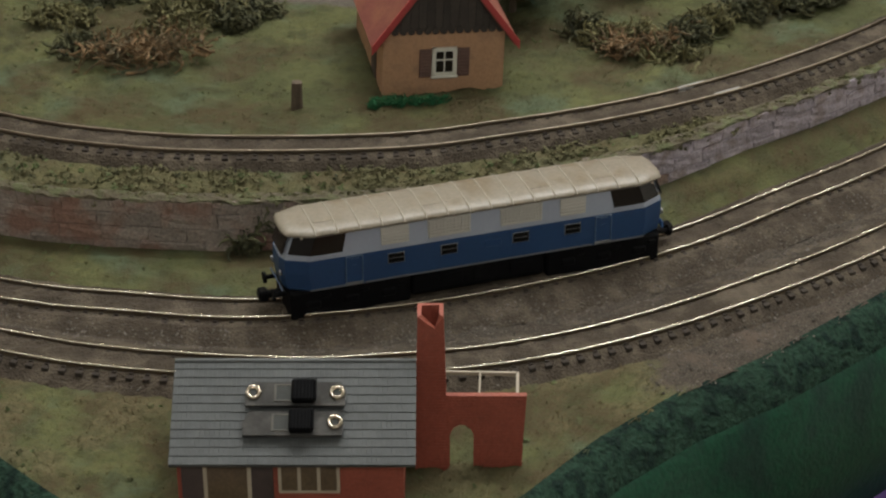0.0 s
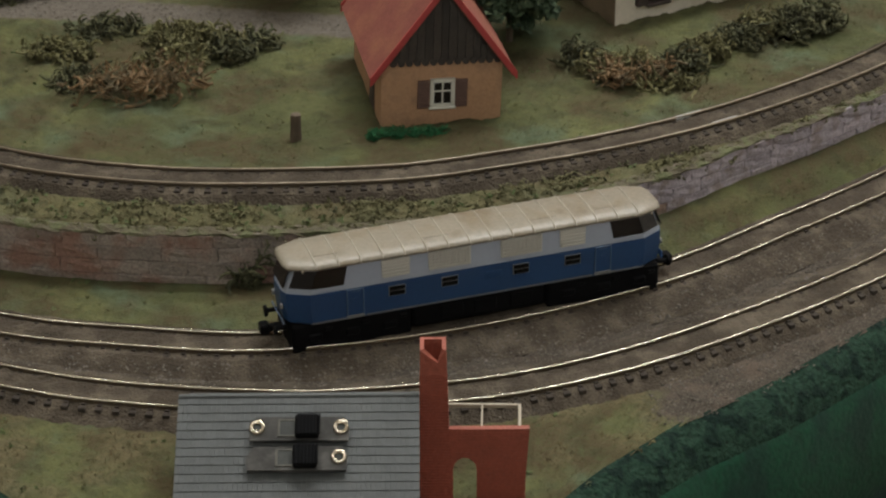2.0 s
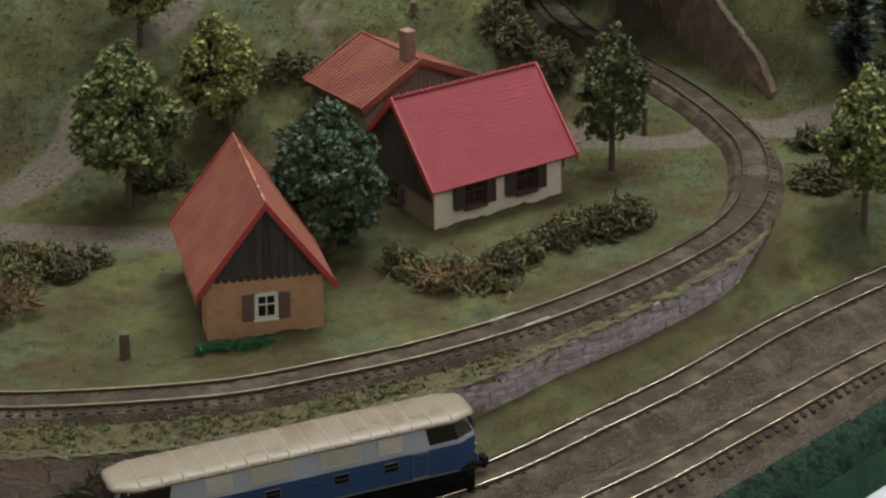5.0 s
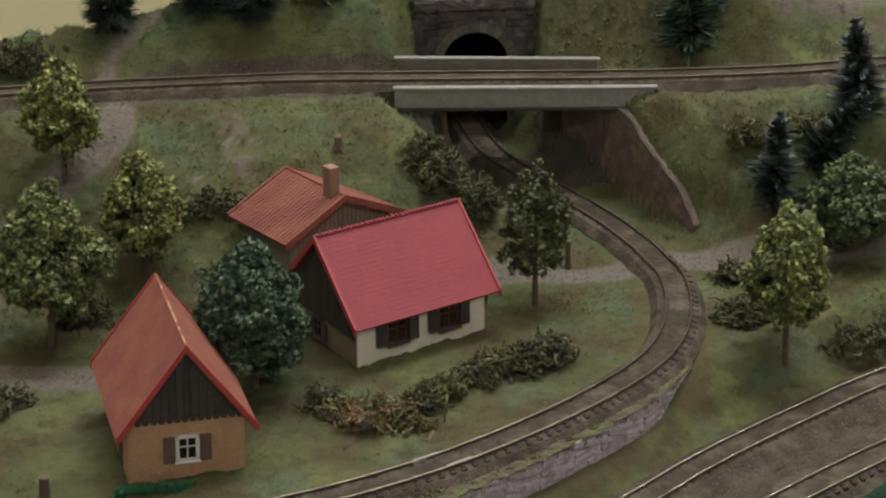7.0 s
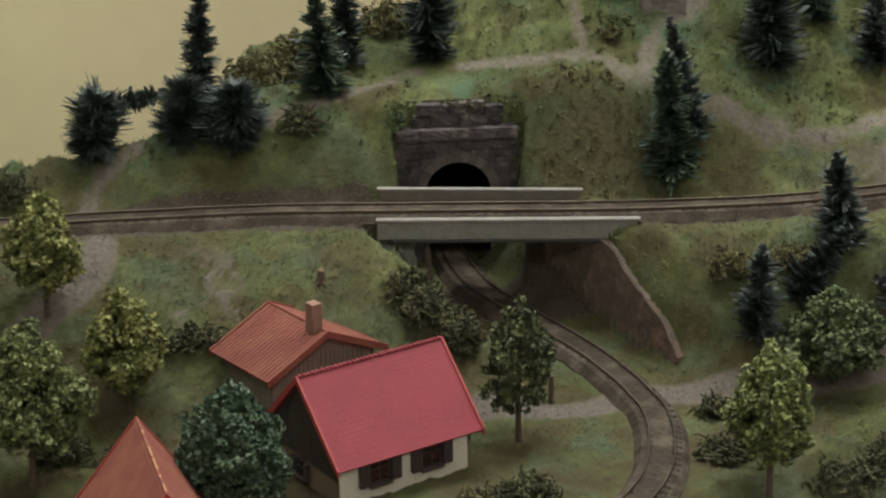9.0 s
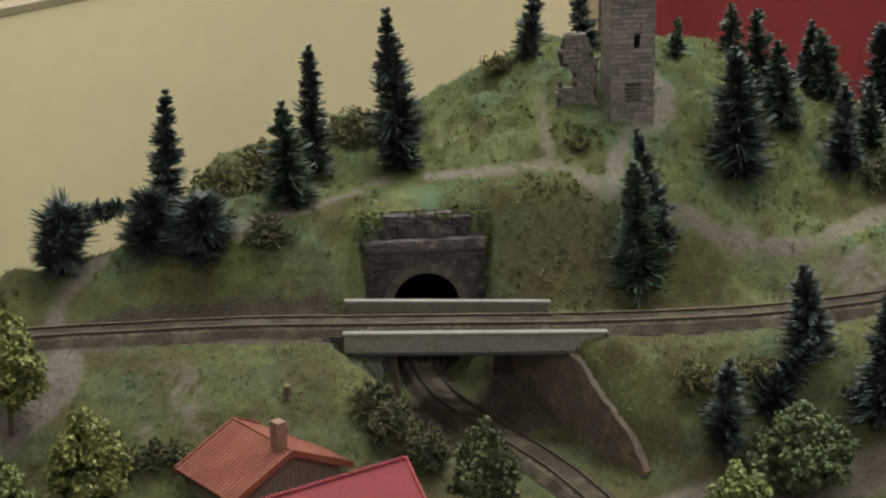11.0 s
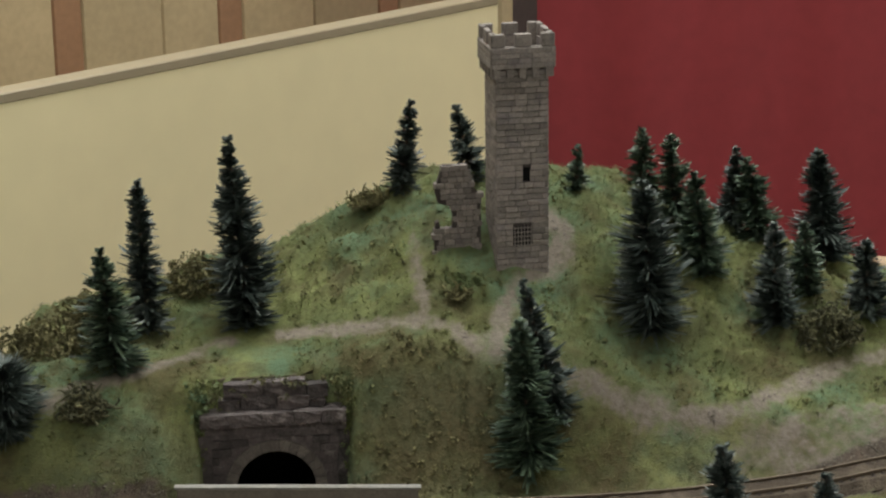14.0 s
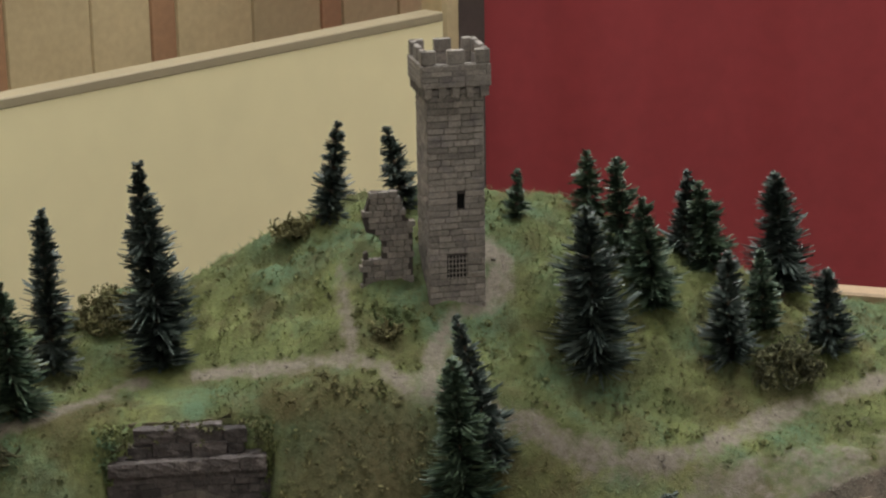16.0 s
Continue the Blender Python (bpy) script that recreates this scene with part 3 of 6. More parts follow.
def build_edge():
    """The board's front: a flocked lip, and below it the painted fascia."""
    xs = np.arange(-230, 541, 3.0)
    y = front(xs)
    t = np.stack([np.gradient(xs), np.gradient(y)], 1)
    out = np.stack([t[:, 1], -t[:, 0]], 1) / np.linalg.norm(t, axis=1)[:, None]
    z0 = height(xs, y)
    def strip(name, rows, mat, label, cat):
        n = len(xs)
        verts = np.concatenate([np.stack([xs + o * out[:, 0], y + o * out[:, 1], z0 * keep + z], 1) for o, z, keep in rows])
        faces = [(r * n + i, r * n + i + 1, (r + 1) * n + i + 1, (r + 1) * n + i) for r in range(len(rows) - 1) for i in range(n - 1)]
        return tagged(soup(name, verts, faces, mat, smooth=True), label, cat, kind="structure")
    strip("board_lip", [(-1, 0.6, 1), (2, -0.6, 1), (5, -4, 0.5), (8, -8, 0), (9, -10.5, 0)], GREEN_FLOCK, "flocked dark green lip of the layout board", "board edge")
    strip("fascia", [(8.5, -9.5, 0), (11, -12, 0), (17, -34, 0), (18, -52, 0), (14, -56, 0)], GREEN_EDGE, "shiny green painted fascia of the layout board", "fascia")
    strip("cloth_skirt", [(15, -50, 0), (26, -58, 0), (34, -110, 0), (36, -300, 0), (40, -780, 0)], PURPLE, "purple cloth skirt below the layout board", "cloth")


build_edge()


# ---- tracks ----
def sweep(line, offset, profile, z):
    """A profile (across, up) drawn along a line at an offset to its left."""
    d = np.gradient(line, axis=0)
    d /= np.linalg.norm(d, axis=1)[:, None]
    left = np.stack([-d[:, 1], d[:, 0]], 1)
    n, k = len(line), len(profile)
    verts = np.concatenate([np.column_stack([line + left * (offset + a), z + np.full(n, u)]) for a, u in profile])
    faces = [(r * n + i, r * n + i + 1, ((r + 1) % k) * n + i + 1, ((r + 1) % k) * n + i) for r in range(k) for i in range(n - 1)]
    return verts, faces


def sleeper_mesh():
    bm = fresh()
    box(bm, -0.95, 0.95, -7.8, 7.6, -0.9, 0.8, 0.12)
    for s in (-4.85, 4.85):
        box(bm, -0.55, 0.55, s - 1.25, s + 1.25, 0.7, 1.25)
    bmesh.ops.scale(bm, vec=(MM, MM, MM), verts=bm.verts)
    me = bpy.data.meshes.new("sleeper")
    bm.to_mesh(me)
    bm.free()
    me.materials.append(SLEEPER)
    return me


SLEEPER_MESH = sleeper_mesh()


def track(line, ground, label, gauge=9.7, pitch=4.6, ends=-0.6, head_mat=None, rises=False, mid=0.85, dull_from=None, fill=0.1, skirt=(10.8, 10.8)):
    top = thing("railway_track", label, "track", Matrix(), "model railway tracks")
    z = ground + 2.3 + (climb(line[:, 1]) if rises else 0 * line[:, 1])
    bed, faces = sweep(line, 0, [(-skirt[0], -2.6), (-8.4, ends), (-6.0, 0.75), (-4.4, 1.1), (-2.6, mid), (0, mid + 0.12), (2.6, mid), (4.4, 1.15), (6.0, 1.05), (8.0, fill), (skirt[1], -2.6)], z)
    bed[:, 2] += 0.16 * rng.normal(size=len(bed))
    soup("ballast", bed, faces, BALLAST, top, "brown-grey ballast grit")
    for s in (-gauge / 2, gauge / 2):
        web, f = sweep(line, s, [(-0.9, 0.35), (0.9, 0.35), (0.3, 0.75), (0.3, 1.7), (-0.3, 1.7), (-0.3, 0.75)], z)
        rail = soup("rail", web, f, RAIL_SIDE, top)
        # past dull_from the head takes a duller metal, which leaves out the glint
        turn = len(line) if dull_from is None else int(len(line) - np.argmax(line[::-1, 1] < dull_from))
        for run_, mat_ in ((slice(0, turn + 1), head_mat or RAIL), (slice(turn, len(line)), RAIL_DULL)):
            if len(line[run_]) < 2:
                continue
            head, f = sweep(line[run_], s, [(-0.28, 1.65), (0.28, 1.65), (0.28, 2.14), (0.22, 2.31), (0.1, 2.41), (-0.1, 2.41), (-0.22, 2.31), (-0.28, 2.14)], z[run_])
            soup("rail_head", head, f, mat_, rail, "worn rail head", smooth=True)
    run = np.r_[0, np.cumsum(np.linalg.norm(np.diff(line, axis=0), axis=1))]
    for s in np.arange(2, run[-1], pitch):
        x, y = np.interp(s, run, line[:, 0]), np.interp(s, run, line[:, 1])
        x2, y2 = np.interp(s + 1, run, line[:, 0]), np.interp(s + 1, run, line[:, 1])
        piece("sleeper", SLEEPER_MESH, top, spot(x, y, np.interp(s, run, z), 0, 0, math.degrees(math.atan2(y2 - y, x2 - x)) + rng.normal(0, 1)))
    return top


track(TRACK_A, 0.0, "curved bright-railed track on brown gravel in the yard", ends=1.1, mid=1.25, fill=1.25, skirt=(17, 13))
track(TRACK_B, 0.0, "outer curved track with open sleeper ends in the yard", mid=1.2, fill=1.0, skirt=(11.5, 17))
track(TRACK_C, 18.8, "branch track curving past the houses into the tunnel", rises=True, mid=1.0, fill=0.95, ends=0.1, head_mat=RAIL_WORN, dull_from=700)
track(TRACK_D, BANK_TOP, "rusty track along the embankment and over the bridge", ends=1.0, mid=1.15, fill=1.2, head_mat=RAIL_DULL, skirt=(11.5, 11))
for x, y, a, sd in ((110, 657, 30, 0), (121, 652.5, 31, 1)):
    b = fresh()
    box(b, -5.0, 5.0, -0.5, 0.5, 0.3, 2.0, 0.2)
    box(b, -5.0, 5.0, -0.28, 0.28, 1.9, 2.48, 0.1)
    tagged(part("rail_joiner", b, JOINER, None, at=spot(x, y, 18.8 + 2.3, 0, 0, a)), "bright metal rail joiner on the branch track", "rail joiner", "rail joiners")


# ---- retaining wall of squared stones ----
def retaining_wall():
    top = thing("retaining_wall", "low stone retaining wall below the branch track", "wall", Matrix(), kind="structure")
    d = np.gradient(WALL, axis=0)
    d /= np.linalg.norm(d, axis=1)[:, None]
    core, faces = sweep(WALL, 0, [(0.2, -4), (5.0, -4), (5.0, 18.6), (0.6, 18.6)], 0)
    soup("wall_core", core, faces, WALL_JOINT, top)
    run = np.r_[0, np.cumsum(np.linalg.norm(np.diff(WALL, axis=0), axis=1))]
    meshes = {}
    for mat in (WALL_STONE, LILAC_STONE):
        for n in range(5):
            w = (11.5, 14.2, 16.6, 19.4, 12.8)[n]
            b = fresh()
            box(b, 0.07, w - 0.07, -0.4, 1.2, 0.05, 4.58, 0.25)
            bmesh.ops.subdivide_edges(b, edges=[e for e in b.edges if e.calc_length() > 3], cuts=2, use_grid_fill=True)
            for v in b.verts:
                v.co += Vector((rng.normal(0, 0.06), rng.normal(0, 0.15 if mat is WALL_STONE else 0.2), rng.normal(0, 0.07)))
            bmesh.ops.scale(b, vec=(MM, MM, MM), verts=b.verts)
            me = bpy.data.meshes.new("stone")
            b.to_mesh(me)
            b.free()
            me.materials.append(mat)
            meshes[mat.name, n] = (me, w)
    count = 0
    for row in range(4):
        s = 60 + float(rng.uniform(0, 6))
        while s < run[-1] - 8:
            mat = LILAC_STONE if s > 330 + 18 * math.sin(row * 2.1) else WALL_STONE
            me, w = meshes[mat.name, int(rng.integers(5))]
            x, y = np.interp(s, run, WALL[:, 0]), np.interp(s, run, WALL[:, 1])
            x2, y2 = np.interp(s + w, run, WALL[:, 0]), np.interp(s + w, run, WALL[:, 1])
            piece("stone", me, top, spot(x, y, -0.2 + row * 4.65, rng.normal(0, 2.2), rng.normal(0, 0.4), math.degrees(math.atan2(y2 - y, x2 - x))))
            s += w
            count += 1

    cap, faces = sweep(WALL, 0, [(-0.75, 17.9), (4.0, 17.9), (3.6, 19.1), (1.2, 19.2), (-0.4, 18.7)], 0)
    cap[:, :2] += rng.normal(0, 0.3, (len(cap), 2))
    cap[:, 2] += rng.normal(0, 0.3, len(cap))
    soup("coping", cap, faces, WALL_EARTH, top, "uneven earth and moss on the wall top")


retaining_wall()


# ---- diesel locomotive ----
def loft(levels, close=True):
    """A skin over closed outlines (x, y) at rising heights."""
    bm = fresh()
    rings = [[bm.verts.new((x, y, z)) for x, y in outline] for z, outline in levels]
    for a, b in zip(rings, rings[1:]):
        for i in range(len(a)):
            j = (i + 1) % len(a)
            bm.faces.new((a[i], a[j], b[j], b[i]))
    if close:
        bm.faces.new(rings[0][::-1])
        bm.faces.new(rings[-1])
    return bm


def hull(half, wide, nose, cut):
    """The plan of the body: half its length and width, the half width of the nose, the length of the slanting cheek."""
    q = [(half - cut, -wide), (half - 0.9, -nose), (half, -nose * 0.55), (half, nose * 0.55), (half - 0.9, nose), (half - cut, wide)]
    return q + [(-x, -y) for x, y in q]


def locomotive():
    top = thing("diesel_locomotive", "blue and pale grey model diesel locomotive with a cream roof", "locomotive", spot(*LOCO))
    body = part("lower_body", loft([(7.6, hull(55.8, 9.0, 5.8, 7)), (8.2, hull(56.6, 9.25, 6.0, 7)), (13, hull(57.2, 9.25, 6.2, 7)), (17.4, hull(57.2, 9.25, 6.2, 7))]), BLUE, top, "deep blue lower body side")
    band = part("upper_body", loft([(17.4, hull(57.0, 9.2, 6.1, 7)), (18.2, hull(56.7, 9.15, 6.0, 7)), (25.2, hull(54.2, 8.5, 5.6, 6.5))]), GREY_BAND, top, "pale grey window band")
    rings = []
    for z, s, e in ((24.4, 8.7, 55.6), (24.9, 9.15, 56.6), (25.4, 9.0, 56.4), (26.0, 8.0, 55.8), (26.4, 6.2, 54.4), (26.65, 4.0, 52.4), (26.7, 1.6, 50.0)):
        rings.append((z, hull(e, s, s * 0.72, 7)))
    roof = part("roof", loft(rings), CREAM, top, "worn cream roof", smooth=True)
    roof.data.polygons.foreach_set("use_smooth", [True] * len(roof.data.polygons))
    for x in np.linspace(-48, 48, 16):
        b = fresh()
        prof = [(9.22, 24.9), (9.06, 25.42), (8.06, 26.04), (6.25, 26.45), (4.0, 26.7), (0, 26.76), (-4.0, 26.7), (-6.25, 26.45), (-8.06, 26.04), (-9.06, 25.42), (-9.22, 24.9)]
        a = [b.verts.new((x - 0.28, y, z)) for y, z in prof]
        c = [b.verts.new((x + 0.28, y, z)) for y, z in prof]
        d = [b.verts.new((x, y * 1.015, z + 0.2)) for y, z in prof]
        for r, s in ((a, d), (d, c)):
            for i in range(len(prof) - 1):
                b.faces.new((r[i], r[i + 1], s[i + 1], s[i]))
        part("roof_seam", b, ROOF_SEAM, roof)
    for x, w in ((-44, 3.4), (-12, 4.0), (20, 4.4), (40, 3.6)):
        b = fresh()
        box(b, x - w, x + w, -4.4, -1.0, 26.2, 26.74, 0.12)
        part("roof_hatch", b, CREAM, roof)
    for s in (-1, 1):
        for x in np.linspace(-52, 52, 22):
            b = fresh()
            box(b, x - 0.3, x + 0.3, s * 9.1 - 0.25, s * 9.1 + 0.25, 24.7, 25.3)
            part("gutter_lug", b, CREAM, roof)
        flat = -1 if s < 0 else 1
        side = lambda z: flat * (9.15 - (z - 18.2) * 0.093)
        for e in (-1, 1):
            # wrap-round cab glazing: side pane, cheek pane
            pane = fresh()
            pts = [(e * 39.2, 24.4), (e * 40.4, 18.9), (e * 49.75, 18.9), (e * 47.95, 24.4)]
            slab(pane, [(x, side(z) + flat * 0.12, z) for x, z in pts], -0.4 * flat * e)
            part("cab_window", pane, GLASS_DARK, band, "dark cab side window")
            cheek = fresh()
            p0, p1 = Vector((e * 49.7, side(18.9), 18.9)), Vector((e * 55.4, flat * 6.15, 18.9))
            q0, q1 = Vector((e * 47.9, side(24.7), 24.7)), Vector((e * 53.2, flat * 5.7, 24.7))
            out = Vector((e * 0.45, flat * 0.85, 0.2)).normalized() * 0.22
            slab(cheek, [p0 + out, p1 + out, q1 + out, q0 + out], 0.3 * flat * -e)
            part("cheek_window", cheek, GLASS_DARK, band, "dark slanted corner window")
            frame_ = fresh()
            rod(frame_, Vector((e * 40.4, side(18.9) + flat * .2, 18.6)), p0 + out, 0.12, sides=6)
            rod(frame_, p0 + out, p1 + out, 0.14, sides=6)
            part("window_trim", frame_, GREY_BAND, band)
            door = fresh()
            cx = e * 37.2 - 0
            for a, b in (((cx - 2.4, 8.6), (cx - 2.4, 17.0)), ((cx + 2.4, 8.6), (cx + 2.4, 17.0)), ((cx - 2.4, 17.0), (cx + 2.4, 17.0))):
                rod(door, (a[0], flat * 9.36, a[1]), (b[0], flat * 9.36, b[1]), 0.2, sides=6)
            box(door, cx - 1.3, cx + 1.3, flat * 9.36 - 0.1, flat * 9.36 + 0.1, 16.2, 16.5)
            part("door_frame", door, DOOR_LINE, body, "raised door frame in lighter blue")
            door = fresh()
            box(door, cx - 2.2, cx + 2.2, flat * 9.3 - 0.1, flat * 9.3 + 0.1, 8.6, 16.8)
            box(door, cx - 0.7, cx + 0.7, flat * 9.42 - 0.12, flat * 9.42 + 0.12, 13.9, 14.4)
            part("cab_door", door, BLUE, body, "raised blue cab door")
            step = fresh()
            box(step, cx - 2.6, cx + 2.6, flat * 9.35 - 0.2, flat * 9.35 + 0.2, 7.9, 8.9, 0.08)
            part("door_sill", step, SILVER, body, "worn silver sill")
        for x, w, grid in ((-25.2, 8.2, 0), (-9.3, 12.6, 1), (12.2, 12.6, 1), (27.8, 7.8, 0)):
            b = fresh()
            box(b, x - w / 2, x + w / 2, min(flat * 8.4, flat * 9.05), max(flat * 8.4, flat * 9.05), 18.6, 24.3)
            for z in np.arange(19.0, 24.0, 1.0):
                box(b, x - w / 2 + 0.2, x + w / 2 - 0.2, flat * (9.2 - (z - 18.2) * 0.085) - 0.3, flat * (9.2 - (z - 18.2) * 0.085) + 0.3, z, z + 0.5)
            if grid:
                for u in np.arange(x - w / 2 + 0.5, x + w / 2, 1.05):
                    box(b, u - 0.14, u + 0.14, flat * 9.0 - 0.45, flat * 9.0 + 0.45, 18.8, 24.2)
            part("louvre_grille", b, GRILLE, band, "moulded louvre grille")
        for x in (-25.0, -9.4, 12.0, 27.8):
            b = fresh()
            box(b, x - 2.5, x + 2.5, flat * 9.28 - 0.15, flat * 9.28 + 0.15, 12.8, 16.0, 0.1)
            pane = part("engine_window_frame", b, SILVER, body, "silver-rimmed engine room window")
            for z in (13.05, 14.6):
                g = fresh()
                box(g, x - 2.3, x + 2.3, flat * 9.4 - 0.12, flat * 9.4 + 0.12, z, z + 1.3)
                part("pane", g, GLASS_BLACK, pane)
        b = fresh()
        box(b, 1.2, 6.2, flat * 9.3 - 0.12, flat * 9.3 + 0.12, 13.0, 15.2, 0.08)
        box(b, 2.0, 3.0, flat * 9.4 - 0.1, flat * 9.4 + 0.1, 13.8, 15.6, 0.05)
        part("emblem_plate", b, BLUE, body, "raised plate")
        for x0, x1 in ((-56, -38), (-34, 34), (38, 56)):
            b = fresh()
            ends = 6 if abs(x0) > 50 or abs(x1) > 50 else 0
            box(b, x0 + (ends if x0 < -40 else 0), x1 - (ends if x1 > 40 else 0), flat * 9.28 - 0.08, flat * 9.28 + 0.08, 7.9, 8.35)
            part("skirt_line", b, SILVER, body, "rubbed silver skirt line")
    for e in (-1, 1):
        b = fresh()
        slab(b, [(e * 57.0, -5.2, 18.7), (e * 57.0, 5.2, 18.7), (e * 54.9, 4.8, 24.6), (e * 54.9, -4.8, 24.6)], 0.3 * e)
        part("windscreen", b, GLASS_DARK, band, "dark windscreen")
        b = fresh()
        slab(b, [(e * 57.5, -5, 9.4), (e * 57.5, 5, 9.4), (e * 57.0, 6.2, 8.0), (e * 57.0, -6.2, 8.0)], 0.4 * e)
        part("nose_stripe", b, BLUE, body)
        for y in (-4.2, 4.2):
            b = fresh()
            rod(b, (e * 57.0, y, 12.6), (e * 57.6, y, 12.6), 0.9, sides=12)
            part("headlight", b, SILVER, body, "small round headlight")
            b = fresh()
            rod(b, (e * 56, y * 1.25, 6.3), (e * 59.2, y * 1.25, 6.3), 0.7, sides=10)
            rod(b, (e * 59.2, y * 1.25, 6.3), (e * 59.9, y * 1.25, 6.3), 1.7, sides=14)
            part("buffer", b, BLACK, top, "black round buffer")
        b = fresh()
        box(b, min(e * 54, e * 60), max(e * 54, e * 60), -1.2, 1.2, 3.0, 4.6, 0.2)
        box(b, min(e * 60, e * 62.8), max(e * 60, e * 62.8), -1.9, 1.9, 2.4, 5.6, 0.5)
        part("coupler", b, BLACK, top, "chunky black coupler")
        b = fresh()
        box(b, e * 38 - 17.5, e * 38 + 17.5, -8.6, 8.6, -1.6, 7.7, 0.7)
        bogie = part("bogie", b, BLACK, top, "black bogie frame")
        for x in (-11, 0, 11):
            b = fresh()
            box(b, e * 38 + x - 2.2, e * 38 + x + 2.2, -9.1, 9.1, 2.0, 4.6, 0.5)
            box(b, e * 38 + x + 2.6, e * 38 + x + 5.2, -9.0, 9.0, 4.8, 6.2, 0.4)
            part("axle_box", b, BLACK, bogie)
        for x in (-11, 11):
            for y in (-4.9, 4.9):
                w = fresh()
                rod(w, (e * 38 + x, y - 0.9, 2.9), (e * 38 + x, y + 0.9, 2.9), 3.2, sides=20)
                part("wheel", w, BLACK, bogie)
    b = fresh()
    box(b, -20, 20, -8.4, 8.4, 0.4, 7.7, 0.8)
    for x in (-12, -2, 9):
        box(b, x, x + 7, -8.9, 8.9, 2.0, 6.4, 0.4)
    part("tank", b, BLACK, top, "black underframe tank")


LOCO = (39.1, 571.4, 4.1, 0, 0, 18.4)
locomotive()


# ---- brick workshop with switches on its roof, and its broken wall ----
def workshop():
    top = thing("brick_workshop", "red brick model workshop with a grey tiled roof", "building", spot(-5.5, 458, 0))
    W, D = 27.5, 40
    b = fresh()
    box(b, -W, W, 0, D, -1, 19.5)
    walls = part("wall", b, BRICK_RED, top, "red brick wall")
    b = fresh()
    for z in np.arange(0.3, 19, 0.85):
        box(b, -W - 0.06, W + 0.06, -0.1, 0.05, z, z + 0.6)
    part("brick_relief", b, BRICK_RED, walls)
    for g in (-W - 0.1, W - 1.9):
        b = fresh()
        for y0, y1, z in ((0, D, 19.5),):
            v = [b.verts.new(p) for p in ((g, 0, 19), (g, D, 19), (g, D / 2, 31.8), (g + 2, 0, 19), (g + 2, D, 19), (g + 2, D / 2, 31.8))]
            for f in ((0, 1, 2), (5, 4, 3), (0, 3, 4, 1), (1, 4, 5, 2), (2, 5, 3, 0)):
                b.faces.new([v[i] for i in f])
        part("gable", b, BRICK_RED, top)
    for x0, x1, z0, z1, mat in ((-26.5, -21.2, 2, 17.5, SHUTTER), (-21.2, -9.5, 2, 17, CREAM_PLASTIC), (-9.5, -4.2, 2, 17.5, SHUTTER)):
        b = fresh()
        box(b, x0, x1, -0.9, -0.1, z0, z1, 0.15)
        door = part("door_leaf" if mat is SHUTTER else "shop_window", b, mat, top, "dark brown door leaf" if mat is SHUTTER else "cream-framed shop window")
        if mat is not SHUTTER:
            g = fresh()
            box(g, x0 + 1.0, x1 - 1.0, -1.05, -0.8, z0 + 1, z1 - 1.2)
            part("pane", g, GLASS_BROWN, door)
    b = fresh()
    box(b, -3.0, 12.0, -0.8, -0.1, 8, 17.5, 0.15)
    window = part("window", b, CREAM_PLASTIC, top, "cream three-light window")
    for i in range(3):
        g = fresh()
        box(g, -2.2 + i * 4.75, 1.7 + i * 4.75, -0.95, -0.75, 9, 16.6)
        part("pane", g, GLASS_BROWN, window)
    roof = thing("roof", "", "", Matrix())
    roof.parent = top
    slope = math.atan2(14.4, 24)
    for s in (0, 1):
        b = fresh()
        if s == 0:
            slab(b, [(-29.0, -4, 18.6), (30.4, -4, 18.6), (30.4, 20, 33.0), (-29.0, 20, 33.0)], 1.2)
        else:
            slab(b, [(30.4, 44, 18.6), (-29.0, 44, 18.6), (-29.0, 20, 33.0), (30.4, 20, 33.0)], 1.2)
        part("roof_board", b, SLATE, roof)
    b = fresh()
    rod(b, (-28.9, 20, 33.0), (30.3, 20, 33.0), 0.7, sides=8)
    part("ridge_cap", b, SLATE, roof)
    tile = fresh()
    for u in (0.0, 1.188):
        box(tile, u + 0.03, u + 1.16, 0, 2.2, 0, 0.18, 0.05)
    for v in tile.verts:
        v.co.z += 0.17 * (1 - v.co.y / 2.2)
    bmesh.ops.scale(tile, vec=(MM, MM, MM), verts=tile.verts)
    me = bpy.data.meshes.new("roof_tile")
    tile.to_mesh(me)
    tile.free()
    me.materials.append(SLATE)
    rows, cols = 12, 25
    for r in range(rows):
        for c in range(cols):
            y = -4 + r * 24 / rows
            piece("roof_tile", me, roof, spot(-28.9 + c * 2.376, y, 18.62 + (y + 4) * 14.4 / 24, math.degrees(slope), 0, rng.normal(0, 0.25)))
    return top


GLASS_BROWN = material("brownish_pane", (0.10, 0.07, 0.045), 0.15, 0, 0.3, 0.006, bump=0.0)
workshop()


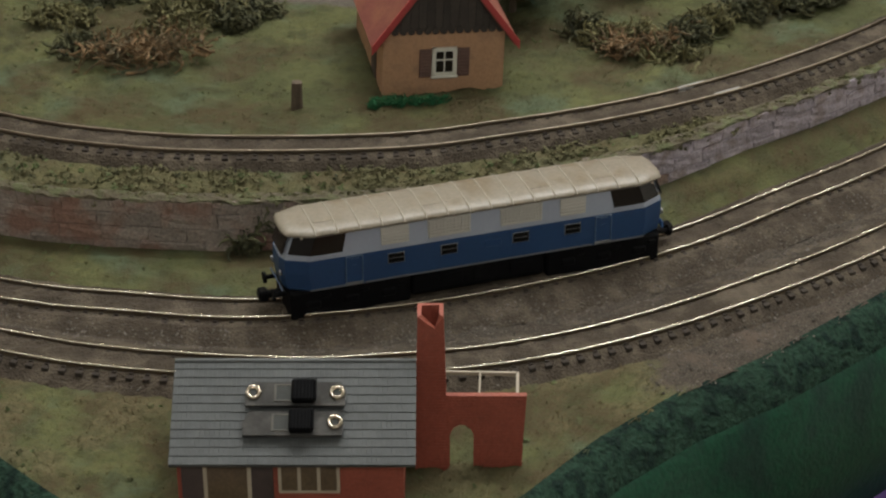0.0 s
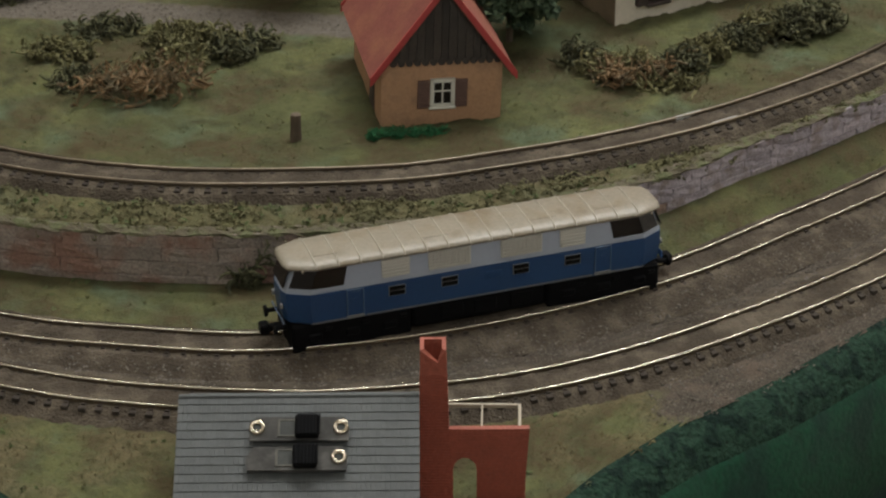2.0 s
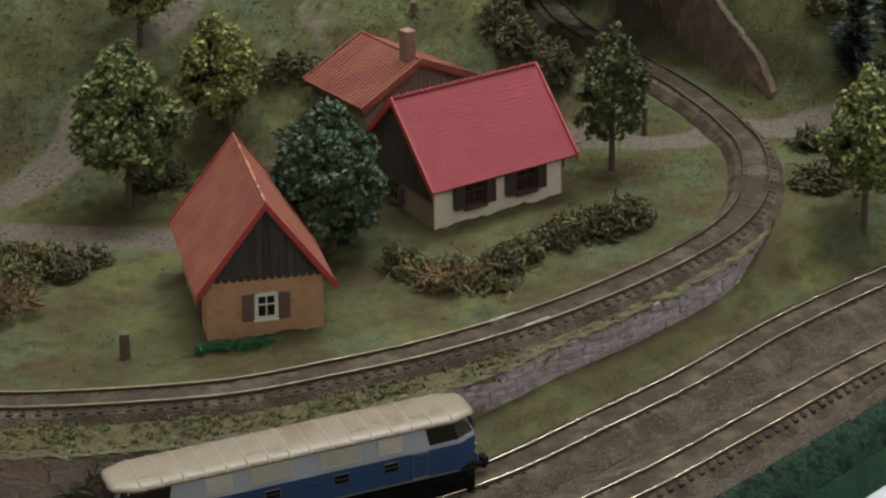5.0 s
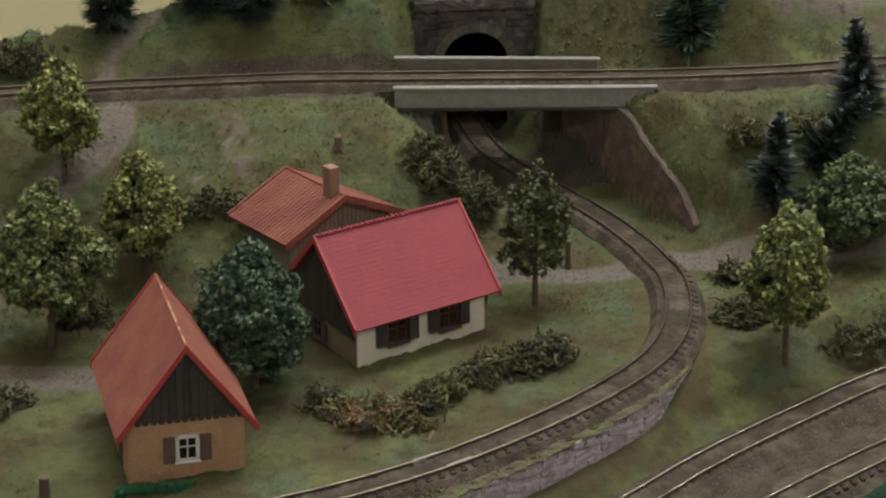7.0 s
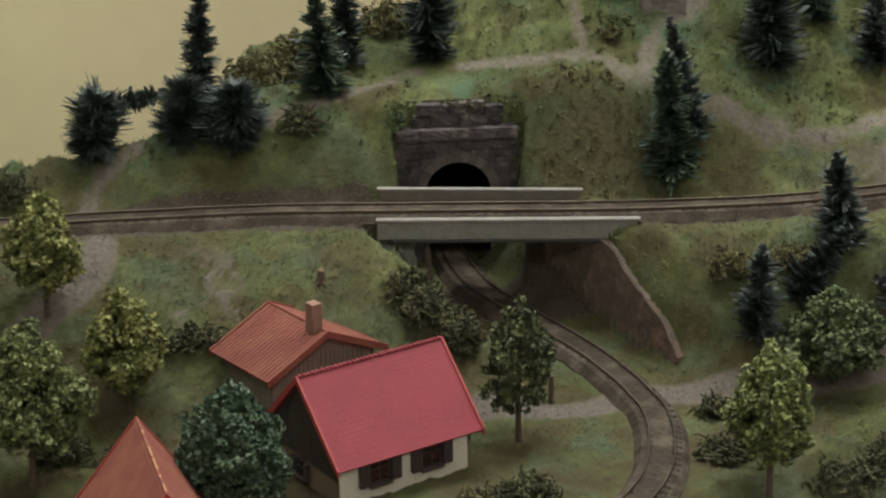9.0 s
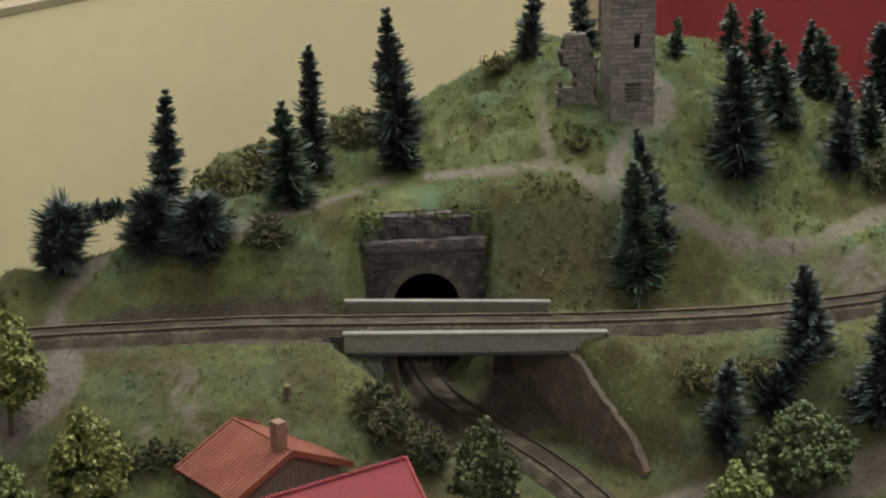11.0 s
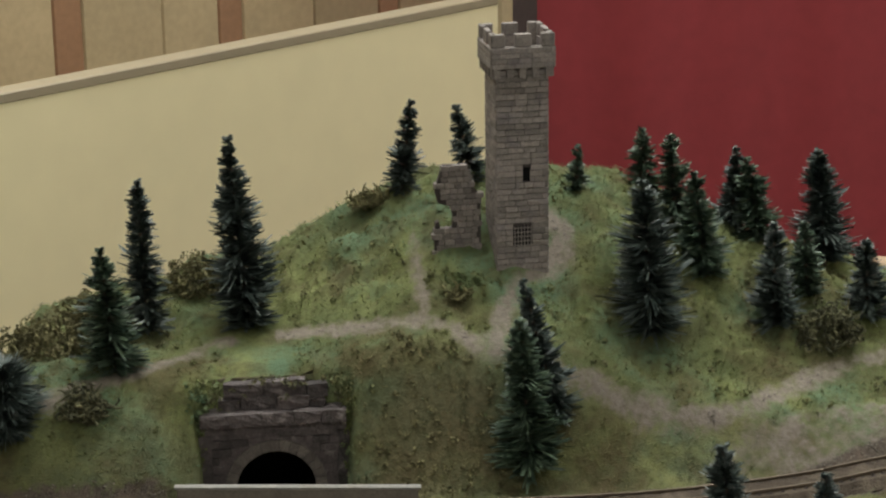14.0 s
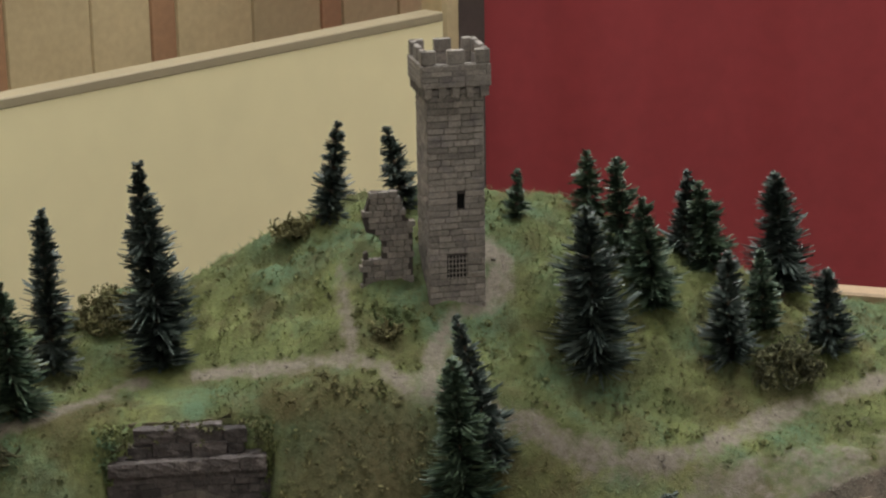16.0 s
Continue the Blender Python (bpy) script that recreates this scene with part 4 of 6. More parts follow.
def slide_switch(x, along, other):
    """Lies on the roof: a tin plate with a slot, a ribbed black knob and rivets."""
    slope = math.degrees(math.atan2(14.4, 24))
    y = along
    m = spot(-5.5 + x, 458 + y, 19.75 + (y + 4) * 14.4 / 24, slope, 0, 0)
    top = thing("slide_switch", "tin slide switch with a ribbed black knob on the tiled roof", "switch", m, "slide switches on the roof")
    b = fresh()
    outline = [(-12, -3), (12, -3), (12.4, 0), (11, 3), (-10.5, 3), (-12.4, 0)]
    v0 = [b.verts.new((p, q, 0.35)) for p, q in outline]
    v1 = [b.verts.new((p, q, 0.9)) for p, q in outline]
    b.faces.new(v0[::-1])
    b.faces.new(v1)
    for i in range(6):
        b.faces.new((v0[i], v0[(i + 1) % 6], v1[(i + 1) % 6], v1[i]))
    part("plate", b, STEEL, top, "dull tin plate")
    b = fresh()
    # dark patch laid on the plate in place of a cut slot
    box(b, -4.6, 1.0, -1.9, 1.9, 0.85, 1.02)
    part("slot", b, SLOT_GREY, top, "dark slot")
    b = fresh()
    box(b, -0.9, 5.0, -2.9, 2.9, 0.9, 3.3, 0.5)
    knob = part("knob", b, BLACK, top, "ribbed black knob")
    for u in np.arange(-0.2, 5.0, 0.85):
        b = fresh()
        box(b, u, u + 0.4, -2.7, 2.7, 3.1, 3.7, 0.06)
        part("rib", b, BLACK, knob)
    b = fresh()
    box(b, -12, 12, -3.45, -3.0, -0.2, 1.05, 0.12)
    part("bent_lip", b, STEEL, top)
    b = fresh()
    box(b, -5.2, -4.6, -2.3, 2.3, 0.85, 1.15, 0.05)
    box(b, -5.2, 1.0, 1.9, 2.3, 0.85, 1.15, 0.05)
    box(b, -5.2, 1.0, -2.3, -1.9, 0.85, 1.15, 0.05)
    part("slot_rim", b, SHINY_TIN, top, "bright punched slot rim")
    for e in other:
        b = fresh()
        cx, turn = e * 10.2, 24
        rings = [[b.verts.new((cx + r * math.cos(6.2832 * k / turn), 0.2 + r * math.sin(6.2832 * k / turn), z)) for k in range(turn)] for r, z in ((2.0, 0.85), (1.95, 1.25), (1.65, 1.6), (1.25, 1.55), (0.95, 1.2), (0.85, 0.8))]
        for p, q in zip(rings, rings[1:]):
            for k in range(turn):
                b.faces.new((p[k], p[(k + 1) % turn], q[(k + 1) % turn], q[k]))
        rivet = part("rivet", b, CHROME, top, "bright hollow rivet", smooth=True)
        b = fresh()
        # dark disc that stands in for the shade inside the hollow rivet
        rod(b, (cx, 0.2, 0.6), (cx, 0.2, 0.95), 0.9, sides=16)
        part("rivet_hole", b, SLOT_GREY, rivet)


slide_switch(1.1, 11.2, (-1, 1))
slide_switch(0.7, 4.4, (1,))


def broken_wall():
    top = thing("broken_wall", "red brick ruin piece with a tapering flue and an arch", "wall piece", spot(24.6, 480, 0))
    b = fresh()
    # hollow tapering flue, its front broken down in a notch
    def ring(z, lo, hi, y0, y1):
        return [(lo, y0, z), (hi, y0, z), (hi, y1, z), (lo, y1, z)]
    t = 1.0
    low_out, top_out = ring(-1, -0.2, 8.3, -1, 7), ring(44.6, 0.6, 7.0, 0, 6.4)
    low_in, top_in = ring(-1, 0.8, 7.3, 0, 6), ring(44.6, 0.6 + t, 7.0 - t, t, 6.4 - t)
    vo = [b.verts.new(p) for p in low_out], [b.verts.new(p) for p in top_out]
    vi = [b.verts.new(p) for p in low_in], [b.verts.new(p) for p in top_in]
    mo, mi = b.verts.new((4.9, 0.1, 41.0)), b.verts.new((4.9, 1.1, 41.0))
    b.faces.new((vo[0][0], vo[0][1], vo[1][1], mo, vo[1][0]))
    b.faces.new((vi[0][1], vi[0][0], vi[1][0], mi, vi[1][1]))
    b.faces.new((vo[1][0], mo, mi, vi[1][0]))
    b.faces.new((mo, vo[1][1], vi[1][1], mi))
    for i in (1, 2, 3):
        j = (i + 1) % 4
        b.faces.new((vo[0][i], vo[0][j], vo[1][j], vo[1][i]))
        b.faces.new((vi[0][j], vi[0][i], vi[1][i], vi[1][j]))
        b.faces.new((vo[1][i], vo[1][j], vi[1][j], vi[1][i]))
    part("flue", b, BRICK_RED, top, "hollow tapering brick flue")
    b = fresh()
    arch = [(8.0, 0), (8.6, 0), (8.6, 9.0)] + [(11.6 - 3.0 * math.cos(a), 9.0 + 3.8 * math.sin(a)) for a in np.linspace(0.2, math.pi - 0.2, 9)] + [(14.6, 9.0), (14.6, -1), (26.6, -1), (27.8, 21.4), (7.6, 21.4)]
    prism(b, arch, 0.0, 1.6)
    wall = part("arch_wall", b, BRICK_RED, top, "red brick wall with an arch")
    b = fresh()
    for z in np.arange(0.3, 37, 0.85):
        k = z / 47.5
        box(b, -0.15 + 0.75 * k, 8.25 - 1.25 * k, -1.12 + 1.0 * k, -0.85 + k, z, z + 0.55)
        if z < 20:
            for x0, x1 in ((14.7, 27.0),) if z < 13 else ((8.4, 27.2),):
                box(b, x0, x1, -0.1, 0.02, z, z + 0.55)
    part("brick_relief", b, BRICK_RED, wall)
    f = thing("plastic_frame", "cream plastic frame lying behind the broken wall", "frame", spot(31, 500, 2.5, 0, 0, -2))
    for x0, x1, y0, y1 in ((0, 20, 12.2, 13), (19.4, 20.2, 0, 13), (0, 0.8, 0, 13), (9.6, 10.1, 0, 13)):
        b = fresh()
        box(b, x0, x1, y0, y1, -2 if x0 > 18 or x1 == 0.8 else 4.4, 5.5, 0.1)
        part("rim", b, FRAME_GREY, f)


broken_wall()


# ---- houses ----
def window_with_shutters(parent, x, z, w, h, y, frame_mat, shutter_mat, panes=True, red=None, bulk=0.0, thick=0.7):
    b = fresh()
    t = thick
    bars = []
    for x0, x1, z0, z1 in ((-w / 2, w / 2, 0, t), (-w / 2, w / 2, h - t, h), (-w / 2, -w / 2 + t, 0, h), (w / 2 - t, w / 2, 0, h), (-0.2, 0.2, 0, h), (-w / 2, w / 2, h * .55, h * .55 + 0.4)):
        bars.append((x + x0, x + x1, y - 0.7, y + 0.05, z + z0, z + z1))
    box(b, x - w / 2 - 0.4, x + w / 2 + 0.4, y - 1.1 - bulk, y, z - 0.6 - bulk * 0.4, z + 0.1, 0.1)
    win = part("window", b, frame_mat, parent, "small four-pane window")
    for bar in bars:
        b = fresh()
        box(b, *bar)
        part("frame_bar", b, frame_mat, win)
    for u in (-1, 1):
        for v in (0, 1):
            g = fresh()
            x0, x1 = sorted((x + u * 0.2, x + u * (w / 2 - t)))
            box(g, x0, x1, y - 0.35, y - 0.1, z + t + v * (h * .55 + 0.4 - t), z + (h * .55 if v == 0 else h - t))
            part("pane", g, red or GLASS_DARK, win)
    for s in (-1, 1):
        b = fresh()
        sw = w * 0.48
        c = x + s * (w / 2 + sw / 2 + 0.25)
        box(b, c - sw / 2, c + sw / 2, y - 0.8 - bulk, y - 0.05, z - 0.2, z + h - 0.4, 0.15)
        leaf = part("shutter", b, shutter_mat, parent, "louvred shutter")
        for k in np.arange(z + 0.4, z + h - 1.2, 1.1):
            b = fresh()
            box(b, c - sw / 2 + 0.3, c + sw / 2 - 0.3, y - 1.05 - bulk, y - 0.7 - bulk, k, k + 0.55)
            part("slat", b, shutter_mat, leaf)


def gable_roof(parent, half, y0, y1, eave, ridge, over, mat, rows, label, seam=0.0, proud=0.36, edge=None):
    """Two slopes over a ridge along y, each with rows of tiles."""
    roof = thing("roof", label, "", Matrix())
    roof.parent = parent
    k = (ridge - eave) / half
    for s in (-1, 1):
        e = half + over
        b = fresh()
        c = [(s * e, y0, eave - over * k), (s * e, y1, eave - over * k), (0, y1, ridge), (0, y0, ridge)]
        slab(b, c if s > 0 else c[::-1], 1.5)
        n = Vector((s * k, 0, 1)).normalized()
        part("roof_slope", b, mat, roof)
        for r in range(rows):
            b = fresh()
            f0, f1 = r / rows, (r + 1) / rows
            p = [Vector((s * e * (1 - f), 0, eave - over * k + (ridge - eave + over * k) * f)) for f in (f0, f1)]
            q = [p[0] + n * proud, p[1] + n * 0.1]
            vs = [b.verts.new((q[0].x, y0 + 0.05, q[0].z)), b.verts.new((q[0].x, y1 - 0.05, q[0].z)), b.verts.new((q[1].x, y1 - 0.05, q[1].z)), b.verts.new((q[1].x, y0 + 0.05, q[1].z))]
            lo = [b.verts.new((p[0].x, y0 + 0.05, p[0].z)), b.verts.new((p[0].x, y1 - 0.05, p[0].z))]
            b.faces.new(vs)
            b.faces.new((lo[0], lo[1], vs[1], vs[0]))
            bmesh.ops.recalc_face_normals(b, faces=b.faces)
            part("roof_strip", b, mat, roof)
        if seam:
            for y in np.arange(y0 + seam, y1, seam):
                b = fresh()
                a0, a1 = Vector((s * e, y, eave - over * k)) + n * 0.3, Vector((0, y, ridge)) + n * 0.14
                slab(b, [a0 - Vector((0, .14, 0)), a0 + Vector((0, .14, 0)), a1 + Vector((0, .14, 0)), a1 - Vector((0, .14, 0))], 0.25)
                part("tile_rib", b, mat, roof)
        for y in (y0, y1):
            b = fresh()
            yy = (y - 0.6, y + 0.25) if y == y0 else (y - 0.25, y + 0.6)
            prism(b, [(s * (e + 0.3), eave - over * k - 2.1), (s * (e + 0.3), eave - over * k + 0.9), (0, ridge + 0.9), (0, ridge - 1.9)], *yy)
            part("bargeboard", b, edge or EDGE_RED, roof)
    b = fresh()
    rod(b, (0, y0 - 0.3, ridge + 0.15), (0, y1 + 0.3, ridge + 0.15), 0.6, sides=8)
    part("ridge_cap", b, mat, roof)
    return roof


def boards(parent, outline_top, x0, x1, z0, y, step, mat):
    x = x0
    while x < x1 - 0.1:
        w = min(step * float(rng.uniform(0.85, 1.15)), x1 - x)
        b = fresh()
        zt = min(outline_top(x), outline_top(x + w)), max(outline_top(x), outline_top(x + w))
        za, zb = outline_top(x), outline_top(x + w)
        prism(b, [(x + 0.08, z0 - rng.uniform(0, 0.5)), (x + w - 0.08, z0 - rng.uniform(0, 0.5)), (x + w - 0.08, zb), (x + 0.08, za)], y - 0.55 - rng.uniform(0, 0.15), y)
        part("board", b, mat, parent)
        x += w


def ochre_house():
    top = thing("ochre_house", "small ochre house with dark boarded gable and red roof", "house", spot(31.0, 662.2, 18.6, 0, 2.0, 10.6))
    w, d, e, r = 19.6, 55, 22.4, 48.6
    b = fresh()
    box(b, -w, w, 0, d, -2, e)
    part("wall", b, ORANGE_WALL, top, "ochre brick wall")
    b = fresh()
    v = [b.verts.new(p) for p in ((-w, 0, e), (w, 0, e), (0, 0, r - 2.5), (-w, d, e), (w, d, e), (0, d, r - 2.5))]
    for f in ((0, 1, 2), (5, 4, 3), (0, 3, 4, 1), (1, 4, 5, 2), (2, 5, 3, 0)):
        b.faces.new([v[i] for i in f])
    bmesh.ops.recalc_face_normals(b, faces=b.faces)
    part("gable", b, DARK_BOARD, top)
    boards(top, lambda x: e + (r - 2.8 - e) * (1 - abs(x) / w) - 0.2, -w, w, e - 0.6, 0, 2.6, DARK_BOARD)
    b = fresh()
    for x in np.arange(-w + 1, w, 2.6):
        rod(b, (x, -0.8, e - 1.0), (x, 0.2, e - 1.0), 1.2, sides=10)
    part("scalloped_edge", b, DARK_BOARD, top, "dark scalloped board edge")
    gable_roof(top, w, -3.2, d + 3, e, r, 3.9, RED_ROOF, 17, "steep red tiled roof", proud=0.24)
    # ridge worn to the bare plastic
    for y0, y1 in ((-1.5, 4.0), (9.0, 11.0), (15.5, 24.0), (26.0, 33.0), (44, 47)):
        b = fresh()
        rod(b, (0.1, y0, r + 0.42), (0.1, y1, r + 0.42), 0.42, sides=6)
        part("worn_ridge", b, WORN_EDGE, top, "rubbed yellowish ridge")
    window_with_shutters(top, 0.2, 5.6, 8.0, 9.8, -0.05, WHITE_PLASTIC, SHUTTER_PLUM, thick=1.25)
    for s in (-1, 1):
        b = fresh()
        box(b, s * w - 0.5, s * w + 0.5, 12, 20, 0, 14, 0.2)
        part("side_door", b, SHUTTER, top, "dark side door")


def white_house():
    top = thing("white_house", "white rendered house with crimson roof and dark shutters", "house", spot(117.0, 744.0, 22.1, 0, 0, 28.3))
    L, D, e, r = 28.5, 45.0, 21.6, 44.2
    b = fresh()
    box(b, -L, L, 0, D, -2, e)
    part("wall", b, WHITE_WALL, top, "off-white rendered wall")
    # the ridge runs along x: build the roof turned by a right angle
    turn = thing("roof_frame", "", "", spot(0, D / 2, 0, 0, 0, 90))
    turn.parent = top
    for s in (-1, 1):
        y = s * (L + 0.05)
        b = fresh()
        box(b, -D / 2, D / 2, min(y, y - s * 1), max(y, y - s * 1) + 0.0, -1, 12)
        part("end_wall", b, OCHRE_SHADED, turn, "ochre end wall, darkened for shade")
        b = fresh()
        o = [(-D / 2, 11.5), (D / 2, 11.5), (D / 2, e), (0, r - 2), (-D / 2, e)]
        prism(b, o, min(y, y - s), max(y, y - s))
        part("gable", b, DARK_BOARD, turn)
        x = -D / 2
        while x < D / 2 - 0.5:
            b = fresh()
            za, zb = (e + (r - 2.2 - e) * (1 - abs(q) / (D / 2)) for q in (x, x + 2.4))
            prism(b, [(x + 0.1, 11.4 - rng.uniform(0, 1)), (x + 2.3, 11.4 - rng.uniform(0, 1)), (x + 2.3, max(zb, e)), (x + 0.1, max(za, e))], min(y, y + s * 0.6), max(y, y + s * 0.6))
            part("board", b, DARK_BOARD, turn)
            x += 2.4
    end = thing("end_window", "", "", spot(0, D / 2, 0, 0, 0, -90))
    end.parent = top
    window_with_shutters(end, -3.0, 3.0, 6.2, 7.4, -L - 0.65, SHUTTER, SHUTTER, bulk=0.5)
    gable_roof(turn, D / 2, -L - 3.0, L + 3.0, e, r, 4.7, PINK_ROOF, 21, "crimson tiled roof", proud=0.16)
    for x in np.arange(-L - 2.4, L + 2.6, 1.9):
        b = fresh()
        box(b, x, x + 1.2, D / 2 - 0.75, D / 2 + 0.75, r - 0.2, r + 1.05, 0.2)
        part("ridge_tile", b, PINK_ROOF, top)
    window_with_shutters(top, -11.6, 6.2, 8.8, 10, -0.05, SHUTTER, SHUTTER, red=RED_PANE, bulk=1.3)
    window_with_shutters(top, 10.9, 6.2, 8.8, 10, -0.05, SHUTTER, SHUTTER, red=RED_PANE, bulk=1.3)


def grey_shed():
    top = thing("grey_shed", "grey-boarded shed with a red roof and a brick chimney", "shed", spot(90.4, 807.3, 27.7, 0, 0, 32.3))
    w, d, e, r = 24.2, 33.5, 21.2, 32.6
    b = fresh()
    box(b, -w, w, 0, d, -9, e)
    part("wall", b, GREY_BOARD, top, "grey boarded wall")
    b = fresh()
    prism(b, [(-w, e), (w, e), (0, r - 2)], 0, d)
    part("gable", b, GREY_BOARD, top)
    boards(top, lambda x: e + (r - 2.6 - e) * (1 - abs(x) / w), -w, w, 2, 0, 2.2, GREY_BOARD)
    gable_roof(top, w, -4, d + 3, e, r, 4.1, RED_ROOF, 14, "low red tiled roof", seam=2.1, proud=0.22, edge=RED_ROOF)
    b = fresh()
    box(b, -3.6, 0.8, 0.5, 5.5, r - 5, r + 10.8, 0.25)
    stack = part("chimney", b, CHIMNEY, top, "brown brick chimney")
    for zz in np.arange(r - 2, r + 10, 1.2):
        b = fresh()
        box(b, -3.7, 0.9, 0.4, 5.6, zz, zz + 0.8)
        part("brick_course", b, CHIMNEY, stack)


WORN_EDGE = material("rubbed_ridge_plastic", (0.42, 0.22, 0.10), 0.6, 0, 0.3, 0.003)
EDGE_RED = material("bright_red_edge", (0.32, 0.04, 0.038), 0.5, 0, 0.12, 0.01)
# brownish ochre with the end walls' shade put into its colour
OCHRE_SHADED = material("shaded_ochre_plaster", (0.20, 0.15, 0.095), 0.8, 0, 0.2, 0.006)
# dark red of the interior, put into the pane's colour
RED_PANE = material("dark_red_pane", (0.03, 0.006, 0.007), 0.2, 0, 0.3, 0.006, bump=0.0)
CHIMNEY = material("brown_chimney_brick", (0.24, 0.14, 0.10), 0.8, 0, 0.2, 0.004)
ochre_house()
white_house()
grey_shed()


# ---- bridge, abutments, tunnel portal ----
def bridge():
    top = thing("girder_bridge", "grey plate girder bridge with pale edges over the branch track", "bridge", Matrix())
    def beam(name, a, b, z0, z1, thick, mat, label=""):
        a, b = Vector(a), Vector(b)
        d = b - a
        m = spot(a.x, a.y, 0, 0, 0, math.degrees(math.atan2(d.y, d.x)))
        bm = fresh()
        box(bm, 0, d.length, -thick / 2, thick / 2, z0, z1, 0.3)
        part(name, bm, mat, top, label, at=m)
    beam("front_girder", (118, 884.9), (226, 872.4), 67.6, 75.2, 2.4, CONCRETE, "grey plate girder")
    beam("front_edge", (117.5, 884.9), (227.2, 872.1), 75.2, 76.7, 3.4, PALE_EDGE, "pale girder edge")
    beam("lower_flange", (124, 884.2), (214, 873.8), 66.2, 67.6, 3.4, DARK_FLANGE, "dark lower flange")
    beam("back_girder", (121, 910.5), (206, 898), 72, 80.4, 2.2, EARTHY_GIRDER, "dirty brown-grey back girder")
    beam("back_edge", (120, 910.8), (207, 897.8), 80.4, 81.5, 2.8, CONCRETE, "pale back edge")
    bm = fresh()
    v = [bm.verts.new(p) for p in ((112, 886, 74.4), (228, 873, 74.4), (224, 899, 74.4), (112, 911, 74.4))]
    w = [bm.verts.new((p.co.x, p.co.y, 67.2)) for p in v]
    bm.faces.new(v)
    bm.faces.new(w[::-1])
    for i in range(4):
        bm.faces.new((v[(i + 1) % 4], v[i], w[i], w[(i + 1) % 4]))
    bmesh.ops.recalc_face_normals(bm, faces=bm.faces)
    part("deck", bm, BALLAST, top, "ballasted deck")
    # curved brick abutment that runs out into a falling wing wall
    plan = smooth_line(list(zip(WING_X, WING_Y, WING_Z))[8:0:-1], 1.5)
    d = np.gradient(plan[:, :2], axis=0)
    d /= np.linalg.norm(d, axis=1)[:, None]
    away = np.stack([-d[:, 1], d[:, 0]], 1)
    ragged = np.array([0.5 * noise.noise(Vector((k * 0.35, 4, 0))) for k in range(len(plan))])
    n, rows = len(plan), 14
    verts, faces = [], []
    for r in range(rows + 1):
        z = 12 + (plan[:, 2] + ragged - 12) * r / rows
        bulge = np.array([0.5 * noise.fractal(Vector((k * 0.22, r * 0.5, 7)), 0.8, 2.0, 3) for k in range(n)])
        verts.append(np.column_stack([plan[:, :2] + away * bulge[:, None], z]))
    verts.append(np.column_stack([plan[:, :2] + away * 3.5, plan[:, 2] + ragged]))
    verts.append(np.column_stack([plan[:, :2] + away * 3.5, np.full(n, 12.0)]))
    k = len(verts)
    faces = [(r * n + i, r * n + i + 1, ((r + 1) % k) * n + i + 1, ((r + 1) % k) * n + i) for r in range(k) for i in range(n - 1)]
    faces += [tuple(r * n for r in range(k)), tuple(r * n + n - 1 for r in range(k))[::-1]]
    soup("abutment", np.concatenate(verts), faces, ABUT, top, "dark brown brick abutment with curved wing wall")
    b = fresh()
    cap = [Vector((*(plan[i, :2] + away[i] * 1.2), plan[i, 2] + ragged[i] + 0.3)) for i in range(n) if 48 < plan[i, 2] < 66.5]
    tube(b, cap, [0.5 + 0.15 * math.sin(i * 1.7) for i in range(len(cap))], 6)
    part("wing_coping", b, EARTHY_GIRDER, top, "pale wing wall coping")
    b = fresh()
    rough_box(b, 116, 134, 889, 908, 30, 67.2, 1.2, 4)
    part("abutment", b, CONCRETE, top, "grey far abutment")
    b = fresh()
    for x in (141.5,):
        rod(b, (x, 888, 30), (x - 3, 888, 67.0), 1.4, sides=8)
    part("strut", b, ABUT, top, "leaning brown strut")


bridge()


def stone_mesh(w, h, t, mat, bevel=0.2):
    b = fresh()
    box(b, 0.06, w - 0.06, -t, 0.6, 0.1, h - 0.1, bevel)
    for v in b.verts:
        v.co.y += rng.normal(0, 0.09)
        v.co.z += rng.normal(0, 0.05)
    bmesh.ops.scale(b, vec=(MM, MM, MM), verts=b.verts)
    me = bpy.data.meshes.new("stone")
    b.to_mesh(me)
    b.free()
    me.materials.append(mat)
    return me


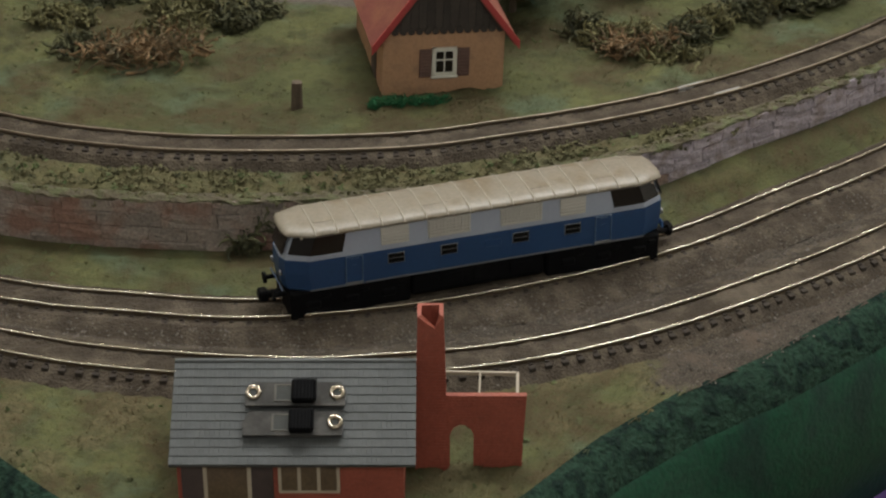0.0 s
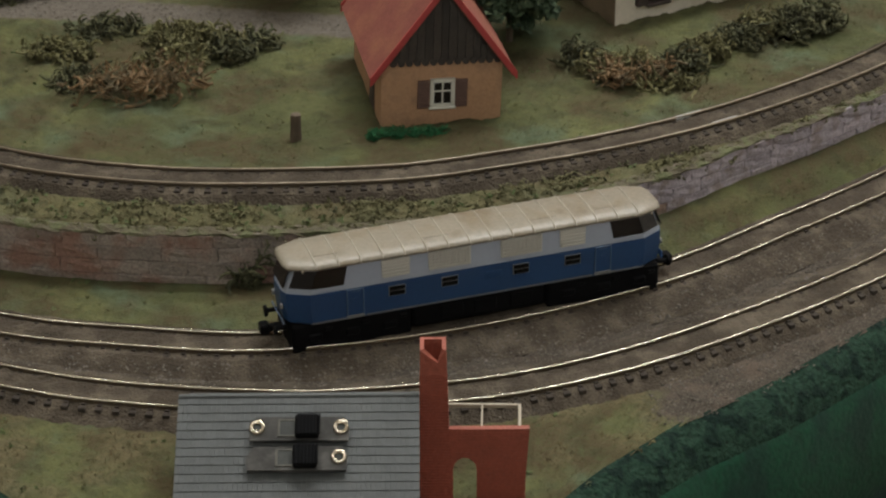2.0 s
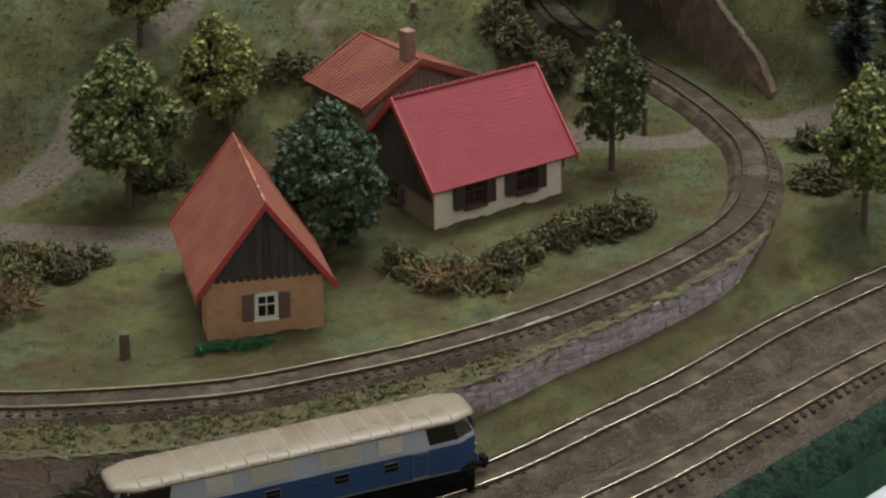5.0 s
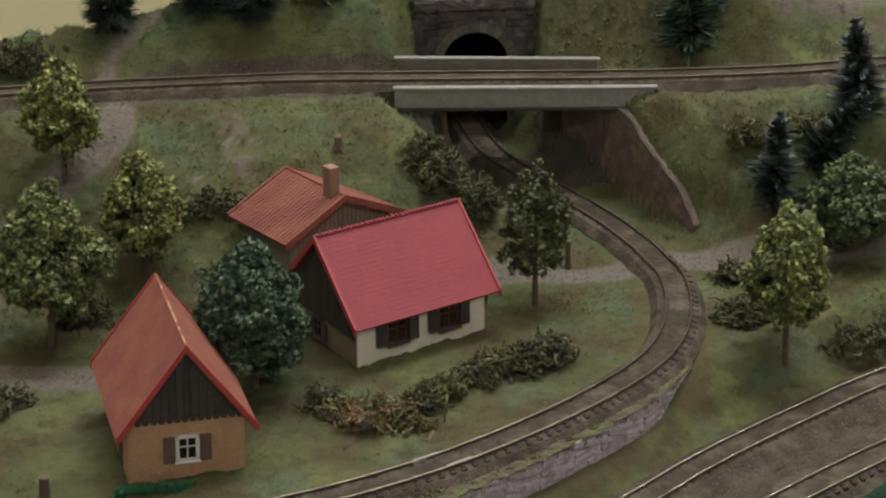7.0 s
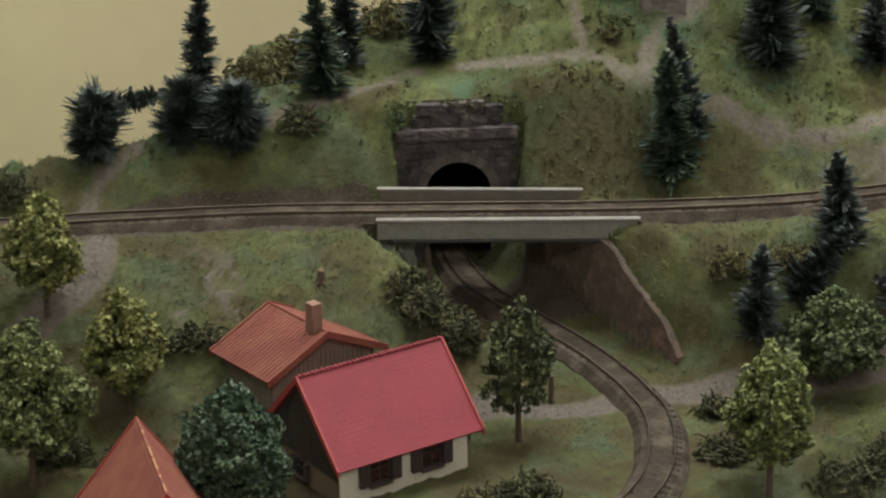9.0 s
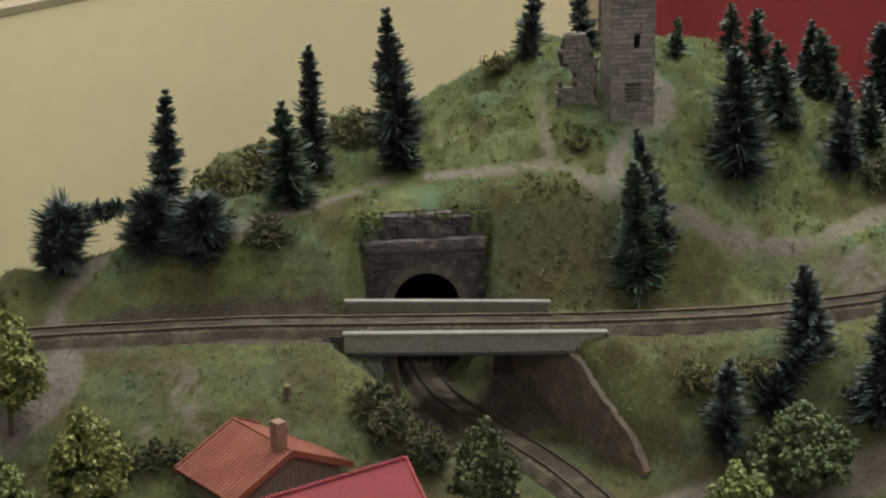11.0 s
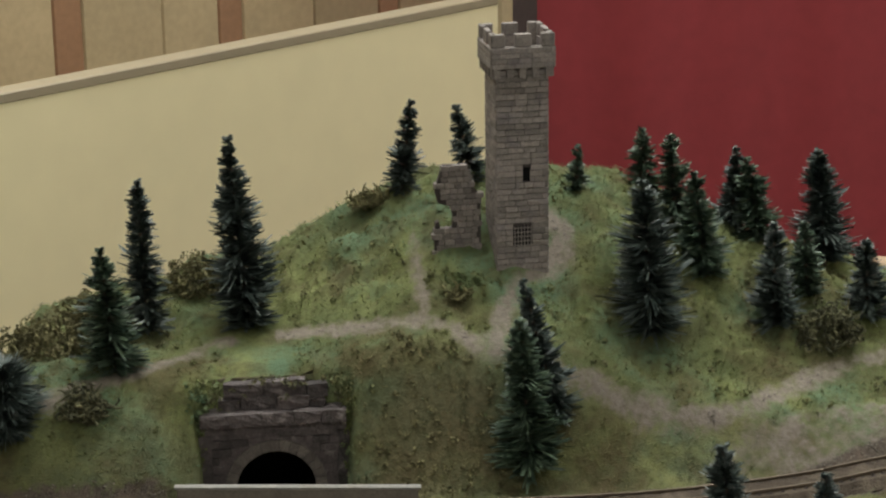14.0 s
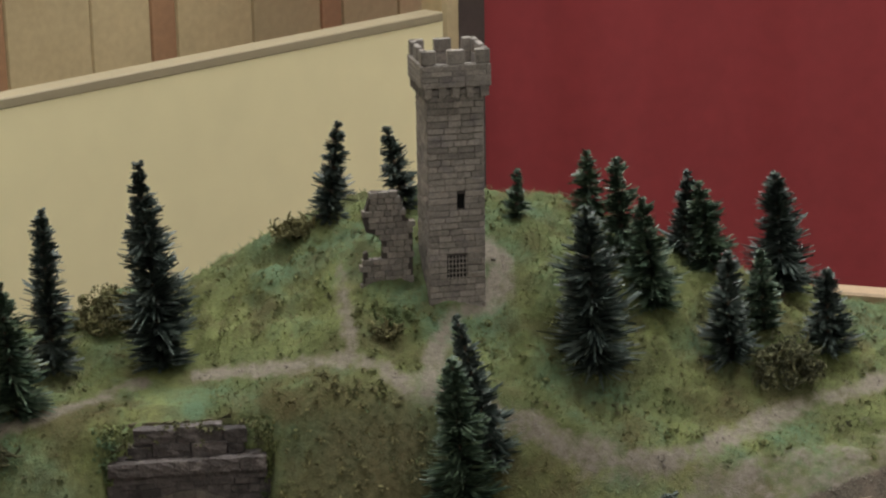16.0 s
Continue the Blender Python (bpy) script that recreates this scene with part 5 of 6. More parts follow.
def tunnel():
    top = thing("tunnel_portal", "sooty stone tunnel portal set in the hillside", "tunnel portal", spot(157, 930.5, 0))
    z0, spring, r = 18, 70.5, 14.6
    b = fresh()
    outline = [(-25, z0), (-r, z0), (-r, spring)] + [(-r * math.cos(a), spring + r * math.sin(a)) for a in np.linspace(0.15, math.pi - 0.15, 17)] + [(r, spring), (r, z0), (25, z0), (25, 99), (-25, 99)]
    prism(b, outline, 0, 4)
    body = part("facing", b, PORTAL_STONE, top, "dark stone facing")
    n = 15
    for i in range(n):
        a0, a1 = math.pi * i / n, math.pi * (i + 1) / n
        b = fresh()
        pts = [(-q * math.cos(a), spring + q * math.sin(a)) for q, a in ((r, a0 + .008), (r + 4.2, a0 + .006), (r + 4.2, a1 - .006), (r, a1 - .008))]
        prism(b, pts, -1.0 - rng.uniform(0, .3), 0.5)
        part("voussoir", b, RING_STONE, top)
    meshes = [stone_mesh(w, 3.3, 0.9, PORTAL_STONE, 0.35) for w in (4.6, 6.2, 7.6)]
    for row in range(18):
        z = 40 + row * 3.35
        if z > 94:
            break
        x = -25 + (row % 2) * 1.5
        while x < 23:
            k = int(rng.integers(3))
            w = (4.6, 6.2, 7.6)[k]
            if x + w > 25.5:
                break
            reach = r + 4.3 if z < spring else math.sqrt(max((r + 4.3) ** 2 - (z - spring) ** 2, 0))
            if x + w < -reach or x > reach:
                piece("stone", meshes[k], top, spot(x, rng.uniform(-0.45, 0.3), z, 0, rng.normal(0, 0.8), 0))
            x += w
    b = fresh()
    for x0, x1 in ((-27, -16.5), (-16.5, -5), (-5, 7), (7, 17), (17, 26)):
        rough_box(b, x0 + 0.1, x1 - 0.1, -4.4 - rng.uniform(0, 0.5), 5, 96.5, 101.3, 0.3, 3)
        part("cornice", b, PORTAL_STONE, top, "heavy stone cornice")
        b = fresh()
    b = fresh()
    rough_box(b, -26, 26, -1.6, 4, 92.5, 95.6, 0.5)
    part("string_course", b, PORTAL_STONE, top)
    for x0, x1, z0_, z1_, mat in ((-20, -12, 101.5, 106, PORTAL_STONE), (-12, 1, 101.5, 106.5, PORTAL_STONE), (1, 13, 101.5, 106.2, PORTAL_STONE), (13, 19, 101.5, 105, PORTAL_STONE), (-18, -4, 106.2, 111.5, PORTAL_STONE), (-4, 12, 106.4, 112, PORTAL_STONE), (12, 20, 105, 110.2, PORTAL_STONE)):
        b = fresh()
        rough_box(b, x0 + 0.15, x1 - 0.15, -0.3 - rng.uniform(0, 1.2), 5, z0_, z1_, 0.4)
        part("parapet_stone", b, mat, top)
    b = fresh()
    rough_box(b, -24, 22, 3.5, 10, 95, 112.4, 0.4)
    part("backing", b, WALL_EARTH, top, "mossy earth behind the parapet")
    for s in (-1, 1):
        b = fresh()
        rough_box(b, s * 25.5 - 2.2, s * 25.5 + 2.2, -1.8, 4, 18, 92.4, 0.8, 7)
        part("pier", b, PORTAL_STONE, top)
    # bore walls near-black: its deep shade is put into the colour
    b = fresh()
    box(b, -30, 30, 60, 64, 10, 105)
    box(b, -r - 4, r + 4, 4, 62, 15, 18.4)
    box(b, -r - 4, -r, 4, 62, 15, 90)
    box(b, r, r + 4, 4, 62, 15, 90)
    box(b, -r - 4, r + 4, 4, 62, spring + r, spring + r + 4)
    part("bore", b, SHADE_BLACK, top, "black tunnel bore")
    b = fresh()
    box(b, -r, r, 2.5, 58, 36, 38.9)
    part("bore_floor", b, BALLAST, top, "ballasted tunnel floor")


tunnel()


# ---- castle tower and ruin ----
def tower():
    top = thing("castle_tower", "square weathered stone tower with battlements and barred window", "tower", spot(252.6, 970, 138.2, 0, 0, TOWER_TURN))
    w, h = 9.6, 79.0
    b = fresh()
    for o in ([(-w, -6), (w, -6), (w, h), (-w, h)],):
        prism(b, o, -w, w)
    shaft = part("shaft", b, TOWER_JOINT, top, "stone shaft")
    sizes = (3.4, 4.6, 5.8, 7.2)
    rowh = 2.25
    meshes = {k: stone_mesh(s, rowh, 0.42, TOWER_STONE, 0.16) for k, s in enumerate(sizes)}
    faces = ((0, -w, 0), (1, -w, -90), (2, -w, 90))
    for face, off, rz in faces:
        base = Matrix.Rotation(radians(rz), 4, "Z")
        rows = int((h + 5) / rowh)
        for row in range(rows):
            z = -4.5 + row * rowh
            x = -w - 0.25
            holes = [(lo, hi) for lo, hi, z0, z1 in ((-3.6, 3.6, 10.6, 19.4), (0.2, 2.8, 36.5, 41.6)) if face == 0 and z + rowh * 0.6 > z0 and z + rowh * 0.4 < z1]
            while x < w - 0.2:
                k = int(rng.integers(4))
                end = min(x + sizes[k], w + 0.3)
                if w + 0.3 - end < 1.0:
                    end = w + 0.3
                spans = [(x, end)]
                for lo, hi in holes:
                    spans = [(p, q) for u, v in spans for p, q in ((u, min(v, lo)), (max(u, hi), v)) if q - p > 0.4]
                for u, v in spans:
                    me = meshes[k] if abs(v - u - sizes[k]) < 0.01 else stone_mesh(v - u, rowh, 0.42, TOWER_STONE, 0.16)
                    piece("stone", me, shaft, base @ spot(u, off, z))
                x = end
    # openings: flat black plates on the shaft stand in for shaded recesses; bars
    b = fresh()
    box(b, -3.6, 3.6, -w - 0.12, -w + 0.05, 10.6, 19.4)
    part("window_recess", b, SHADE_BLACK, top, "flat black plate for the shade in the barred opening")
    b = fresh()
    for x in np.linspace(-3.0, 3.2, 6):
        rod(b, (x, -w - 0.3, 10.6), (x, -w - 0.3, 19.4), 0.22, sides=5)
    for z in np.linspace(11.6, 18.4, 5):
        rod(b, (-3.6, -w - 0.3, z), (3.6, -w - 0.3, z), 0.22, sides=5)
    part("grating", b, TOWER_STONE, top, "stone-coloured grating")
    b = fresh()
    box(b, 0.2, 2.8, -w - 0.1, -w + 0.05, 36.5, 41.6)
    part("slit", b, SHADE_BLACK, top, "flat black plate for the shade in the slit window")
    # projecting head on corbels, hollow, with battlements
    c = w + 2.3
    for rz in (0, 90, 180, 270):
        base = Matrix.Rotation(radians(rz), 4, "Z")
        for x in np.linspace(-c + 2.2, c - 2.2, 5):
            b = fresh()
            prism(b, [(x - 1.1, h - 3.0), (x + 1.1, h - 3.0), (x + 1.3, h + 0.6), (x - 1.3, h + 0.6)], -c + 0.2, -w + 0.2)
            part("corbel", b, TOWER_STONE, top, at=base)
        b = fresh()
        box(b, -c, c, -c, -c + 2.2, h + 0.4, h + 8.6, 0.25)
        part("parapet", b, TOWER_STONE, top, at=base)
        for z in np.arange(h + 0.6, h + 8.2, rowh * 0.85):
            x = -c
            while x < c - 0.5:
                s = min(float(rng.choice(sizes)), c - x)
                b = fresh()
                box(b, x + 0.08, x + s - 0.08, -c - 0.35, -c + 0.1, z + 0.05, z + rowh * 0.85 - 0.08, 0.12)
                part("stone", b, TOWER_STONE, top, at=base)
                x += s
        for x0, x1 in ((-c, -c + 5.2), (-3.0, 3.2), (c - 5.2, c)):
            b = fresh()
            box(b, x0, x1, -c + 0.01, -c + 2.19, h + 8.6, h + 13.4, 0.3)
            part("merlon", b, TOWER_STONE, top, at=base)
    b = fresh()
    box(b, -w, w, -w, w, h + 2, h + 3)
    part("platform", b, WALL_JOINT, top, "dark platform")


TOWER_TURN = 4.0
tower()


def ruin():
    top = thing("ruined_wall", "broken stone wall fragment with a window gap beside the tower", "ruin", spot(229.8, 969, 147.2, 0, 0, 4))
    shape = [(-9.5, -6), (9.5, -6), (9.8, 17), (5.2, 22), (3.8, 27.5), (-5.6, 28), (-9.2, 20), (-7.8, 15.5), (-2.6, 14.2), (-1.6, 10), (-2.2, 6.5), (-7.0, 6.0), (-7.5, 9.5), (-9.0, 9.0)]
    shape = [(x, z * 1.2 if z > 0 else z) for x, z in shape]
    b = fresh()
    prism(b, [(x * 0.93, z * 0.97) for x, z in shape], 0.1, 2.4)
    part("core", b, TOWER_JOINT, top)
    row = 2.2
    def inside(x, z):
        hit = False
        for (x0, z0), (x1, z1) in zip(shape, shape[1:] + shape[:1]):
            if (z0 > z) != (z1 > z) and x < (x1 - x0) * (z - z0) / (z1 - z0) + x0:
                hit = not hit
        return hit
    for z in np.arange(-5, 33, row):
        x = -10 + float(rng.uniform(0, 2))
        while x < 10:
            s = float(rng.uniform(2.2, 4.2))
            if inside(x + s * 0.22, z + row * 0.6) and inside(x + s * 0.78, z + row * 0.6):
                b = fresh()
                box(b, x + 0.08, x + s - 0.08, -0.5 + rng.uniform(-0.15, 0.15), 2.9, z + 0.07, z + row - 0.07, 0.18)
                part("stone", b, TOWER_STONE, top)
            x += s


ruin()


# ---- trees and shrubs ----
def flakes(centres, size, spread, count, gen, up=0.3):
    """Bent leaf flakes strewn round the centres: vertices and quads."""
    c = np.repeat(centres, count, axis=0)
    off = gen.normal(size=(len(c), 3))
    off *= (spread * gen.uniform(0.5, 1.0, (len(c), 1))) / np.linalg.norm(off, axis=1)[:, None]
    p = c + off
    nrm = off / spread + gen.normal(0, 0.5, (len(c), 3)) + [0, 0, up]
    nrm /= np.linalg.norm(nrm, axis=1)[:, None]
    a = np.cross(nrm, gen.normal(size=(len(c), 3)))
    a /= np.linalg.norm(a, axis=1)[:, None]
    b = np.cross(nrm, a)
    s = size * gen.uniform(0.6, 1.3, (len(c), 1))
    v = np.stack([p - a * s, p - b * s * 0.6 + nrm * s * 0.25, p + a * s, p + b * s * 0.6 + nrm * s * 0.25], 1).reshape(-1, 3)
    return v, np.arange(len(v)).reshape(-1, 4)


def leaf_tree(name, x, y, tall, wide, bole, mat, label, seed, lean=0.0, thin=1.0, cone=0.44):
    gen = np.random.default_rng(seed)
    z = lie(x, y) - 0.8
    top = thing(name, label, "tree", spot(x, y, z, 0, lean, gen.uniform(0, 360)), "leafy model trees")
    b = fresh()
    r = max(1.0, wide * 0.055)
    rod(b, (0, 0, -1), (0.4, 0, bole), r * 1.35, r, 8)
    rod(b, (0.4, 0, bole), (0, 0.3, tall * 0.8), r, r * 0.3, 7)
    for k in range(9):
        a, h = gen.uniform(0, 6.28), gen.uniform(bole * 0.85, tall * 0.7)
        d = wide * gen.uniform(0.5, 0.8)
        rod(b, (0.3, 0, h), (d * math.cos(a), d * math.sin(a), h + gen.uniform(4, 12)), r * 0.45, r * 0.12, 5)
    for k in range(5):
        a = 6.28 * k / 5
        rod(b, (0, 0, 1.0), (2.2 * r * math.cos(a), 2.2 * r * math.sin(a), -0.6), r * 0.6, r * 0.2, 5)
    part("trunk", b, BARK, top, "brown trunk")
    n = int(2.6 * wide**2 * thin) + 60
    u = gen.normal(size=(n, 3))
    u /= np.linalg.norm(u, axis=1)[:, None]
    u *= gen.uniform(0.45, 0.97, (n, 1)) ** 0.6
    # most flakes gather in lobes, with gaps between
    lobes = gen.normal(size=(int(22 + wide * 1.6), 3))
    lobes *= 0.84 / np.linalg.norm(lobes, axis=1)[:, None]
    gather = gen.uniform(size=n) < 0.78
    u[gather] = lobes[gen.integers(0, len(lobes), gather.sum())] + gen.normal(0, 0.115, (gather.sum(), 3))
    taper = 1 - cone * (u[:, 2] + 0.25) * (u[:, 2] > -0.4)
    bumps = 1 + 0.12 * np.sin(3 * np.arctan2(u[:, 1], u[:, 0]) + 4 * u[:, 2] + seed)
    wide *= 1.1
    h = (tall - bole * 0.7) / 2
    c = np.stack([u[:, 0] * wide * taper * bumps, u[:, 1] * wide * taper * bumps, bole * 0.7 + h + u[:, 2] * h], 1)
    v, f = flakes(c, 1.2, 2.3, 24, gen)
    soup("crown", v, f, mat, top, "crown of small foam flakes")
    return top


def spruce(x, y, tall, wide, mat, label, seed, lean=(0, 0), z=None, name="spruce_tree"):
    """A wire with bristles twisted in, cut to a cone."""
    gen = np.random.default_rng(seed)
    z = lie(x, y) - 0.5 if z is None else z
    top = thing(name, label, "tree", spot(x, y, z, lean[0], lean[1], 0) @ spot(0, 0, 0, 0, 0, gen.uniform(0, 360)), "bristle spruces")
    b = fresh()
    rod(b, (0, 0, -2), (0, 0, tall * 0.97), 0.9, 0.35, 6)
    part("stem", b, BARK, top, "wire stem")
    bushy = wide > 0.5 * tall
    n = int(32 * tall * max(1.0, wide / 9)) * (3 if bushy else 1)
    # whorls of bristle bundles of uneven length, as the twisted brush is cut by hand
    tiers = max(5, int(tall / (2.6 if bushy else 4.4)))
    arms = 11
    k = np.clip(np.round(gen.uniform(0, 1, n) ** 1.15 * tiers), 0, tiers).astype(int)
    arm = gen.integers(0, arms, n)
    bundle = gen.uniform(0.62, 1.25, (tiers + 1, arms))[k, arm]
    lift = gen.normal(0.12, 0.28 if bushy else 0.17, (tiers + 1, arms))[k, arm]
    s = np.clip((k + gen.normal(0, 0.2, n)) / tiers, 0.01, 1.0)
    a = 2 * np.pi * (arm + 0.5 * (k % 2)) / arms + gen.uniform(0, 0.4, tiers + 1)[k] + gen.normal(0, 0.15 if not bushy else 0.3, n)
    taper = np.sqrt(np.clip(1 - ((s - 0.35) / 0.68) ** 2, 0.02, 1)) if bushy else np.clip(1.03 - s, 0.03, 1) ** 0.7 * (0.8 + 0.2 * np.clip(s / 0.12, 0, 1))
    length = (1.1 if bushy else 1.24) * wide * taper * gen.uniform(0.82, 1.15, tiers + 1)[k] * bundle * gen.uniform(0.45, 0.9 if bushy else 1.0, n) + 0.9
    rise = lift + gen.normal(0, 0.12, n) + 0.3 * s
    out = np.stack([np.cos(a), np.sin(a), rise], 1)
    root = np.stack([0 * s, 0 * s, s * tall], 1)
    tip = root + out * length[:, None]
    side = np.stack([-np.sin(a), np.cos(a), gen.normal(0, 0.7, n)], 1) * (0.24 if bushy else 0.4)
    mid = root + out * length[:, None] * 0.5 + [0, 0, 0.35]
    v = np.stack([mid - side * 1.2, mid + side * 1.2, tip + side * 0.5, tip - side * 0.5], 1).reshape(-1, 3)
    inner = np.stack([root - side, root + side, mid + side, mid - side], 1).reshape(-1, 3)
    v = np.concatenate([v, inner])
    soup("bristles", v, np.arange(len(v)).reshape(-1, 4), mat, top, "dark bristle branches")
    return top


def shrub(x, y, rx, ry, rz, mat, label, seed, turn=0, dense=1.0, z=None, size=0.8, name="lichen_bush"):
    gen = np.random.default_rng(seed)
    z = lie(x, y) if z is None else z
    n = int(dense * 9 * (rx * ry * rz) ** (1 / 3))
    u = gen.normal(size=(n, 3))
    u /= np.linalg.norm(u, axis=1)[:, None]
    u *= gen.uniform(0.3, 1, (n, 1)) ** 0.5
    u[:, 2] = np.abs(u[:, 2])
    c = u * [rx, ry, rz] * (1 + 0.2 * np.sin(4 * np.arctan2(u[:, 1], u[:, 0]) + seed))[:, None]
    v, f = flakes(c, size, 1.9, 22, gen, 0.2)
    m = spot(x, y, z, 0, 0, turn)
    top = thing(name, label, "bush", m, "shrubs on the layout")
    soup("foliage", v, f, mat, top)
    if name == "lichen_bush":
        b = fresh()
        for k in range(int(8 + 7.0 * (rx * ry * rz) ** (1 / 3))):
            w = gen.normal(size=3)
            w /= np.linalg.norm(w)
            p = np.array([rx * w[0], ry * w[1], rz * abs(w[2])]) * gen.uniform(0.55, 1.0)
            d = gen.normal(size=3)
            d /= np.linalg.norm(d)
            bend = gen.normal(0, 0.6, 3)
            line = []
            for i in range(6):
                line.append(tuple(p))
                d = d + np.cross(bend, d) + gen.normal(0, 0.25, 3)
                d /= np.linalg.norm(d)
                p = p + d * 1.5
                p[2] = max(p[2], 0.1)
            tube(b, line, [0.62, 0.6, 0.52, 0.46, 0.36, 0.2], 5)
        part("strand", b, mat, top, "curled lichen strands")
    return top


def root_tangle(x, y, rx, ry, rz, strands, label, seed, turn=0, thick=0.45):
    gen = np.random.default_rng(seed)
    top = thing("root_tangle", label, "bush", spot(x, y, lie(x, y), 0, 0, turn), "shrubs on the layout")
    for k in range(strands):
        b = fresh()
        p = np.array([gen.normal(0, 0.45) * rx, gen.normal(0, 0.45) * ry, gen.uniform(0.1, 0.7) * rz])
        d = gen.normal(size=3)
        d[2] *= 0.4
        d /= np.linalg.norm(d)
        t = thick * gen.uniform(0.5, 1.3)
        curl = gen.normal(0, 0.5, 3) * [0.5, 0.5, 1]
        line, thin = [tuple(p)], [t]
        for i in range(9):
            q = p + d * gen.uniform(1.5, 2.8)
            out = (q[0] / rx) ** 2 + (q[1] / ry) ** 2
            if out > 1 or q[2] < 0 or q[2] > rz:
                d = -0.6 * d + 0.5 * (np.array([0, 0, rz * 0.4]) - q) / max(rx, ry)
                d /= np.linalg.norm(d)
                q = p + d * 1.5
            p, t = q, t * 0.86
            line.append(tuple(q))
            thin.append(t)
            d = d + np.cross(curl, d) + gen.normal(0, 0.3, 3) * [1, 1, 0.6]
            d /= np.linalg.norm(d)
        part("root", tube(b, line, thin), ROOT, top)
    return top


def plant_all():
    olive = "olive green leafy model tree with a brown trunk"
    leaf_tree("leafy_tree", -20.6, 768, 66, 19, 22, LEAF_GREEN, "full round-crowned leafy tree beside the dusty lane", 11, lean=4)
    leaf_tree("leafy_tree", 14, 809, 51, 14.5, 18, LEAF_OLIVE, olive, 12)
    leaf_tree("leafy_tree", -17.5, 847, 51, 14, 17, LEAF_OLIVE, olive, 13)
    leaf_tree("leafy_tree", 55, 722.5, 53, 18, 11, LEAF_BLUE, "dense bluish green round tree between the houses", 14, thin=1.3, cone=0.2)
    leaf_tree("leafy_tree", 163.3, 778, 58, 13.5, 19, LEAF_DULL, "thin straggly young tree with a bare stem", 15, thin=0.34)
    leaf_tree("leafy_tree", 252.7, 740, 63, 14.5, 26, LEAF_LIGHT, "light green leafy tree beside the curve", 16, thin=1.35)
    leaf_tree("leafy_tree", 297, 816, 40, 19, 9, LEAF_MOSS, "broad dark leafy tree beside the road", 17)
    leaf_tree("leafy_tree", -92, 812, 60, 17, 18, LEAF_BLUE, "dark leafy tree beside the dusty lane", 18)
    dark, green = "slender dark bristle spruce on the hillside", "green bristle spruce on the hillside"
    for x, y, h, w, mat, text, seed, lean in (
        (46, 946, 64, 9.5, LEAF_DARK, dark, 21, (0, 2)),
        (100.4, 946, 46, 11.5, LEAF_SPRUCE, green, 22, (0, -4)),
        (112, 975, 58, 9, LEAF_DARK, dark, 23, (0, -1)),
        (150, 968.4, 72, 12.5, LEAF_DARK, "tall dark spruce leaning over the hill path", 24, (0, -4)),
        (212, 1003, 36, 7.5, LEAF_DARK, dark, 25, (0, 7)),
        (239.7, 1003, 30, 7, LEAF_DARK, "small crooked dark spruce behind the ruin", 26, (0, -11)),
        (279.4, 993, 17, 4.6, LEAF_SPRUCE, green, 27, (0, 2)),
        (300.4, 948.7, 57, 14.5, LEAF_DARK, "broad dark spruce below the tower", 28, (0, -4)),
        (309, 1007, 25, 7.5, LEAF_SPRUCE, green, 29, (0, -2)),
        (317.7, 986, 36, 9, LEAF_SPRUCE, green, 30, (0, -5)),
        (326, 972, 40, 11, LEAF_SPRUCE, green, 31, (0, -7)),
        (344.4, 1005, 33, 9, LEAF_DARK, dark, 32, (0, 2)),
        (354.5, 998, 36, 10, LEAF_SPRUCE, green, 43, (0, -10)),
        (351.5, 962, 39.5, 10.3, LEAF_DARK, dark, 33, (0, -2)),
        (368, 976.5, 28.5, 9.3, LEAF_SPRUCE, green, 34, (0, -4)),
        (383, 1004.6, 45.5, 13, LEAF_DARK, dark, 35, (0, -5)),
        (392, 973, 30, 10.5, LEAF_DARK, dark, 36, (0, -4)),
        (248, 908, 56, 12.5, LEAF_SPRUCE, "green spruce at the foot of the hill", 37, (0, -4)),
        (259, 917, 53, 8.5, LEAF_DARK, "dark spruce close behind another", 38, (0, -13)),
        (309.5, 855, 40, 12.5, LEAF_DARK, "dark spruce on the embankment", 39, (0, -6)),
        (268, 831, 39, 10.5, LEAF_DARK, "short dark spruce on the embankment", 40, (0, 2)),
        (286, 840, 37, 10.5, LEAF_DARK, "fallen-over dark spruce on the embankment", 41, (0, 34)),
        (334, 836, 58, 12.5, LEAF_DARK, "dark spruce on the embankment", 42, (0, 2)),
        (-1, 938, 27, 15, LEAF_DARK, "bushy dark bristle shrub on the hill edge", 44, (0, 8)),
        (61, 928, 25, 15, LEAF_DARK, "broad dark bristle bush on the hillside", 45, (0, 0)),
        (38, 935, 25, 13, LEAF_DARK, "low dark bristle bush on the hillside", 46, (0, 6)),
    ):
        spruce(x, y, h, w, mat, text, seed, lean)
    spruce(7, 946, 32, 5.5, LEAF_DARK, "fallen bare dark spruce on the hill edge", 47, (0, 82), z=lie(7, 946) + 21)
    spruce(341, 838, 23, 7.5, LEAF_DARK, "small dark spruce lying on the embankment", 48, (0, -70), z=lie(341, 838) + 3)
    moss, dim = "moss-green lichen bush on the grass", "dark lichen bush on the grass"
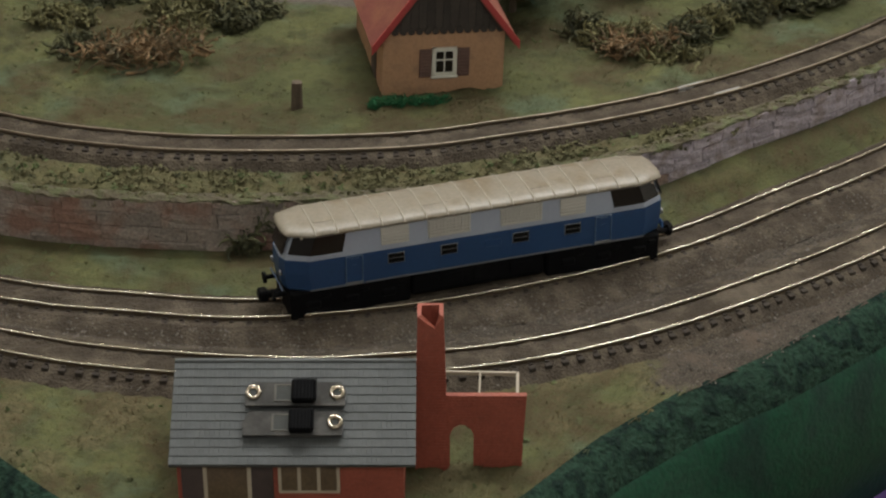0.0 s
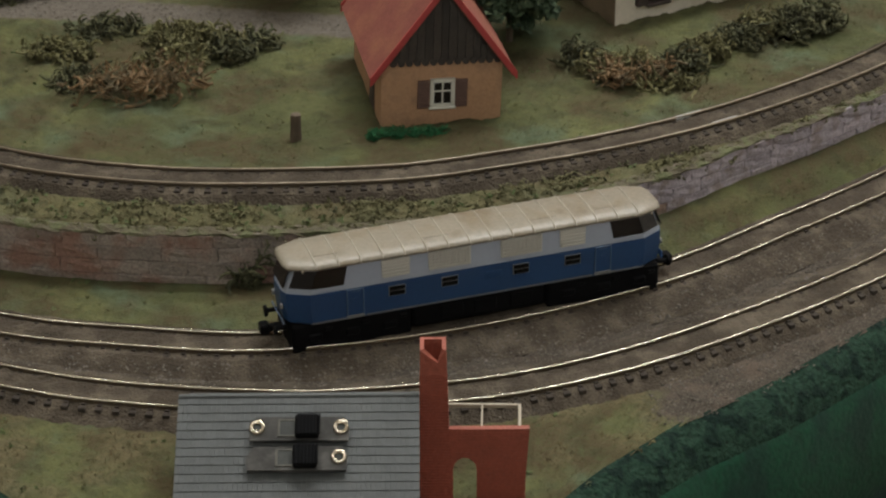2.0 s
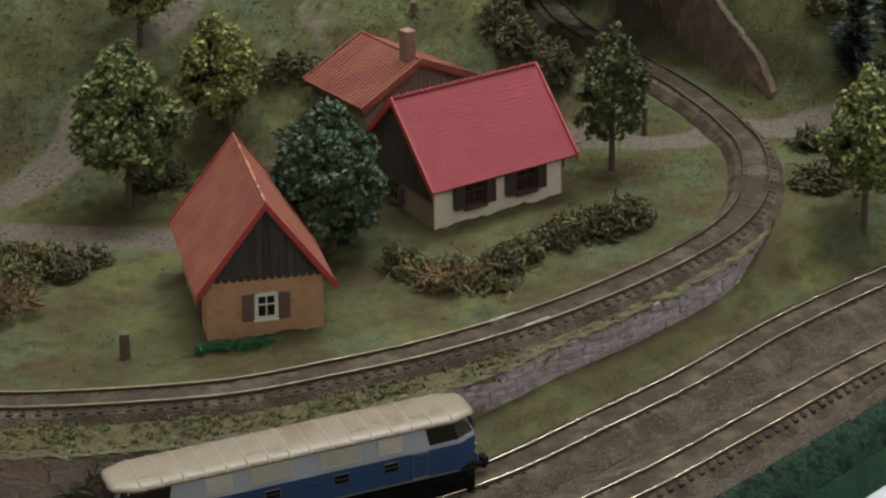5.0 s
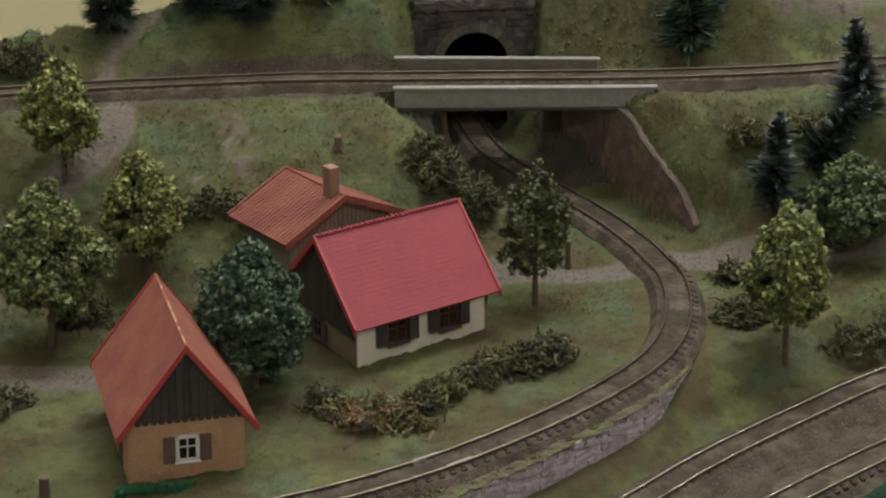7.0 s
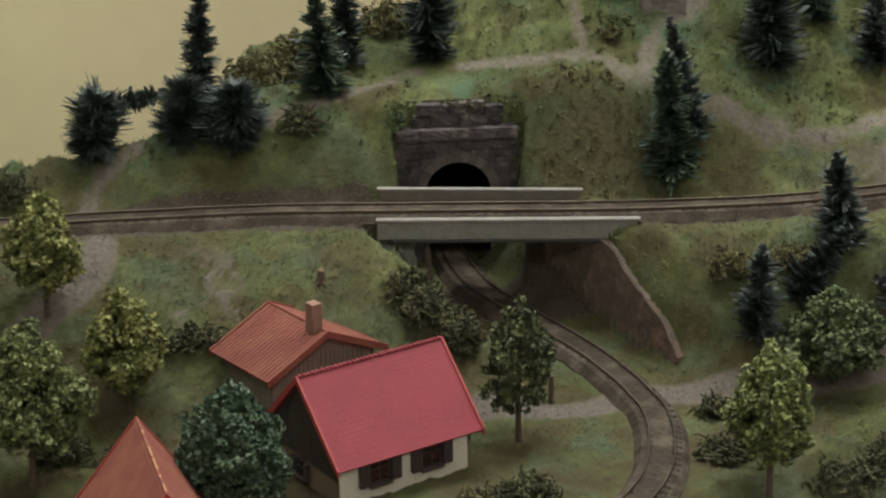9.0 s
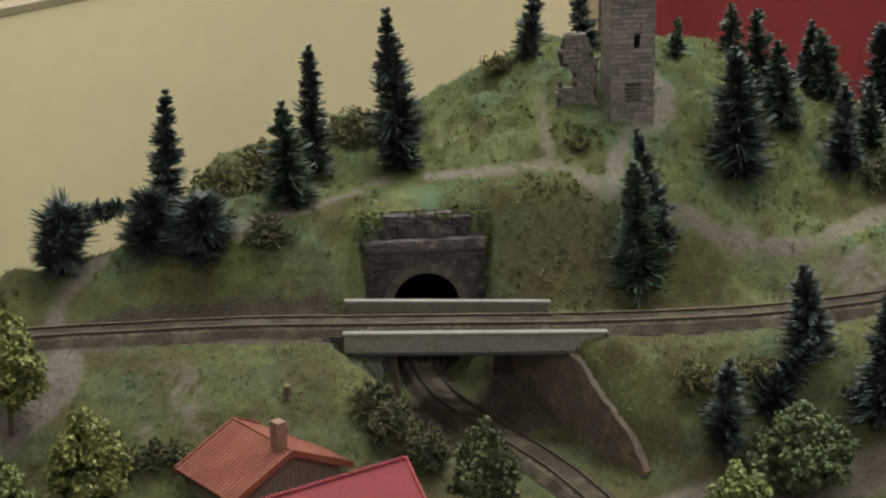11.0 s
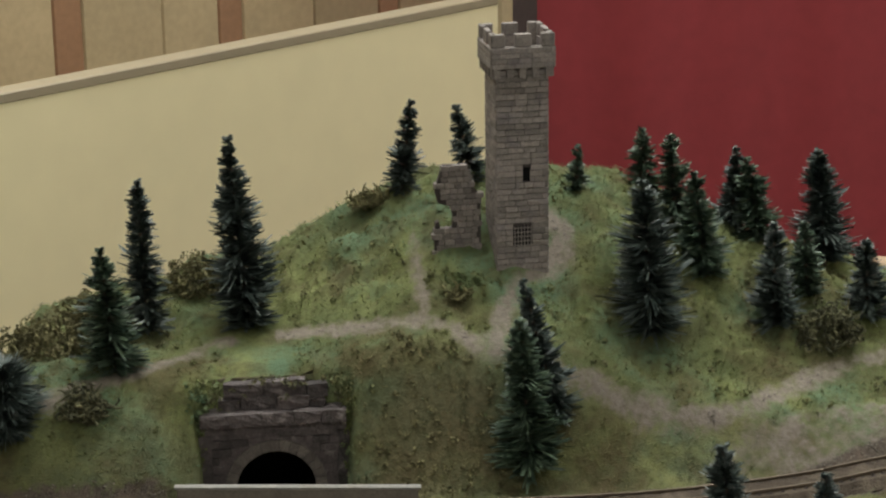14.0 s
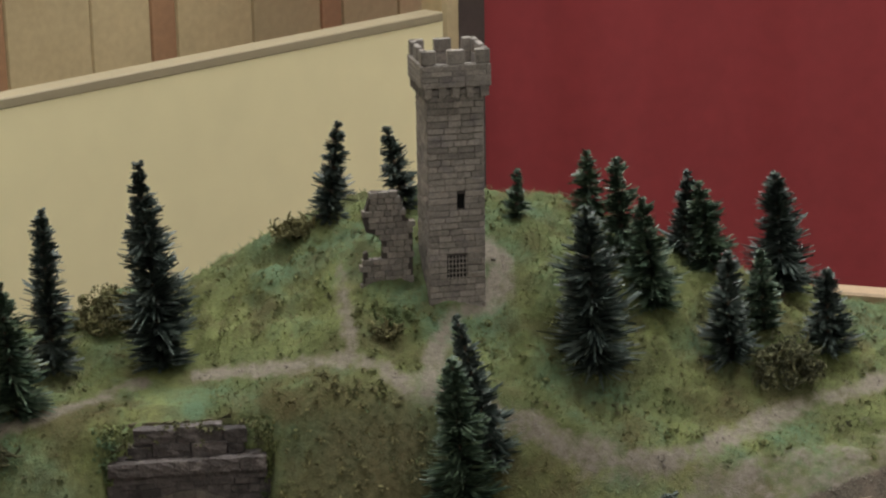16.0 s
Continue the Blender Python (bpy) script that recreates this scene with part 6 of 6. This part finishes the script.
    for x, y, a, b, c, mat, text, seed in (
        (-46, 719, 13, 9, 9, LICHEN, moss, 61), (-60, 726, 12, 8, 7, LICHEN, moss, 62), (-40, 712, 9, 6, 7, LICHEN_DARK, dim, 63), (-85, 735, 14, 8, 6, LICHEN_DARK, dim, 64),
        (86, 697, 9, 6, 8, LICHEN, moss, 65), (112, 700, 9, 6, 8, LICHEN_DARK, dim, 66), (132, 718, 10, 7, 8, LICHEN_DARK, dim, 67), (149, 723, 10, 7, 9, LICHEN_DARK, dim, 68),
        (163, 731, 9, 6, 10, LICHEN_DARK, dim, 69), (78, 705, 7, 5, 7, LICHEN_DARK, dim, 70), (-108, 795, 16, 12, 12, LICHEN_DARK, dim, 71), (-125, 770, 15, 10, 14, LICHEN_DARK, dim, 72),
        (133, 836, 13, 9, 15, LICHEN_DARK, "grey-green bush in the cutting", 73), (127, 848, 11, 8, 10, LICHEN_DARK, "grey-green bush in the cutting", 74), (147, 826, 10, 8, 13, LICHEN_DARK, "grey-green bush in the cutting", 75),
        (71, 968, 16, 8, 16, LICHEN, "olive foam hedge on the skyline", 76), (89, 977, 14, 8, 16, LICHEN, "olive foam hedge on the skyline", 77), (132, 998, 13, 8, 15, LICHEN, "olive foam hedge on the skyline", 78),
        (88.6, 929, 9, 6, 12, LICHEN_DARK, dim, 79), (201, 1005, 9, 5, 5, LICHEN, "low twiggy scrub on the ridge", 80), (371, 957, 14, 8, 15, LICHEN_DARK, "grey twiggy bush below the spruces", 81),
        (285, 757, 17, 10, 10, LICHEN_DARK, dim, 82), (306, 770, 14, 9, 10, LICHEN_DARK, dim, 83), (245, 800, 9, 5, 7, LICHEN_DARK, dim, 84), (16, 780, 14, 8, 9, LICHEN_DARK, dim, 85),
        (-10, 790, 12, 8, 8, LICHEN_DARK, dim, 86), (42, 832, 14, 7, 8, LICHEN_DARK, dim, 87), (260, 847, 9, 6, 10, LICHEN, moss, 88), (286, 850, 9, 6, 6, LICHEN, moss, 89), (-27, 587, 4.5, 3, 6, LICHEN_DARK, "small bush hanging over the wall", 90), (-21, 590, 6, 3, 5, LICHEN_DARK, "small bush hanging over the wall", 91),
        (231, 955, 6, 3, 1.6, CRUMB_GREEN, moss, 92), (-60, 704, 15, 8, 8, LICHEN, moss, 101), (-32, 722, 9, 6, 7, LICHEN_DARK, dim, 102), (-88, 692, 12, 8, 6, LICHEN_DARK, dim, 103), (-100, 715, 14, 9, 6, LICHEN, moss, 104), (97, 698, 10, 6, 8, LICHEN, moss, 105), (122, 709, 9, 6, 8, LICHEN, moss, 106), (141, 724, 9, 6, 8, LICHEN, moss, 107), (156, 727, 9, 6, 10, LICHEN_DARK, dim, 108), (107, 686, 12, 4, 4, LICHEN, moss, 109), (228, 951, 5, 3, 1.4, LICHEN, dim, 93), (-38, 922, 14, 9, 13, LICHEN_DARK, dim, 94), (-66, 912, 16, 9, 14, LICHEN_DARK, dim, 95), (241, 762, 12, 8, 8, LICHEN_DARK, dim, 96)):
        shrub(x, y, a, b, c, mat, text, seed, dense=0.42 if y < 760 else 0.8)
    root_tangle(-68, 683, 23, 12, 13, 120, "tangle of dried brown roots on the grass", 51, 10, 0.6)
    root_tangle(95, 690, 17, 7, 10, 75, "rusty brown root tangle beside the track", 52, 8, 0.55)
    # fence post, stump, flower strip
    b = fresh()
    rod(b, (0, 0, -1), (0.4, 0, 9.5), 2.0, 1.75, 9)
    for v in b.verts:
        v.co += Vector(rng.normal(0, 0.12, 3))
    tagged(part("tree_stump", b, BARK, None, at=spot(-15, 648.5, lie(-15, 648))), "dark upright tree stump in the grass", "stump", "tree stumps")
    b = fresh()
    rod(b, (0, 0, -1), (0.3, 0.2, 5.2), 2.1, 1.35, 9)
    for k in range(5):
        rod(b, (0, 0, 1.8), (3.4 * math.cos(k * 1.3), 3.4 * math.sin(k * 1.3), -0.4), 0.8, 0.35, 5)
    stump = part("tree_stump", b, BARK, None, at=spot(92.5, 854, lie(92.5, 854)))
    tagged(stump, "short dark tree stump with a pale broken top on the bank", "stump", "tree stumps")
    b = fresh()
    for k in range(6):
        c, d = 0.9 * math.cos(k), 0.9 * math.sin(k)
        rod(b, (0.3 + c, 0.2 + d, 4.8), (0.3 + 1.2 * c, 0.2 + 1.2 * d, 5.6 + 0.5 * (k % 3)), 0.5, 0.2, 5)
    part("broken_top", b, PALE_WOOD, stump, "pale splintered wood")
    b = fresh()
    rod(b, (0, 0, -1), (0, 0, 12), 1.2, 1.1, 7)
    tagged(part("wooden_post", b, BARK, None, at=spot(181, 812, lie(181, 812))), "weathered wooden post beside the crossing", "post")
    shrub(20, 652, 14, 1.8, 2.4, GREEN_TUFT, "bright green low hedge strip before the house", 55, 7, 2.2, size=0.5, name="low_hedge")


CRUMB_GREEN = leaves("green_crumb", (0.06, 0.08, 0.03), (0.115, 0.15, 0.06), 0.9)
CRUMB_OLIVE = leaves("olive_crumb", (0.07, 0.07, 0.03), (0.13, 0.125, 0.055), 0.9)
GREEN_TUFT = leaves("bright_green_tuft", (0.012, 0.08, 0.03), (0.03, 0.17, 0.065), 0.8)
plant_all()


# ---- loose cover: fibres and pebbles ----
def scatter():
    gen = np.random.default_rng(5)
    def sample(n, weight, x0=-125, x1=430):
        rows = (GX[:, 0] >= x0) & (GX[:, 0] <= x1)
        w = (weight * CALM * np.gradient(GY, axis=1))[rows]
        flat = np.cumsum(w.ravel())
        pick = np.searchsorted(flat, gen.uniform(0, flat[-1], n))
        i, j = np.unravel_index(np.clip(pick, 0, flat.size - 1), w.shape)
        i = i + np.argmax(rows)
        p = np.stack([GX[i, j], GY[i, j], GZ[i, j]], 1)
        p[:, :2] += gen.uniform(-1, 1, (n, 2))
        return p
    def blades(n, weight, long, mat, name, label):
        p = sample(n, weight)
        lean = gen.normal(0, 1.5, (n, 2))
        h = 0.62 * long * gen.uniform(0.5, 1.2, n)
        side = np.stack([-lean[:, 1], lean[:, 0], 0 * h], 1) * 0.24 / (np.hypot(lean[:, 0], lean[:, 1]) + 0.05)[:, None]
        tip = p + np.stack([lean[:, 0] * h, lean[:, 1] * h, h], 1)
        base = p - [0, 0, 0.5]
        v = np.stack([base - side, base + side, tip], 1).reshape(-1, 3)
        tagged(soup(name, v, np.arange(3 * n).reshape(-1, 3), mat), label, "grass", kind="stuff")
    open_ = (GRAVEL < 0.45) & (DUST < 0.4) & (GY < 1040)
    blades(34000, open_ * (1.05 - DRY) * (GY < 790), 0.75, FIBRE, "grass_fibres", "short green grass fibres over the layout")
    blades(80000, open_ * (1.05 - DRY) * (GY >= 770), 2.0, FIBRE_HILL, "hill_grass_fibres", "short brighter green fibres on the banks and hill")
    blades(45000, open_ * (0.12 + DRY), 1.1, STRAW, "straw_fibres", "short straw-coloured fibres on the banks")
    p = sample(15000, (np.maximum(GRAVEL, 0.6 * DUST) > 0.4) * (GY < 1040) / np.maximum(CALM, 0.15))
    for line, across, up in ((TRACK_A, [-17, -8.4, -6, 6, 8, 13], [-0.3, 3.4, 3.1, 3.3, 3.5, -0.3]), (TRACK_B, [-11.5, -8.4, -6, 6, 8, 17], [-0.3, 1.7, 3.0, 3.3, 3.3, -0.3])):
        p[:, 2] = np.maximum(p[:, 2], np.interp(from_line(line, p[:, 0], p[:, 1]), across, up, left=-9, right=-9))
    s = gen.uniform(0.18, 0.55, len(p)) ** 1.0
    o = np.array([(1, 0, 0), (-1, 0, 0), (0, 1, 0), (0, -1, 0), (0, 0, 0.7), (0, 0, -0.7)])
    v = (p[:, None] + o[None] * s[:, None, None] * gen.uniform(0.7, 1.3, (len(p), 6, 1))).reshape(-1, 3)
    f = np.array([(0, 2, 4), (2, 1, 4), (1, 3, 4), (3, 0, 4), (2, 0, 5), (1, 2, 5), (3, 1, 5), (0, 3, 5)])
    tagged(soup("pebbles", v, (np.arange(len(p))[:, None, None] * 6 + f[None]).reshape(-1, 3), PEBBLE), "loose pale and brown grit on the yard", "gravel", kind="stuff")
    # foam crumbs in drifts
    drift = np.array([noise.fractal(Vector((x / 26, y / 26, 9)), 0.8, 2.0, 3) for x, y in zip(GX[::2, ::2].ravel(), GY[::2, ::2].ravel())]).reshape(GX[::2, ::2].shape)
    drift = np.repeat(np.repeat(drift, 2, 0), 2, 1)[: GX.shape[0], : GX.shape[1]]
    for count, weight, mat, text in ((300, ramp(0.0, 0.5, drift), CRUMB_OLIVE, "olive foam crumbs strewn over the grass"), (300, ramp(-0.1, 0.5, -drift), CRUMB_GREEN, "green foam crumbs strewn over the grass"), (70, ramp(0.2, 0.6, -drift), LICHEN_DARK, "dark moss crumbs strewn over the grass")):
        q = sample(count, open_ * weight * (0.35 + DRY))
        v, f = flakes(q + [0, 0, 0.1], 0.55, 0.85, 7, gen, 0.8)
        tagged(soup("foam_crumbs", v, f, mat), text, "scatter", kind="stuff")
    for count, weight, mat, size, text in ((90, ramp(-0.1, 0.5, drift), LICHEN_DARK, 0.7, "dark low tufts on the hill"), (500, ramp(-0.2, 0.5, -drift), HILL_TUFT, 0.85, "yellow-green low tufts on the hill")):
        q = sample(count, open_ * weight * (GY > 925) * (GY < 1010))
        v, f = flakes(q + [0, 0, 0.3], size, 1.5, 12, gen, 0.5)
        tagged(soup("hill_tufts", v, f, mat), text, "grass", kind="stuff")
    q = sample(170, open_ * (GY > 898) * (1 - ramp(10, 28, np.hypot(0.7 * (GX - 212), GY - 918))))
    v, f = flakes(q + [0, 0, 0.3], 0.7, 1.5, 12, gen, 0.5)
    tagged(soup("hill_tufts", v, f, LICHEN), "olive-brown scrub on the slope beside the portal", "grass", kind="stuff")
    strip = (from_line(WALL, GX, GY) > 3) & (from_line(TRACK_C, GX, GY) < -8) & (GY < 760) & (GX > -130)
    for count, mat, text in ((420, STRAW_MOSS, "straw-green tufts between the wall and the track"), (50, LICHEN_DARK, "dark tufts between the wall and the track"), (50, CRUMB_GREEN, "green tufts between the wall and the track")):
        q = sample(count, strip * ramp(-0.4, 0.4, drift if mat is STRAW_MOSS else -drift) / np.maximum(CALM, 0.2))
        v, f = flakes(q + [0, 0, 0.4], 0.65, 1.3, 11, gen, 0.6)
        tagged(soup("bank_tufts", v, f, mat), text, "grass", kind="stuff")
    # moss and turf hanging over the wall's top, gathered at its foot and round the portal
    d = np.gradient(WALL, axis=0)
    d /= np.linalg.norm(d, axis=1)[:, None]
    left = np.stack([-d[:, 1], d[:, 0]], 1)
    for where, count, z, mat, text in ((1.6, 1500, 18.6, STRAW_MOSS, "straw-green turf overhanging the stone wall"), (-1.4, 1100, 0.4, CRUMB_GREEN, "green moss along the foot of the wall")):
        i = gen.integers(18, len(WALL), count)
        clump = np.array([noise.fractal(Vector((k / 7.0, z, 2)), 0.8, 2.0, 3) for k in i])
        reach = where + gen.normal(0, 0.8, count) + (-1.6 if z > 5 else 0.0) * np.clip(clump, 0, 1) * gen.uniform(0, 1, count)
        drop = -np.clip(1.4 - reach, 0, 3) * 1.1 if z > 5 else np.clip(clump, 0, 1) * gen.uniform(0, 4.5, count)
        q = np.column_stack([WALL[i] + left[i] * reach[:, None] + d[i] * gen.uniform(-1.5, 1.5, (count, 1)), z + drop])
        v, f = flakes(q, 0.6, 0.9, 8, gen, 0.4)
        tagged(soup("wall_moss", v, f, mat), text, "moss", kind="stuff")
    n = 80
    q = np.column_stack([157 + gen.normal(0, 15, n), 931.5 + gen.normal(0, 1.6, n), np.zeros(n)])
    q[:, 2] = 112 - 0.012 * (q[:, 0] - 157) ** 2 - np.where(gen.uniform(size=n) < 0.3, gen.uniform(0, 7, n), 0)
    m = 240
    hand = np.where(gen.uniform(size=m) < 0.5, -1, 1)
    up = gen.uniform(76, 113, m)
    edge = np.column_stack([157 + hand * (28.6 + gen.normal(0, 1.5, m) - 7.0 * ramp(98, 112, up) * gen.uniform(0, 1, m)), 929.5 + gen.normal(0, 1.3, m), up])
    v, f = flakes(edge, 0.75, 1.5, 9, gen, 0.4)
    tagged(soup("portal_turf", v, f, FIBRE_HILL), "grass tufts creeping over the sides of the portal", "grass", kind="stuff")
    v, f = flakes(q, 0.7, 1.2, 9, gen, 0.4)
    tagged(soup("portal_moss", v, f, LICHEN_DARK), "green moss hanging over the portal's parapet", "moss", kind="stuff")
    b = fresh()
    box(b, -1.3, 1.3, -0.5, 0.5, 0, 0.5, 0.1)
    tagged(part("paper_chip", b, WHITE_PLASTIC, None, at=spot(68, 568, 0.6, 0, 0, 10)), "white chip lying on the gravel", "chip")


HILL_TUFT = leaves("hill_tuft_green", (0.07, 0.077, 0.028), (0.14, 0.143, 0.055), 0.9)
STRAW_MOSS = leaves("straw_green_moss", (0.078, 0.073, 0.033), (0.145, 0.133, 0.066), 0.9)
PEBBLE = leaves("grit", (0.052, 0.043, 0.034), (0.17, 0.15, 0.13), 0.9)
scatter()


# ---- behind the layout, and the unseen hall ----
def backdrop():
    a, c = Vector(PANEL_LEFT), Vector(PANEL_CORNER)
    d = (c - a)
    m = spot(a.x, a.y, 0, 0, 0, math.degrees(math.atan2(d.y, d.x)))
    b = fresh()
    box(b, -700, d.length, 0, 12, -800, PANEL_TOP - 5)
    top = thing("yellow_panel", "pale yellow display panel with a cream top rail", "panel", m)
    part("board", b, YELLOW, top, "plain yellow board")
    b = fresh()
    box(b, -700, d.length, -0.6, 13, PANEL_TOP - 5, PANEL_TOP, 0.6)
    part("top_rail", b, CREAM_RAIL, top, "cream top rail")
    wall = thing("slatted_wall", "pale wooden slatted wall behind the yellow panel", "wall", m, kind="structure")
    x, k = -700.0, 0
    while x < d.length + 150:
        w = float(rng.uniform(16, 24) if k % 3 == 1 else rng.uniform(40, 62))
        bm = fresh()
        box(bm, x + 0.15, x + w - 0.15, 150, 162 + rng.uniform(-2, 2), -800, 760, 1)
        part("slat", bm, BROWN_WOOD if k % 3 == 1 else PALE_WOOD, wall)
        if k % 3 == 2:
            bm = fresh()
            box(bm, x + 14, x + 26, 143, 150.5, PANEL_TOP + 28, PANEL_TOP + 110, 2)
            part("block", bm, BROWN_WOOD, wall, "brown wooden block")
        x += w
        k += 1
    bm = fresh()
    box(bm, d.length + 0.5, d.length + 13, -1, 18, -800, 900, 2)
    tagged(part("wooden_post", bm, PALE_WOOD, None, at=m), "pale wooden post at the panel's corner", "post")
    # dark board added in place of the shade in the open gap
    bm = fresh()
    box(bm, d.length + 13.5, d.length + 40, 2, 20, -800, 900, 1)
    tagged(part("dark_post", bm, SHUTTER, None, at=m), "dark filler standing in for the shaded gap between panel and curtain", "post")
    # red cloth with soft folds
    n = 160
    xs = np.linspace(c.x + 22, c.x + 440, n)
    ys = c.y + 22 + 3.0 * np.sin((xs - c.x) / 21.0) + 2.2 * np.sin((xs - c.x) / 9.0 + 1.2)
    v = np.concatenate([np.stack([xs, ys, np.full(n, z)], 1) for z in (-800, 0, 400, 900)])
    f = [(r * n + i, r * n + i + 1, (r + 1) * n + i + 1, (r + 1) * n + i) for r in range(3) for i in range(n - 1)]
    cloth = soup("red_curtain", v, f, RED_PANEL, smooth=True)
    sol = cloth.modifiers.new("thick", "SOLIDIFY")
    sol.thickness = 0.002
    tagged(cloth, "dark red hanging cloth with soft vertical folds", "curtain")
    bm = fresh()
    box(bm, 0, 220, -6, 6, -16, 0, 1)
    tagged(part("board_rim", bm, TABLE_WOOD, None, at=spot(424, 1100, 95, 0, 0, -25)), "wooden rim strip at the back of the layout board", "rim", kind="structure")
    bm = fresh()
    xs = np.arange(-230, 541, 35.0)
    rim = [(x, front(x) + 30) for x in xs] + [(540.0, 1092.0), (-230.0, 1092.0)]
    lo, hi = [bm.verts.new((x, y, -60)) for x, y in rim], [bm.verts.new((x, y, -20)) for x, y in rim]
    bm.faces.new(lo[::-1])
    bm.faces.new(hi)
    for i in range(len(rim)):
        j = (i + 1) % len(rim)
        bm.faces.new((lo[i], lo[j], hi[j], hi[i]))
    tagged(part("baseboard", bm, TABLE_WOOD, None), "plywood base under the landscape", "board", kind="structure")
    bm = fresh()
    slab(bm, [(0, 0, 0), (70, 0, 0), (70, 45, 6), (0, 45, 6)], 1.2)
    plate = part("metal_plate", bm, PLATE_GREY, None, at=spot(212, 551, -24, 0, 0, 38))
    tagged(plate, "pale metal plate beside the green fascia", "plate")


PLATE_GREY = material("scuffed_plate", (0.34, 0.37, 0.40), 0.35, 0.3, 0.2, 0.01)
CREAM_RAIL = material("cream_rail_paint", (0.31, 0.26, 0.17), 0.6, 0, 0.04, 0.1, 0.01, 0.0)
PANEL_LEFT, PANEL_CORNER, PANEL_TOP = (-10, 1134, 0), (304, 1383.3, 0), 168.0
backdrop()


# unseen room, kept pale so that it bounces light onto the layout
def hall():
    def plate(name, x0, x1, y0, y1, z0, z1, mat, label):
        b = fresh()
        box(b, x0, x1, y0, y1, z0, z1)
        tagged(part(name, b, mat, None), label, "hall", kind="structure")
    plate("floor", -2600, 2800, -2600, 2700, -860, -800, HALL_FLOOR, "brown hall floor")
    plate("ceiling", -2600, 2800, -2600, 2700, 1950, 2000, HALL_WALL, "unseen pale hall ceiling added to bounce light")
    plate("wall_north", -2600, 2800, 2600, 2660, -800, 1950, HALL_WALL, "unseen pale hall wall added to bounce light")
    plate("wall_south", -2600, 2800, -2660, -2600, -800, 1950, HALL_WALL, "unseen pale hall wall added to bounce light")
    plate("wall_west", -2660, -2600, -2600, 2600, -800, 1950, HALL_WALL, "unseen pale hall wall added to bounce light")
    plate("wall_east", 2800, 2860, -2600, 2600, -800, 1950, HALL_WALL, "unseen pale hall wall added to bounce light")
    for x, y, share, warm in CEILING_LAMPS:
        top = thing("added_ceiling_lamp", "unseen ceiling lamp added to light the layout", "lamp", spot(x, y, 1900), "ceiling lamps")
        b = fresh()
        box(b, -620, 620, -90, 90, 10, 48, 6)
        part("housing", b, WHITE_PLASTIC, top, "white housing")
        b = fresh()
        box(b, -600, 600, -70, 70, 0, 9)
        part("diffuser", b, LAMP_FACE, top, "glowing diffuser")
        data = bpy.data.lights.new("added_ceiling_light", "AREA")
        data.shape, data.size, data.size_y = "RECTANGLE", 1.2, 0.14
        data.energy, data.color = LAMP_WATTS * share, warm
        light = new("added_ceiling_light", data)
        light.matrix_basis = spot(x, y, 1892)


LAMP_FACE = lamp_glow("lamp_diffuser", (1.0, 0.93, 0.82), 3.0)
# added lamps, placed and weighted to brighten hill, panel and house fronts
CEILING_LAMPS = ((-1100, 500, 0.3, (0.99, 1.0, 0.98)), (1200, 700, 1.0, (0.98, 1.0, 0.98)), (250, 1150, 2.0, (0.98, 1.0, 0.98)), (1000, 1700, 1.9, (0.98, 1.0, 0.98)), (-1000, 1700, 1.9, (0.98, 1.0, 0.98)), (200, -1500, 1.5, (0.98, 1.0, 0.98)))
hall()
